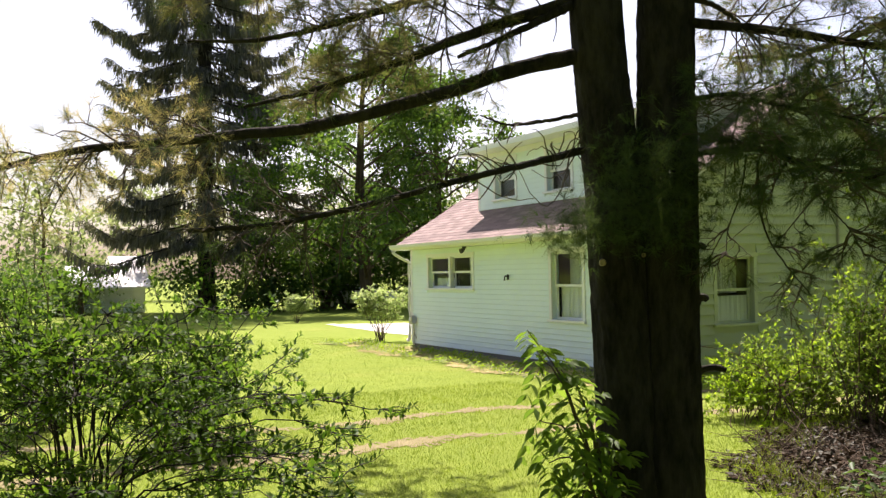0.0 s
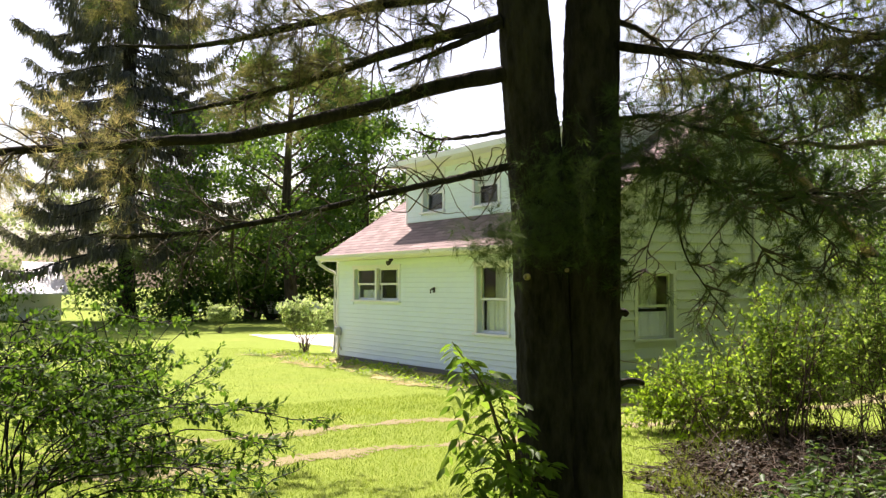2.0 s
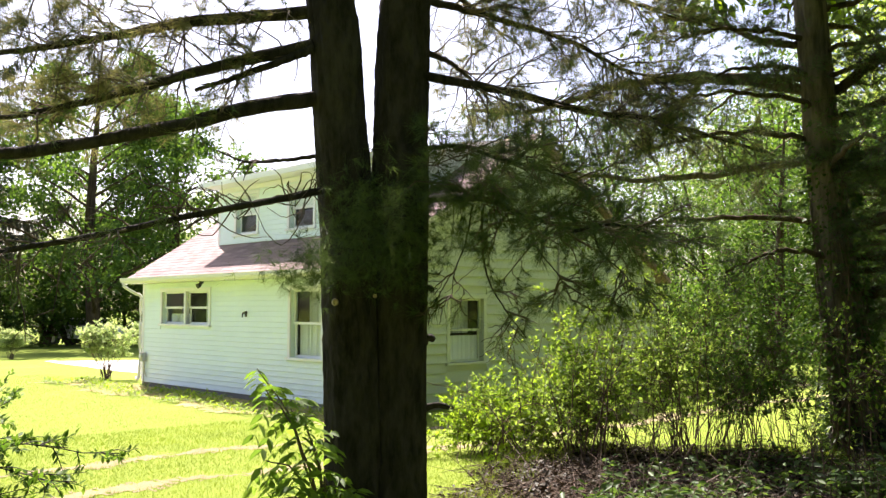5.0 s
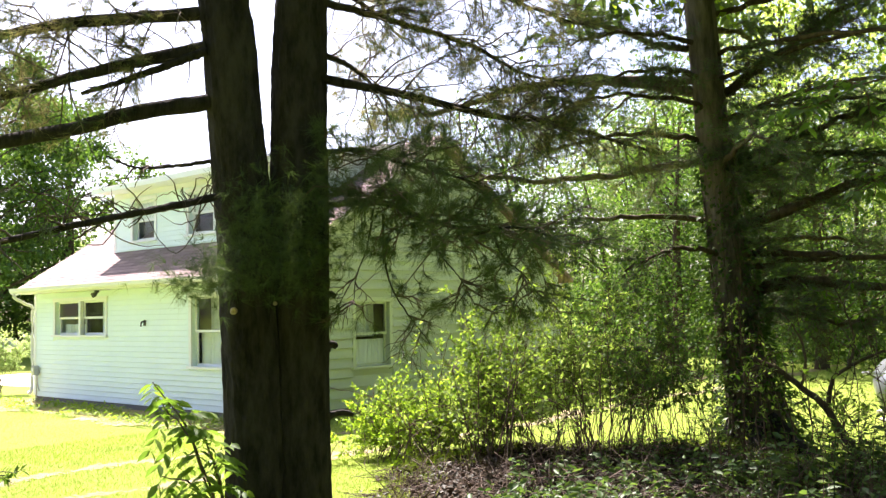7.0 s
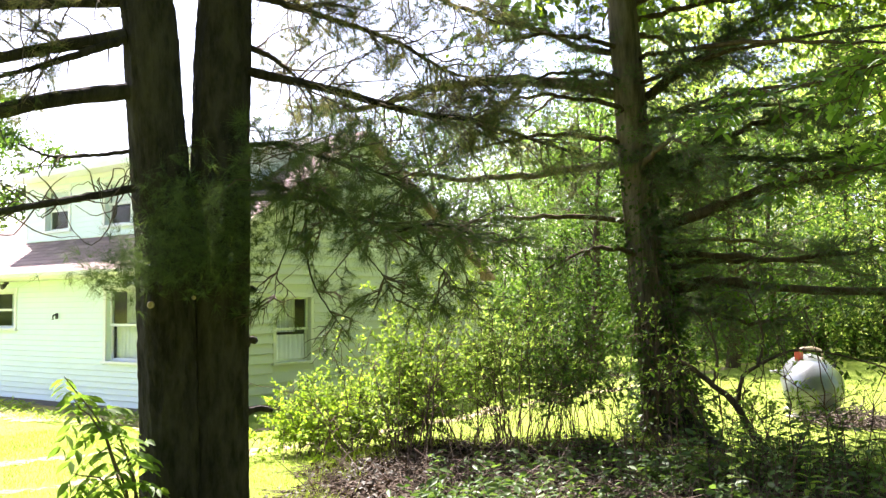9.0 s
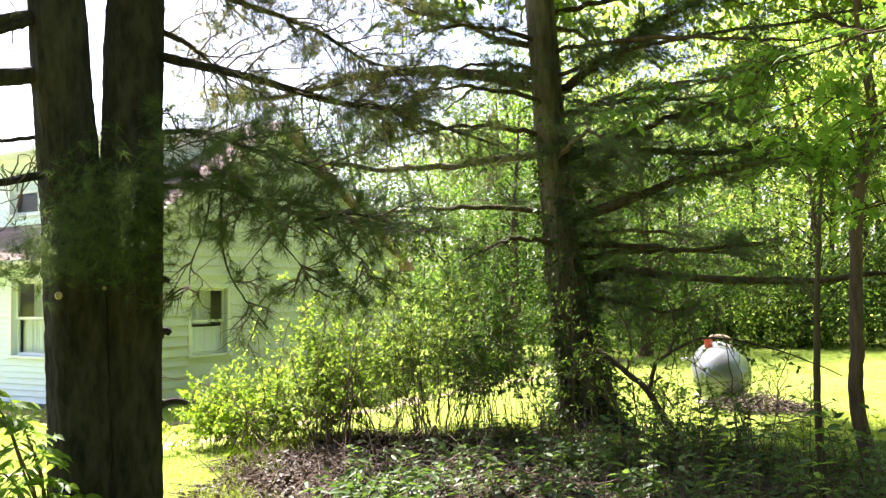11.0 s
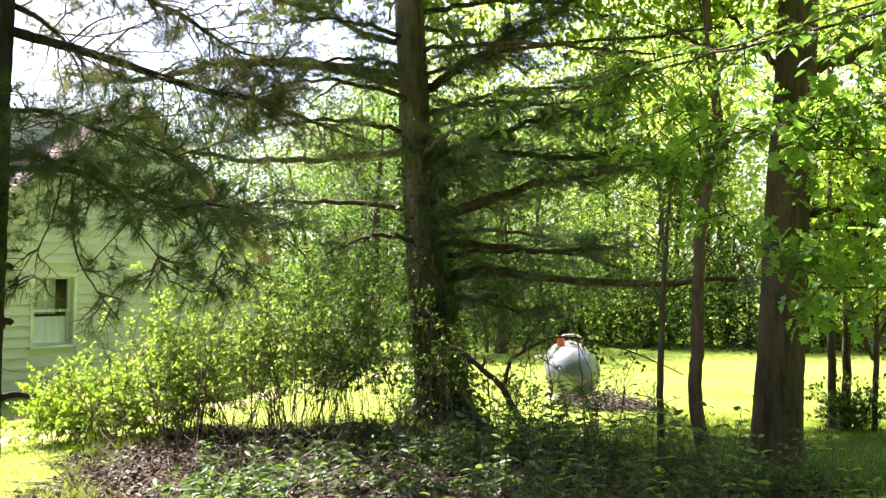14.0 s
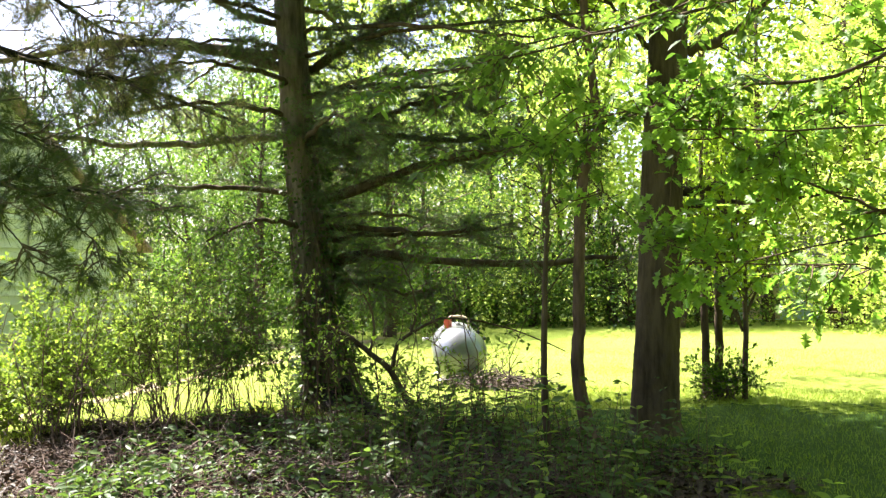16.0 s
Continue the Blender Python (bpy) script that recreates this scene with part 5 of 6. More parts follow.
pos = e[tr.integers(0, len(e), 1500)] + tr.normal(0, 0.12, (1500, 3))
v, f = leaf_arrays(pos, tr.normal(0, 1, (1500, 3)) + [0, 0, -0.6], tr.uniform(0.06, 0.12, 1500), 0.5, 0.25, tr, 0.4)
tagged(Pile().add(v, f).thing("leaves", M_LIGHTLEAF, sap), kind="stuff")

thin = tagged(empty("sapling", (20.55, -1.0, 0)), "thin grey-green sapling standing in the undergrowth", "tree")
trunk_part("trunk", [(0, 0, -0.05), (-0.02, 0.0, 0.8), (0.0, 0.0, 1.6), (0.03, 0.02, 2.3), (0.1, 0.06, 3.2)], [0.042, 0.036, 0.03, 0.024, 0.012], M_OAKBARK, thin, 10, 26, 0.0)
for tw in twigs_along(np.array([(0, 0, z) for z in np.linspace(1.6, 3.2, 8)]), 9, 0.7, 0.0, 0.0, 0.35, tr, 0.5):
    part("branch", bm_tube(tw, list(np.linspace(0.009, 0.003, 5)), 5), M_OAKBARK, thin)


# ---- shrubs ----
def shrub(name, label, at, ends, leaf_mat, leaf_size, per_twig, rng, stem_r=0.012, twig_len=0.3, twigs_each=10, aspect=0.5, bark_mat=None, rise=0.5, base_spread=0.15, start=0.3, fine=False, category="shrub", flat=0.4, level=0.5, tier=False):
    """Arching stems from one stool to the given ends, with side twigs that carry leaves on both sides."""
    bush = tagged(empty(name, at), label, category)
    o = np.array(at, float)
    small, pos, way = Pile(), [], []
    for e in ends:
        e = np.array(e, float) - o
        b = rng.normal(0, base_spread, 3)
        b[2] = -0.03
        mid = b + (e - b) * 0.45 + np.array([0, 0, rise * np.linalg.norm(e - b) * 0.35])
        path = smooth_path([b, b + (mid - b) * 0.5 + [0, 0, 0.08], mid, e], 14, 0.012, rng)
        if tier:
            # up along the middle, then out nearly level, the tip bowed down
            turn = np.array([e[0] * 0.22, e[1] * 0.22, e[2] * 0.82])
            path = smooth_path([b, turn * 0.6, turn, turn * 0.45 + e * 0.55 + [0, 0, 0.10], e - [0, 0, 0.06]], 18, 0.012, rng)
        v, f = limb_mesh(path, stem_r * rng.uniform(0.7, 1.3), stem_r * 0.3, 6)
        Pile().add(v, f).thing("stem", bark_mat or M_TWIG, bush, True)
        for tw in twigs_along(path, twigs_each, twig_len, start, 0.15, 0.1, rng, flat):
            v, f = tube_arrays(tw, np.linspace(0.004, 0.0015, 5), 3)
            small.add(v, f)
            for _ in range(per_twig):
                u = rng.uniform(0.15, 1.0) * 4
                i = min(int(u), 3)
                p = tw[i] + (tw[i + 1] - tw[i]) * (u - i)
                d = unit(tw[i + 1] - tw[i])
                s = rng.normal(0, 1, 3)
                pos.append(p)
                way.append(d * 0.6 + unit(s - d * (s @ d)) * 0.8)
    tagged(small.thing("branchwork", bark_mat or M_TWIG, bush), kind="stuff")
    v, f = leaf_arrays(np.array(pos), np.array(way), leaf_size * rng.uniform(0.6, 1.2, len(pos)), aspect, 0.2, rng, level, fine)
    tagged(Pile().add(v, f).thing("leaves", leaf_mat, bush), kind="stuff")
    return bush


sr = np.random.default_rng(51)


def dome(c, radius, n, low=-0.2):
    """Ends over an uneven mound, some far out and some well inside."""
    out, turn = [], sr.uniform(0, 6.28)
    while len(out) < n:
        d = unit(sr.normal(0, 1, 3))
        if d[2] > low:
            out.append(np.array(c) + d * np.array(radius) * sr.uniform(0.45, 1.18) * (1 + 0.22 * math.sin(3 * math.atan2(d[1], d[0]) + turn)))
    return out


# near shrub at the start of the view: level boughs in tiers, a broad skirt and a narrower top
def tiers(c, rows, rng):
    out = []
    for z, radius, n in rows:
        for k in range(n):
            ang = k * 2.399 + rng.normal(0, 0.4)
            far = radius * rng.uniform(0.45, 1.05)
            out.append((c[0] + far * math.cos(ang), c[1] + far * math.sin(ang), z + rng.normal(0, 0.09)))
    return out


ends = tiers((16.55, -9.95), ((0.35, 1.4, 2), (0.6, 1.85, 7), (0.85, 1.9, 10), (1.1, 1.8, 12), (1.35, 1.5, 11), (1.55, 1.1, 8), (1.72, 0.75, 4)), sr)
ends += [(17.6, -8.5, 1.25), (17.75, -8.75, 1.15), (17.5, -8.7, 1.3), (17.85, -8.9, 0.88), (17.7, -9.0, 0.7)]
shrub("shrub", "dense dark green shrub with level tiers of small pointed leaves", (16.55, -9.95, 0), ends, M_BUSHLEAF, 0.048, 22, sr, 0.008, 0.42, 17, 0.44, M_PINEBARK, rise=0.22, start=0.5, flat=0.10, level=1.0, tier=True)
# softer shrub farther out, and a taller fresh green one on the lawn
shrub("shrub", "loose mid-green shrub with small leaves on the lawn", (11.4, -8.3, 0), dome((11.4, -8.0, 1.0), (1.0, 1.15, 0.72), 32, -0.4), M_MAPLE, 0.075, 22, sr, 0.013, 0.5, 13, 0.5, M_PINEBARK, rise=0.25, base_spread=0.25, start=0.4, flat=0.25)
shrub("shrub", "tall loose shrub with fresh light green leaves", (9.0, -9.6, 0), dome((9.0, -10.0, 1.45), (1.2, 0.8, 1.15), 24, -0.5), M_MAPLE, 0.10, 14, sr, 0.016, 0.5, 12, 0.55, rise=0.2, base_spread=0.2, start=0.4, flat=0.3)

# shrubs between the twin pine and the conifer
for c, z0, radius, n, mat, lab, per, low, start in (
        ((13.75, -1.65), 0.58, (1.05, 0.85, 0.66), 36, M_LIGHTLEAF, "light green leafy shrub beside the track", 22, -0.6, 0.36),
        ((14.4, -1.15), 0.85, (1.05, 0.9, 1.05), 28, M_MIDLEAF, "light green shrub with bare stems at its foot", 20, -0.3, 0.45),
        ((14.9, -1.0), 1.0, (1.1, 0.9, 1.5), 32, M_MIDLEAF, "arching shrub with many bare brown stems", 17, -0.2, 0.46),
        ((15.6, -0.5), 1.2, (1.2, 0.9, 1.75), 44, M_THICKET, "tall arching shrub with thin brown stems", 15, -0.1, 0.46),
        ((16.5, -0.35), 1.2, (0.8, 0.8, 1.35), 26, M_MAPLE, "loose arching shrub with thin bare stems", 12, 0.0, 0.5),
        ((16.1, 0.3), 1.3, (0.95, 0.8, 1.9), 38, M_MAPLE, "thin-stemmed shrub by the conifer trunk", 14, -0.15, 0.48)):
    shrub("shrub", lab, (*c, 0), dome((*c, z0), radius, n, low), mat, 0.064, per, sr, 0.006, 0.55, 11, 0.5, M_SAPBARK, 0.3, 0.42, start, flat=0.8)

# bare arching shrubs before the tank
for c, n, per in (((18.4, 0.3), 12, 5), ((19.6, -0.6), 9, 4), ((17.9, -1.0), 8, 5), ((16.3, -1.3), 9, 3), ((15.3, -1.7), 9, 3), ((14.3, -2.2), 7, 4)):
    shrub("shrub", "sparse arching shrub with bare bent stems", (*c, 0), dome((*c, 0.5), (1.1, 0.9, 1.6), n + 3, 0.1), M_THICKET, 0.07, per, sr, 0.010, 0.45, 8, 0.45, M_SAPBARK, 0.7, 0.3)

# bent young tree between the conifer and the tank
bent = tagged(empty("sapling", (18.75, 0.15, 0)), "bare bent sapling leaning beside the conifer", "tree")
BO = np.array([18.75, 0.15, 0.0])
for name_, r0, r1, pts in (("trunk", 0.055, 0.026, [(18.95, 0.2, -0.05), (18.82, 0.17, 0.2), (18.67, 0.14, 0.42), (18.48, 0.07, 0.78), (18.26, 0.0, 0.99), (18.05, -0.08, 1.17), (17.8, -0.16, 1.3)]),
                           ("branch", 0.03, 0.006, [(18.5, 0.08, 0.74), (18.54, 0.1, 0.98), (18.59, 0.11, 1.11), (18.73, 0.16, 1.21), (18.94, 0.23, 1.33), (19.2, 0.3, 1.39), (19.6, 0.4, 1.32), (20.06, 0.5, 1.18), (20.52, 0.58, 0.97)]),
                           ("branch", 0.02, 0.006, [(18.73, 0.16, 1.21), (18.78, 0.2, 1.5), (18.72, 0.2, 1.8), (18.6, 0.2, 2.1)]),
                           ("branch", 0.02, 0.006, [(18.26, 0.0, 0.99), (18.3, 0.05, 1.3), (18.22, 0.05, 1.6), (18.05, 0.0, 1.85)])):
    Pile().add(*limb_mesh(smooth_path(np.array(pts) - BO, 24, 0.004, sr), r0, r1, 9, 0.06)).thing(name_, M_OAKBARK, bent, True)
b_at, b_way, b_tw = [], [], Pile()
for pts in ([(18.48, 0.07, 0.78), (18.05, -0.08, 1.17), (17.8, -0.16, 1.3)], [(18.59, 0.11, 1.11), (19.2, 0.3, 1.39), (20.06, 0.5, 1.18)], [(18.73, 0.16, 1.21), (18.72, 0.2, 1.8), (18.6, 0.2, 2.1)]):
    for tw_ in twigs_along(smooth_path(np.array(pts) - BO, 12), 12, 0.5, 0.1, 0.1, 0.2, sr, 0.8):
        b_tw.add(*tube_arrays(tw_, np.linspace(0.006, 0.002, 5), 4))
        for q in (2, 3, 4):
            b_at += [tw_[q], tw_[q]]
            b_way += list(sr.normal(0, 1, (2, 3)))
tagged(b_tw.thing("branchwork", M_TWIG, bent), kind="stuff")
tagged(Pile().add(*leaf_arrays(np.array(b_at), np.array(b_way), sr.uniform(0.05, 0.10, len(b_at)), 0.5, 0.25, sr, 0.4, True)).thing("leaves", M_BUSHLEAF, bent), kind="stuff")

# pale shrubs on the lawn beside the house
for at, rad, n in (((-2.4, 0.1), (0.95, 0.95, 0.40), 26), ((-14.5, 1.7), (0.62, 0.62, 0.42), 18)):
    shrub("flowering_shrub", "pale cream-green flowering shrub on the lawn", (*at, 0), dome((*at, (0.82 if rad[0] > 0.9 else 0.45) + rad[2] * 0.7), rad, n, -0.15), M_PALELEAF, 0.08, 26, sr, 0.010, 0.38, 16, 0.5, M_SAPBARK, 0.0, 0.05, 0.74, flat=0.3, level=0.8)

# clump of small trunks on the far lawn
for dx, dy, r, lean in ((0.12, 0, 0.065, 0.0), (0.30, 0.15, 0.07, 0.02), (0.66, -0.1, 0.045, 0.04)):
    st = tagged(empty("small_tree", (22.0 + dx, 4.0 + dy, 0)), "small slender tree in a clump on the lawn", "tree", "clump of small trees")
    trunk_part("trunk", [(0, 0, -0.05), (lean, 0, 1.2), (lean * 1.5, 0.05, 2.6), (lean * 3, 0.1, 4.2)], [r, r * 0.9, r * 0.7, r * 0.3], M_OAKBARK, st, 10, 24, 0.0)
    pts, tp = [], Pile()
    for tw in twigs_along(np.array([(lean * 1.4, 0, z) for z in np.linspace(1.2, 4.2, 9)]), 18, 1.0, 0.0, 0.0, 0.45, sr, 0.6):
        v, f = tube_arrays(tw, np.linspace(0.012, 0.003, 5), 4)
        tp.add(v, f)
        pts += [tw[2], tw[3], tw[4]]
    tagged(tp.thing("branchwork", M_OAKBARK, st), kind="stuff")
    pts = np.array(pts)
    pos = pts[sr.integers(0, len(pts), 900)] + sr.normal(0, 0.16, (900, 3))
    v, f = leaf_arrays(pos, sr.normal(0, 1, (900, 3)), sr.uniform(0.06, 0.11, 900), 0.6, 0.2, sr, 0.3)
    tagged(Pile().add(v, f).thing("crown", M_LIGHTLEAF, st), kind="stuff")
shrub("shrub", "low green undergrowth round the small trees", (22.35, 3.9, 0), dome((22.35, 3.9, 0.1), (0.95, 0.5, 0.75), 34, 0.1), M_BUSHLEAF, 0.07, 9, sr, 0.008, 0.35, 7)
for fork in (((0.02, 0, 1.15), (0.2, 0.02, 1.6), (0.42, 0.0, 2.2), (0.6, 0.0, 3.0)), ((0.0, 0, 1.0), (-0.16, 0.0, 1.4), (-0.3, 0.05, 1.9), (-0.36, 0.05, 2.6))):
    Pile().add(*limb_mesh(smooth_path(fork, 14, 0.006, sr), 0.028, 0.008, 8)).thing("fork", M_OAKBARK, st, True)

# compound-leaved sprout at the foot of the twin pine
sprout = tagged(empty("sprout", (18.3, -7.75, 0)), "young ash sprout with drooping compound leaves", "sapling")
SP = np.array([18.3, -7.75, 0.0])
pos, way, size = [], [], []
for k, (e, z0) in enumerate((((18.0, -7.95, 1.62), 0.4), ((18.15, -8.0, 1.52), 0.4), ((18.05, -7.78, 1.40), 0.5), ((18.2, -8.02, 1.18), 0.35), ((18.25, -7.72, 1.05), 0.3), ((18.3, -7.6, 0.92), 0.3), ((18.1, -7.9, 0.95), 0.3), ((18.35, -7.9, 0.8), 0.2), ((18.4, -7.6, 0.72), 0.2), ((18.12, -7.72, 1.25), 0.4))):
    path = smooth_path(np.array([(18.32, -7.72, -0.05), (18.3, -7.72, z0 + 0.3), (np.array((18.3, -7.72, z0 + 0.5)) + np.array(e)) / 2 + np.array([0, 0, 0.08]), e]) - SP, 14, 0.004, sr)
    part("stem", bm_tube(path, list(np.linspace(0.011, 0.003, 14)), 6), M_TWIG, sprout)
    for j in range(5, 14):
        out = sr.normal(0, 1, 3)
        d = unit(path[j] - path[j - 1])
        out = unit(out - d * (out @ d))
        stalk = np.array([path[j] + out * 0.16 * q + np.array([0, 0, -0.06 * q * q]) for q in np.linspace(0, 1, 5)])
        for q in range(1, 5):
            for s in (-1, 1):
                pos.append(stalk[q])
                way.append(unit(np.cross(out, [0, 0, 1.0])) * s + out * 0.5 + np.array([0, 0, -0.55]))
                size.append(sr.uniform(0.065, 0.10))
v, f = leaf_arrays(np.array(pos), np.array(way), np.array(size), 0.42, 0.2, sr, 0.3, True)
tagged(Pile().add(v, f).thing("leaves", M_SPROUT, sprout), kind="stuff")

# ---- undergrowth, litter and grass ----
def scatter(n, x0, x1, y0, y1, keep=None):
    out = np.zeros((0, 2))
    while len(out) < n:
        p = np.stack([sr.uniform(x0, x1, n), sr.uniform(y0, y1, n)], 1)
        out = np.vstack([out, p[keep(p[:, 0], p[:, 1])] if keep else p])
    p = out[:n]
    return np.column_stack([p, ground_height(p[:, 0], p[:, 1])])


p = scatter(16000, 12, 23.5, -7, 2, bank_keep)
p[:, 2] += 0.02 + sr.uniform(0, 0.05, len(p))
w = sr.normal(0, 1, (len(p), 3)) * [1, 1, 0.35]
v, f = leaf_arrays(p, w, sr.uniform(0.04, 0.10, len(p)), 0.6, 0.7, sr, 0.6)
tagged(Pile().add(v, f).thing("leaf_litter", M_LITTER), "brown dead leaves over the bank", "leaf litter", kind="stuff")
tw = Pile()
for q in scatter(2300, 13.5, 21.5, -5.5, 1.2, bank_keep):
    d = unit(sr.normal(0, 1, 3) * [1, 1, 0.4])
    pts = np.array([q + [0, 0, 0.05] + d * k * sr.uniform(0.05, 0.2) + sr.normal(0, 0.012, 3) for k in range(5)])
    pts[:, 2] = np.maximum(pts[:, 2], q[2] + 0.01)
    v, f = tube_arrays(pts, np.linspace(0.0045, 0.0015, 5) * sr.uniform(0.6, 1.6), 4)
    tw.add(v, f)
tagged(tw.thing("fallen_brush", M_DRYTWIG), "dry grey-brown fallen twigs on the bank", "twigs", kind="stuff")


def cover_keep(x, y):
    return ((x - 19.0) / 3.0) ** 2 + ((y + 2.3) / 2.7) ** 2 < 1 + 0.25 * np.sin(x * 2.1 + y * 1.3)


# upright herbs with pairs of leaves, in clumps of differing height
stalks, pos, way, size = Pile(), [], [], []
heads = scatter(110, 15.8, 22.6, -5.0, 0.4, cover_keep)
for c in heads:
    open_side = c[0] > 22.1 - 0.345 * (c[1] + 10.5)
    tall_by = sr.choice([0.3, 0.5, 0.7, 0.95], p=[0.3, 0.3, 0.25, 0.15]) if open_side else sr.choice([0.15, 0.25, 0.36])
    big = sr.uniform(0.7, 1.5)
    for _ in range(int(sr.integers(5, 13))):
        q = c + np.append(sr.normal(0, 0.24, 2), 0)
        h = tall_by * sr.uniform(0.5, 1.15)
        lean = sr.normal(0, 0.22, 2) * h
        steps = 4 + int(h * 6)
        pts = np.array([q + [lean[0] * k * k, lean[1] * k * k, h * k] for k in np.linspace(0, 1, steps)])
        v, f = tube_arrays(pts, np.linspace(0.005, 0.002, steps), 3)
        stalks.add(v, f)
        for k in range(1, steps):
            a = sr.uniform(0, 6.28)
            for s_ in (0, math.pi):
                pos.append(pts[k])
                way.append((math.cos(a + s_), math.sin(a + s_), sr.uniform(-0.5, 0.5)))
                size.append(sr.uniform(0.045, 0.095) * big)
herb = tagged(stalks.thing("undergrowth", M_SAPBARK), "knee-high green undergrowth with pointed leaves", "undergrowth", kind="stuff")
v, f = leaf_arrays(np.array(pos), np.array(way), np.array(size), 0.45, 0.3, sr, 0.2, True)
tagged(Pile().add(v, f).thing("leaves", M_COVER, herb), kind="stuff")
# low trailing ground cover
p = scatter(5200, 14.6, 22.6, -5.2, 0.8, lambda x, y: cover_keep(x, y) & (np.sin(x * 2.7 + 1.0) * np.sin(y * 3.1) + 0.5 * np.sin(x * 6.1 - y * 4.3) > -0.15))
p[:, 2] += sr.uniform(0.03, 0.12, len(p))
v, f = leaf_arrays(p, sr.normal(0, 1, (len(p), 3)) * [1, 1, 0.4], sr.uniform(0.03, 0.08, len(p)), 0.6, 0.25, sr, 0.4)
tagged(Pile().add(v, f).thing("ground_cover", M_COVER), "low trailing dark green ground cover", "ground cover", kind="stuff")
# large-leaved weeds close to the camera
for at, h in (((22.74, -5.06), 0.74), ((22.62, -5.12), 0.62), ((22.3, -5.0), 0.5), ((21.75, -5.1), 0.62), ((21.3, -6.2), 0.85), ((20.2, -5.8), 0.9), ((22.9, -6.1), 0.7), ((21.9, -5.7), 0.6), ((21.0, -4.2), 0.75), ((21.6, -3.6), 0.9), ((20.4, -3.4), 0.65), ((22.3, -4.4), 0.8), ((22.2, -3.0), 0.7), ((19.9, -2.4), 0.95), ((19.5, -2.8), 1.1), ((20.1, -3.1), 0.9), ((20.7, -2.6), 1.15), ((19.2, -2.1), 0.8), ((20.9, -3.3), 1.0), ((21.4, -2.7), 0.9)):
    weed = tagged(empty("weed", (*at, 0)), "leafy green weed with broad pointed leaves", "weed", "tall weeds")
    pts = smooth_path([(0, 0, 0), (0.02, 0.0, h * 0.5), (0.05, 0.03, h)], 10, 0.004, sr)
    part("stem", bm_tube(pts, list(np.linspace(0.007, 0.003, 10)), 6), M_COVER, weed)
    for k in range(3, 10):
        a = k * 1.57 + sr.normal(0, 0.3)
        for s_ in (0, math.pi):
            lv, lf = leaf_arrays(pts[k][None], np.array([[math.cos(a + s_), math.sin(a + s_), sr.uniform(-0.1, 0.5)]]), np.array([0.13 * (1.2 - 0.05 * k)]), 0.45, 0.2, sr, 0.8, True)
            Pile().add(lv, lf).thing("leaf", M_MIDLEAF, weed)


def blades(n, x0, x1, y0, y1, length, keep=None, width=0.006):
    q = scatter(n, x0, x1, y0, y1, keep)
    d = sr.normal(0, 0.45, (n, 3))
    d[:, 2] = 1
    ln = length * sr.uniform(0.5, 1.2, (n, 1))
    s = unit(np.cross(d, sr.normal(0, 1, (n, 3)))) * width / 2
    v = np.stack([q - s, q + s, q + unit(d) * ln], 1).reshape(-1, 3)
    return v, np.arange(len(v)).reshape(-1, 3)


def lawn_keep(x, y):
    house_in = (x > -0.1) & (x < 9.1) & (y > -1.2) & (y < 9.1)
    ruts = (np.abs(x - track_x(y) + 0.35 - wavy(y, 0.4)) < 0.10) | (np.abs(x - track_x(y) - 1.45 - wavy(y, 1.3)) < 0.13)
    return ~house_in & ~ruts & ~bank_keep(x, y) & ~(shade_keep(x, y) & (np.sin(x * 91.7 + y * 57.3) > -0.72))


grass = Pile()
for args in ((90000, 8, 20, -12, -2, 0.05), (32000, 10, 24, -2, 8, 0.05), (28000, -6, 10, -9, 0, 0.045), (44000, 19.5, 28, -4, 5, 0.075), (26000, 13, 28, 7, 13, 0.05), (12000, 11, 30, 11, 22, 0.05)):
    v, f = blades(*args[:6], keep=lawn_keep)
    grass.add(v, f)
v, f = blades(4000, 20.6, 25.6, -4.0, 1.8, 0.08, None)
grass.add(v, f)
tagged(grass.thing("grass", M_GRASS), "short mown grass blades over the lawn", "grass", kind="stuff")
tall = Pile()
rim = scatter(260, 13.2, 20.5, -6.4, 1.6, lambda x, y: bank_keep(x, y) & ~bank_keep(x + 0.35 * np.sign(x - 17.2), y + 0.35 * np.sign(y + 1.8)))
for c in rim:
    k = 26
    q = c + np.column_stack([sr.normal(0, 0.10, (k, 2)), np.zeros(k)])
    d = sr.normal(0, 0.5, (k, 3))
    d[:, 2] = 1
    w_ = unit(np.cross(d, sr.normal(0, 1, (k, 3)))) * 0.003
    v = np.stack([q - w_, q + w_, q + unit(d) * sr.uniform(0.08, 0.26, (k, 1))], 1).reshape(-1, 3)
    tall.add(v, np.arange(len(v)).reshape(-1, 3))
v, f = blades(1800, 15.5, 18.8, -8.6, -5.0, 0.32, None, 0.005)
tagged(tall.add(v, f).thing("tall_grass", M_GRASS), "tall thin grass stems near the pine", "grass", kind="stuff")
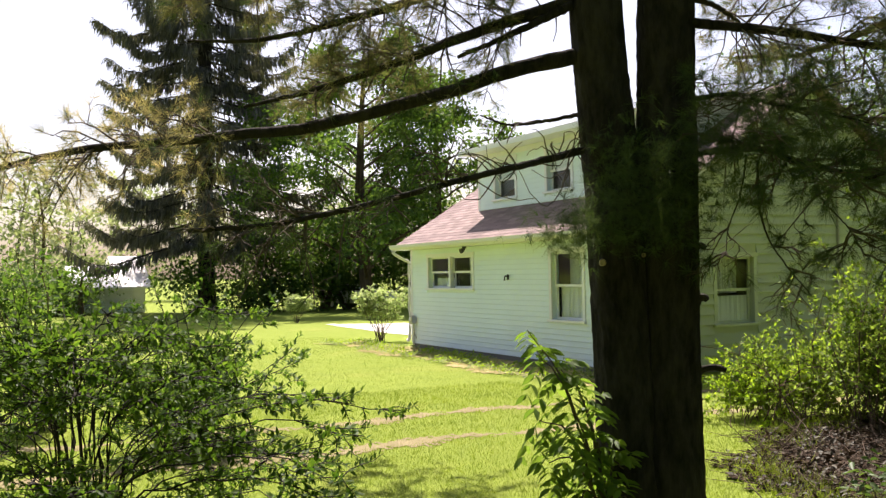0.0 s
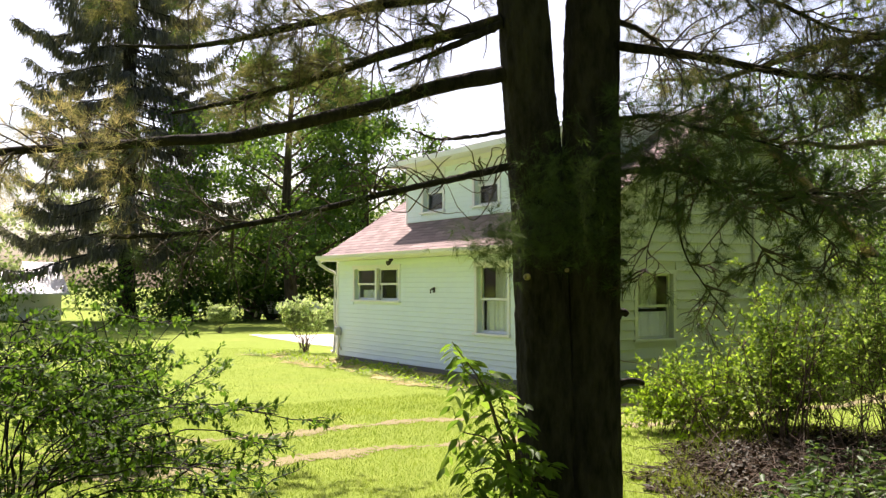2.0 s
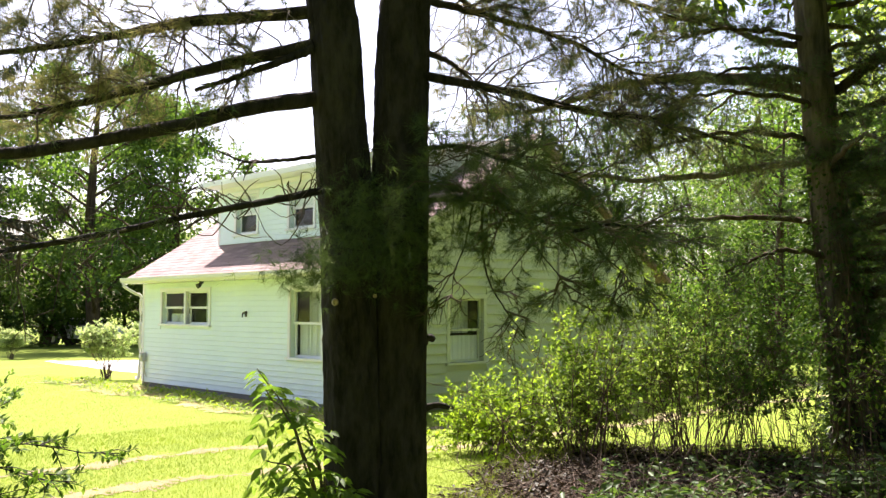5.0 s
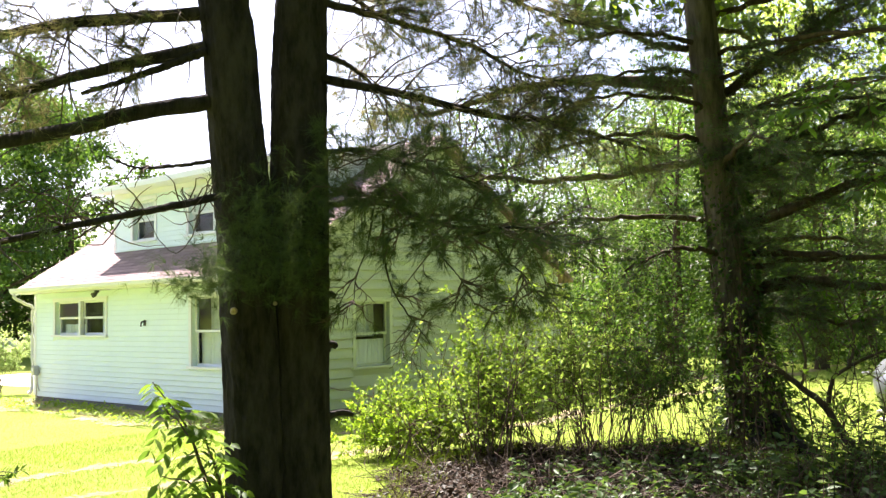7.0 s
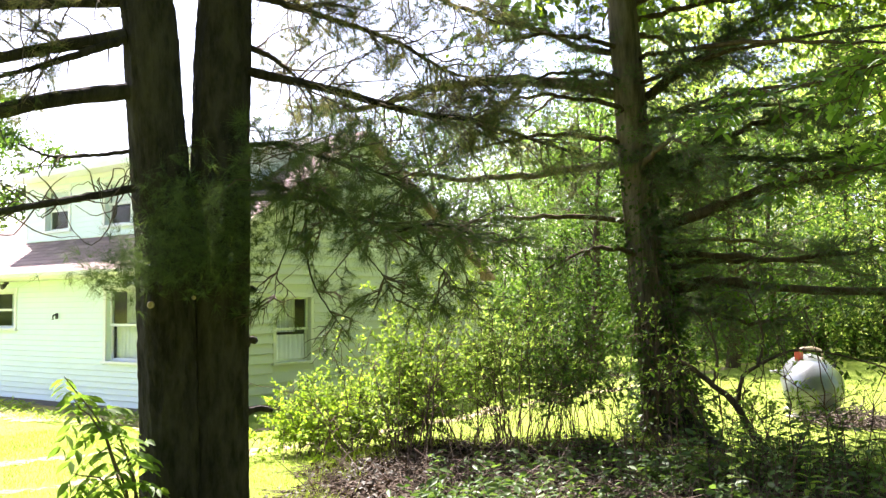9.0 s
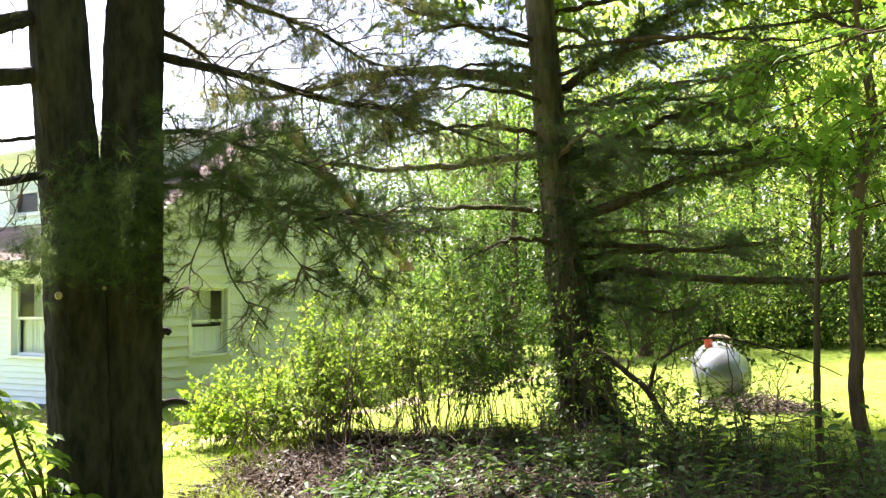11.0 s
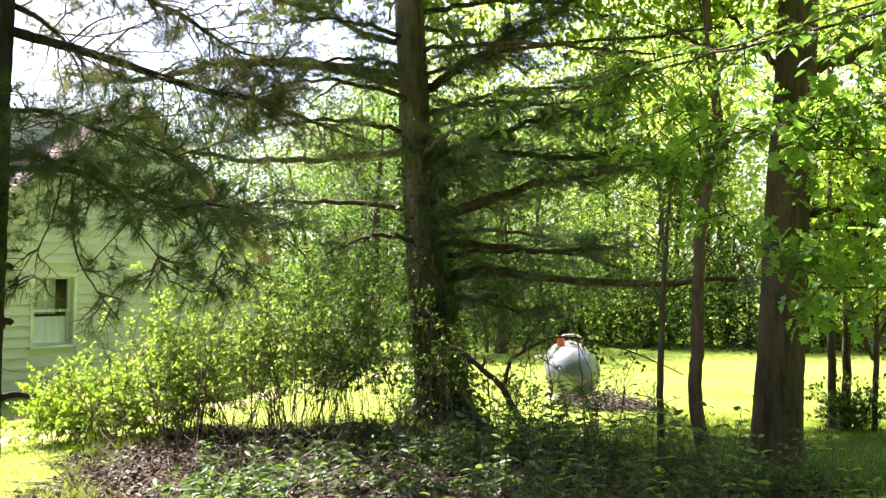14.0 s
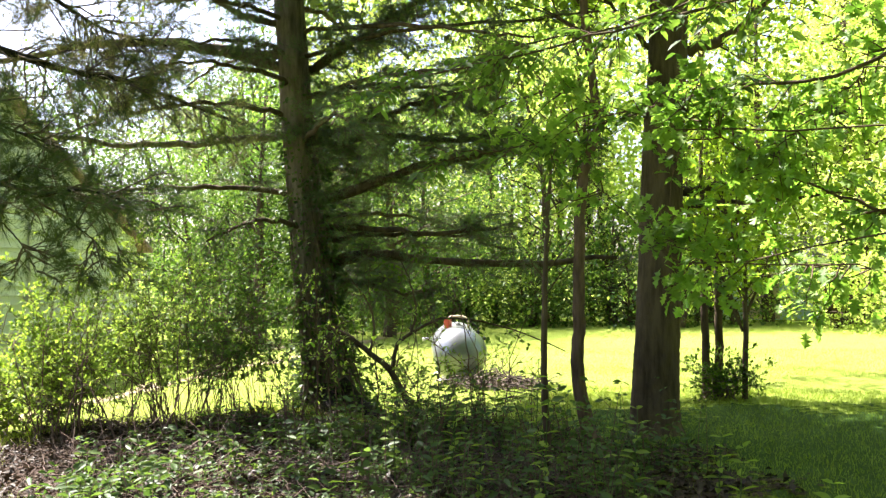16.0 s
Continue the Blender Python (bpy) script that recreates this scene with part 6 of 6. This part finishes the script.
# straw and low plants on the bed
for n_bed, lo, hi, tall, mat_, name_, lab_ in ((2400, -1.6, -0.15, 0.05, M_HAZELEAF, "straw", "pale dry straw along the house wall"), (1900, -1.6, -0.3, 0.10, M_LIGHTLEAF, "bed_plants", "low green plants along the house wall")):
    p = scatter(n_bed, -2.8, 9.2, lo, hi, lambda x, y: np.sin(x * 3.1 + 1) + np.sin(x * 1.3 + y * 5) > -0.6)
    p[:, 2] += 0.02 + sr.uniform(0, tall, len(p))
    v, f = leaf_arrays(p, sr.normal(0, 1, (len(p), 3)) * [1, 1, 0.3] + [0, 0, 0.3], sr.uniform(0.06, 0.13, len(p)), 0.3, 0.4, sr, 0.4)
    tagged(Pile().add(v, f).thing(name_, mat_), lab_, "plants", kind="stuff")

# brush pile beside the tank
pile_ = Pile()
for _ in range(190):
    c = np.array([18.75, 4.75, 0.05]) + sr.normal(0, 1, 3) * [0.32, 0.22, 0.07]
    d = unit(sr.normal(0, 1, 3) * [1, 1, 0.35])
    pts = np.array([c + d * 0.14 * k + sr.normal(0, 0.02, 3) for k in range(5)])
    pts[:, 2] = np.abs(pts[:, 2]) + 0.02
    v, f = tube_arrays(pts, np.linspace(0.012, 0.004, 5), 4)
    pile_.add(v, f)
tagged(pile_.thing("brush_pile", M_TWIG), "low pile of dry brush beside the tank", "brush", kind="stuff")


# ---- the tank ----
tank = tagged(empty("propane_tank", (17.95, 5.4, 0)), "weathered white propane tank, paint darkened for shade, with a red valve hood on the lawn", "tank")
ax = Vector((-0.30, 0.954, 0)).normalized()
bm = bmesh.new()
prof = []
for k in range(11):
    a = math.pi / 2 * k / 10
    prof.append((-0.95 - 0.40 * math.cos(a), 0.475 * math.sin(a) + 0.001))
prof += [(-x, r) for x, r in prof[::-1]]
rings = []
up, side = Vector((0, 0, 1)), ax.cross(Vector((0, 0, 1)))
for x, r in prof:
    rings.append([bm.verts.new(ax * (x + 0.9) + Vector((0, 0, 0.50)) + (side * math.cos(t) + up * math.sin(t)) * r) for t in [i * math.pi / 16 for i in range(32)]])
for a, b in zip(rings, rings[1:]):
    for i in range(32):
        bm.faces.new([a[i], a[(i + 1) % 32], b[(i + 1) % 32], b[i]])
bmesh.ops.recalc_face_normals(bm, faces=bm.faces)
for fc in bm.faces:
    fc.smooth = True
part("shell", bm, M_TANK, tank)
for x in (-0.62, 0.62):
    c = ax * (x + 0.9)
    part("leg", bm_box(c + Vector((-0.32, -0.06, 0.0)), c + Vector((0.32, 0.06, 0.16)), 0.01), M_STEEL, tank)
    part("pad", bm_box(c + Vector((-0.42, -0.16, -0.06)), c + Vector((0.42, 0.16, 0.03)), 0.01), M_CONCRETE, tank, "concrete block pad")
hc = ax * 0.5 + Vector((0, 0, 0.93))
part("hood", bm_box(hc + side * -0.19 + Vector((-0.05, -0.10, 0.0)), hc + side * -0.19 + Vector((0.05, 0.10, 0.19)), 0.02), M_RUST, tank, "faded red valve hood")
part("lid", bm_tube(smooth_path([hc + side * -0.20 + Vector((0, 0, 0.10)), hc + side * -0.15 + Vector((0, 0, 0.20)), hc + side * 0.05 + Vector((0, 0, 0.21)), hc + side * 0.17 + Vector((0, 0, 0.15)), hc + side * 0.18 + Vector((0, 0, 0.0))], 14), 0.022, 8), M_TAN, tank, "weathered tan lid rim")
part("valve", bm_tube([hc + Vector((0, 0, -0.02)), hc + Vector((0, 0, 0.08)), hc + Vector((0, 0, 0.11))], [0.05, 0.045, 0.02], 12), M_STEEL, tank)
for s_ in (0.30, 0.40):
    a_ = ax * 0.02 + side * s_ + Vector((0, 0, 0.50 + math.sqrt(0.475 ** 2 - s_ ** 2) - 0.02))
    part("lifting_lug", bm_tube([a_, a_ + side * 0.05 + Vector((0, 0, 0.05))], 0.035, 12), M_BLACK, tank)
part("pipe", bm_tube(smooth_path([ax * 0.1 + side * -0.40 + Vector((0, 0, 0.76)), ax * 0.05 + side * -0.52 + Vector((0, 0, 0.78)), ax * 0.02 + side * -0.66 + Vector((0, 0, 0.77))], 8), 0.026, 10), M_STEEL, tank)

# ---- shed beyond the lawn ----
shed = tagged(empty("shed", (24.4, 26.0, 0)), "pale blue-green board shed with a tan door", "shed")
for i in range(14):
    part("board", bm_box((-1.7 + i * 0.25, -0.02, 0.0), (-1.7 + i * 0.25 + 0.242, 0.02, 2.3), 0.004), M_SHED, shed)
part("wall", bm_box((-1.7, 0.021, 0), (1.8, 2.4, 2.3)), M_SHED, shed)
part("door", bm_box((-0.75, -0.06, 0.05), (0.35, -0.022, 1.9), 0.01), M_TAN, shed, "tan plank door")
bm = bmesh.new()
ends2 = [[bm.verts.new((x, y, z)) for y, z in ((-0.35, 2.2), (1.2, 3.1), (2.8, 2.2), (2.8, 2.12), (1.2, 3.0), (-0.35, 2.12))] for x in (-1.95, 2.05)]
bm.faces.new(ends2[0])
bm.faces.new(ends2[1][::-1])
for i in range(6):
    bm.faces.new([ends2[0][i], ends2[1][i], ends2[1][(i + 1) % 6], ends2[0][(i + 1) % 6]])
bmesh.ops.recalc_face_normals(bm, faces=bm.faces)
part("roof", bm, M_FOUND, shed)

# ---- far trees ----
br = np.random.default_rng(61)
broadleaf("maple_tree", "broad maple with dark green summer leaves", (-23.8, 8.8, 0), 15.5, 6.8, 0.32, M_MAPLE, M_OAKBARK, 30000, 0.25, br, 0.14, 30, clump=0.40)
broadleaf("maple_tree", "second maple with dark green leaves behind the house", (-25.0, 13.5, 0), 14.5, 5.6, 0.26, M_MAPLE, M_OAKBARK, 14000, 0.27, br, 0.18, 18, clump=0.38)

spruce = tagged(empty("spruce_tree", (-31.0, 1.9, 0)), "tall dark spruce with drooping tattered boughs", "tree")
trunk_part("trunk", [(0, 0, -0.1), (0.05, 0, 7), (0.1, 0.05, 20), (0.1, 0.1, 36)], [0.5, 0.42, 0.32, 0.05], M_PINEBARK, spruce, 14, 40, 0.06)
s_at, s_way, s_len = [], [], []
for k in range(215):
    z = 4.3 + 28.3 * (k // 5 + br.uniform(-0.6, 0.6)) / 43
    ang = k * 1.2566 + (k // 5) * 0.55 + br.normal(0, 0.16)
    ln = (8.8 * (1 - z / 60) + 0.1) * br.uniform(0.55, 1.05)
    w = np.array([math.cos(ang), math.sin(ang), 0])
    across = np.array([-w[1], w[0], 0])
    b0 = np.array([0.05 + z * 0.002, z * 0.003, z])
    path = smooth_path([b0, b0 + w * ln * 0.4 + [0, 0, -0.12 * ln], b0 + w * ln * 0.75 + [0, 0, -0.20 * ln], b0 + w * ln + [0, 0, -0.07 * ln]], 12, 0.02, br)
    v, f = limb_mesh(path, 0.06, 0.015, 5)
    Pile().add(v, f).thing("limb", M_PINEBARK, spruce, True)
    # side sprays along the bough, and strands that hang from it
    for u in br.uniform(0.18, 1.0, int(20 + ln * 17)):
        q = path[min(int(u * 11), 10)] + (path[min(int(u * 11), 10) + 1] - path[min(int(u * 11), 10)]) * (u * 11 % 1)
        out = br.normal(0, 0.45 * (1.15 - u * 0.8))
        s_at.append(q + across * out * 0.5 + br.normal(0, 0.04, 3))
        s_way.append(w * 0.7 + across * np.sign(out) * 0.8 + np.array([0, 0, -0.3]) + br.normal(0, 0.15, 3))
        s_len.append(br.uniform(0.35, 0.75))
        for _ in range(3):
            s_at.append(q + across * (out + br.normal(0, 0.12)) + w * br.normal(0, 0.12))
            s_way.append(np.array([0, 0, -1.0]) + w * 0.25 + br.normal(0, 0.16, 3))
            s_len.append(br.uniform(0.25, 0.95) * (0.6 + 0.5 * math.sin(u * 3)))
v, f = leaf_arrays(np.array(s_at), np.array(s_way), np.array(s_len) * 0.9, 0.13, 0.5, br)
tagged(Pile().add(v, f).thing("needles", M_SPRUCE, spruce), kind="stuff")


def woods(name, label, spots, mat, leaf_size, per, bark_mat, seed, hmin=9, hmax=15, low=0.5, spread=2.4):
    """A belt of far trees: stems of their own, leaves in clumps with gaps between."""
    r = np.random.default_rng(seed)
    stems, crown = Pile(), Pile()
    for x, y in spots:
        h = r.uniform(hmin, hmax)
        path = smooth_path([(x, y, -0.1), (x + r.normal(0, 0.3), y + r.normal(0, 0.3), h * 0.5), (x + r.normal(0, 0.6), y + r.normal(0, 0.6), h)], 10)
        v, f = limb_mesh(path, r.uniform(0.10, 0.24), 0.03, 7)
        stems.add(v, f)
        k = int(h * 3.0)
        clumps = np.column_stack([r.normal(x, spread * 0.55, k), r.normal(y, spread * 0.55, k), low + (h * 1.05 - low) * r.beta(1.1, 1.1, k)])
        for c in clumps:
            base = np.array([path[5][0], path[5][1], max(c[2] - 1.0, 0.5)])
            v, f = tube_arrays(smooth_path([base, (base + c) / 2 + [0, 0, 0.2], c], 5), np.linspace(0.04, 0.01, 5), 3)
            stems.add(v, f)
        m_ = per
        pos = clumps[r.integers(0, k, m_)] + r.normal(0, 1, (m_, 3)) * np.array([0.75, 0.75, 0.42])
        pos[:, 2] = np.maximum(pos[:, 2], 0.1)
        v, f = leaf_arrays(pos, r.normal(0, 1, (m_, 3)) + [0, 0, -0.4], leaf_size * r.uniform(0.6, 1.25, m_), 0.7, 0.25, r, 0.75)
        crown.add(v, f)
    ob = tagged(crown.thing(name, mat), label, "woods", kind="stuff")
    tagged(stems.thing("stems", bark_mat, ob), kind="stuff")
    return ob


def belt(x0, y0, x1, y1, n, wob, seed):
    r = np.random.default_rng(seed)
    return [(x0 + (x1 - x0) * u + r.normal(0, wob), y0 + (y1 - y0) * u + r.normal(0, wob)) for u in np.linspace(0, 1, n)]


woods("woodland_edge", "sunlit fresh green woodland edge beyond the lawn", belt(14, 25, 44, 22, 20, 1.6, 1), M_WOODS, 0.14, 4200, M_OAKBARK, 71)
woods("woodland", "dense woodland behind the lawn edge", belt(6, 34, 56, 26, 26, 2.0, 2), M_WOODS, 0.31, 3200, M_OAKBARK, 72, 14, 19)
woods("deep_woods", "treetops deep in the woodland, paled by painted haze", belt(-8, 44, 62, 40, 22, 2.5, 12), M_HAZELEAF, 0.40, 1600, M_OAKBARK, 79, 11, 16)
woods("garden_trees", "mid-green trees behind the far end of the house", [(4.5, 14.0), (6.5, 15.5), (8.6, 16.0), (10.5, 17.5), (12.2, 18.6), (3.0, 12.5), (11.4, 15.2), (13.4, 19.5), (9.6, 14.2), (12.8, 16.6)], M_MAPLE, 0.125, 5000, M_OAKBARK, 80, 6.0, 8.5, 0.3, 2.3)
woods("shade_trees", "darker green trees between the house and the woodland", belt(2, 25, 14, 23, 9, 1.2, 21), M_MAPLE, 0.16, 4600, M_OAKBARK, 83, 8, 12)
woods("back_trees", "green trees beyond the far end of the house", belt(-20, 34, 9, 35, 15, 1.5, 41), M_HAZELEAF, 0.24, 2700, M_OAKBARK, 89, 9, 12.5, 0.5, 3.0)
woods("thicket", "shaded thicket along the far edge of the lawn", belt(0, 23.5, 23, 22.4, 21, 0.6, 3), M_MAPLE, 0.15, 1500, M_OAKBARK, 73, 2.0, 4.2, 0.1, 1.4)
woods("lawn_edge_shrubs", "bright young growth at the far lawn edge", belt(26.5, 21, 33, 4, 12, 0.9, 31), M_WOODS, 0.14, 1500, M_OAKBARK, 85, 2.2, 4.5, 0.1, 1.5)
woods("side_woods", "bright leafy trees beside the lawn", belt(29, 20, 37, 2, 13, 1.4, 4), M_WOODS, 0.165, 4800, M_OAKBARK, 74, 12, 17)
woods("far_hedge", "dark hedge and shrubs across the driveway", belt(-29, 2.5, -24, 22, 22, 0.9, 5), M_MAPLE, 0.24, 1500, M_OAKBARK, 75, 2.4, 4.2, 0.1, 1.9)
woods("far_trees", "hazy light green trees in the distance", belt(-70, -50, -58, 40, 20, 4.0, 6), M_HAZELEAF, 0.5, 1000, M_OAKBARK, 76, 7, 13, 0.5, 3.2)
# unseen belts behind the viewpoint, added to darken the near trunks
woods("rear_sky_blocker", "added unseen woods behind the viewpoint, blocking sky light", belt(4, -26, 40, -20, 16, 1.6, 7) + belt(38, -18, 37, 0, 7, 1.4, 8), M_WOODS_DARK, 1.0, 500, M_OAKBARK, 77, 13, 18)
woods("rear_tree_blocker", "added unseen trees close behind the viewpoint, blocking sky light", belt(24, -25, 42, -13, 9, 0.8, 33), M_WOODS_DARK, 0.7, 1300, M_OAKBARK, 87, 14, 18, 2.0, 2.4)
woods("low_hedge", "low sunlit hedge at the far side of the lawn", belt(-33, -26, -31, -4, 14, 0.9, 9), M_MAPLE, 0.2, 1100, M_OAKBARK, 78, 1.6, 2.6, 0.1, 1.3)


# ---- garage and parked car across the lawn ----
def car(at, turn, paint, label):
    thing = tagged(empty("car", at), label, "car")
    thing.rotation_euler = (0, 0, turn)
    bm = bmesh.new()
    prof = [(-2.2, 0.35), (-2.25, 0.75), (-2.1, 0.95), (-1.55, 1.0), (-1.0, 1.42), (0.55, 1.44), (1.2, 1.02), (2.05, 0.88), (2.25, 0.65), (2.2, 0.35)]
    rows = [[bm.verts.new((x, s * (0.85 if z < 1.1 else 0.66), z)) for x, z in prof] for s in (-1, 1)]
    bm.faces.new(rows[0])
    bm.faces.new(rows[1][::-1])
    for i in range(len(prof)):
        j = (i + 1) % len(prof)
        bm.faces.new([rows[0][i], rows[1][i], rows[1][j], rows[0][j]])
    bmesh.ops.recalc_face_normals(bm, faces=bm.faces)
    bmesh.ops.bevel(bm, geom=list(bm.edges), offset=0.06, segments=2, affect='EDGES', profile=0.6)
    part("body", bm, paint, thing)
    for s in (-1, 1):
        bm = bmesh.new()
        vs = [bm.verts.new((x, s * y, z)) for x, y, z in ((-1.35, 0.84, 1.06), (0.95, 0.84, 1.06), (0.5, 0.70, 1.36), (-0.95, 0.70, 1.36))]
        vs += [bm.verts.new((v.co.x, v.co.y + 0.03 * s, v.co.z)) for v in vs[:4]]
        for q in ((0, 1, 2, 3), (4, 7, 6, 5), (0, 4, 5, 1), (1, 5, 6, 2), (2, 6, 7, 3), (3, 7, 4, 0)):
            bm.faces.new([vs[i] for i in q])
        bmesh.ops.recalc_face_normals(bm, faces=bm.faces)
        part("side_window", bm, M_BLACK, thing, "dark side window")
        for x in (-1.35, 1.35):
            w = part("wheel", bm_tube([(x, s * 0.68, 0.33), (x, s * 0.89, 0.33)], 0.33, 18), M_BLACK, thing)
            part("rim", bm_tube([(x, s * 0.885, 0.33), (x, s * 0.90, 0.33)], 0.19, 14), M_STEEL, w)
    return thing


# invented garage, standing in for an unidentified bright white patch
garage = tagged(empty("garage", (-33.6, -3.0, 0)), "white building standing in for a bright patch across the lawn", "garage")
part("wall", bm_box((-3.6, -1.9, 0), (0.0, 2.0, 1.9), 0.02), M_CAR, garage)
part("door", bm_box((0.002, -1.3, 0.05), (0.05, 1.3, 1.75), 0.01), M_TRIM, garage, "white panelled garage door")
bm = bmesh.new()
for y0, y1, top_z in ((-2.1, 0.3, 2.75), (0.302, 2.2, 3.3)):
    prof = [(1.3, 1.5), (-2.6, top_z), (-4.0, top_z - 0.5), (-4.0, top_z - 0.58), (-2.6, top_z - 0.08), (1.3, 1.42)]
    ends3 = [[bm.verts.new((x, y, z)) for x, z in prof] for y in (y0, y1)]
    bm.faces.new(ends3[0])
    bm.faces.new(ends3[1][::-1])
    for i in range(6):
        bm.faces.new([ends3[0][i], ends3[1][i], ends3[1][(i + 1) % 6], ends3[0][(i + 1) % 6]])
bmesh.ops.recalc_face_normals(bm, faces=bm.faces)
part("roof", bm, M_CAR, garage, "white painted metal roof")
car((-27.0, 9.6, 0), 0.4, M_CAR, "pale car parked in the shade of the maples")


# ---- roof shingles, last ----
SLOPE = math.atan(PITCH)
shingle_kinds = [shingle_mesh(w, s) for s, w in enumerate((0.295, 0.30, 0.31))]
rest = Pile()
row_count = int((RIDGE_Y + EAVE) / math.cos(SLOPE) / 0.145)
r90 = random.Random(5)
singles = 0
for row in range(row_count):
    y = -EAVE + row * 0.145 * math.cos(SLOPE)
    z = roof_z(y) - 0.018
    x = RX0 + (row % 2) * 0.15
    while x < RX1 - 0.1:
        cx = x + 0.15
        behind_dormer = DX0 < cx < DX1 and y > DY + 0.05
        if not behind_dormer:
            k = r90.randrange(3)
            mat4 = pose(cx, y, z, math.degrees(SLOPE), 0, r90.uniform(-0.6, 0.6))
            if cx < 4.2 and y < 2.2 and singles < 300:
                tab = new("shingle", shingle_kinds[k])
                tab.parent = roof
                tab.matrix_basis = mat4
                singles += 1
            else:
                me = shingle_kinds[k]
                vv = [tuple(mat4 @ v.co) for v in me.vertices]
                rest.add(vv, [tuple(p.vertices) for p in me.polygons])
        x += 0.303
tagged(rest.thing("shingles", M_TAB, roof, sharp=True), kind="stuff")
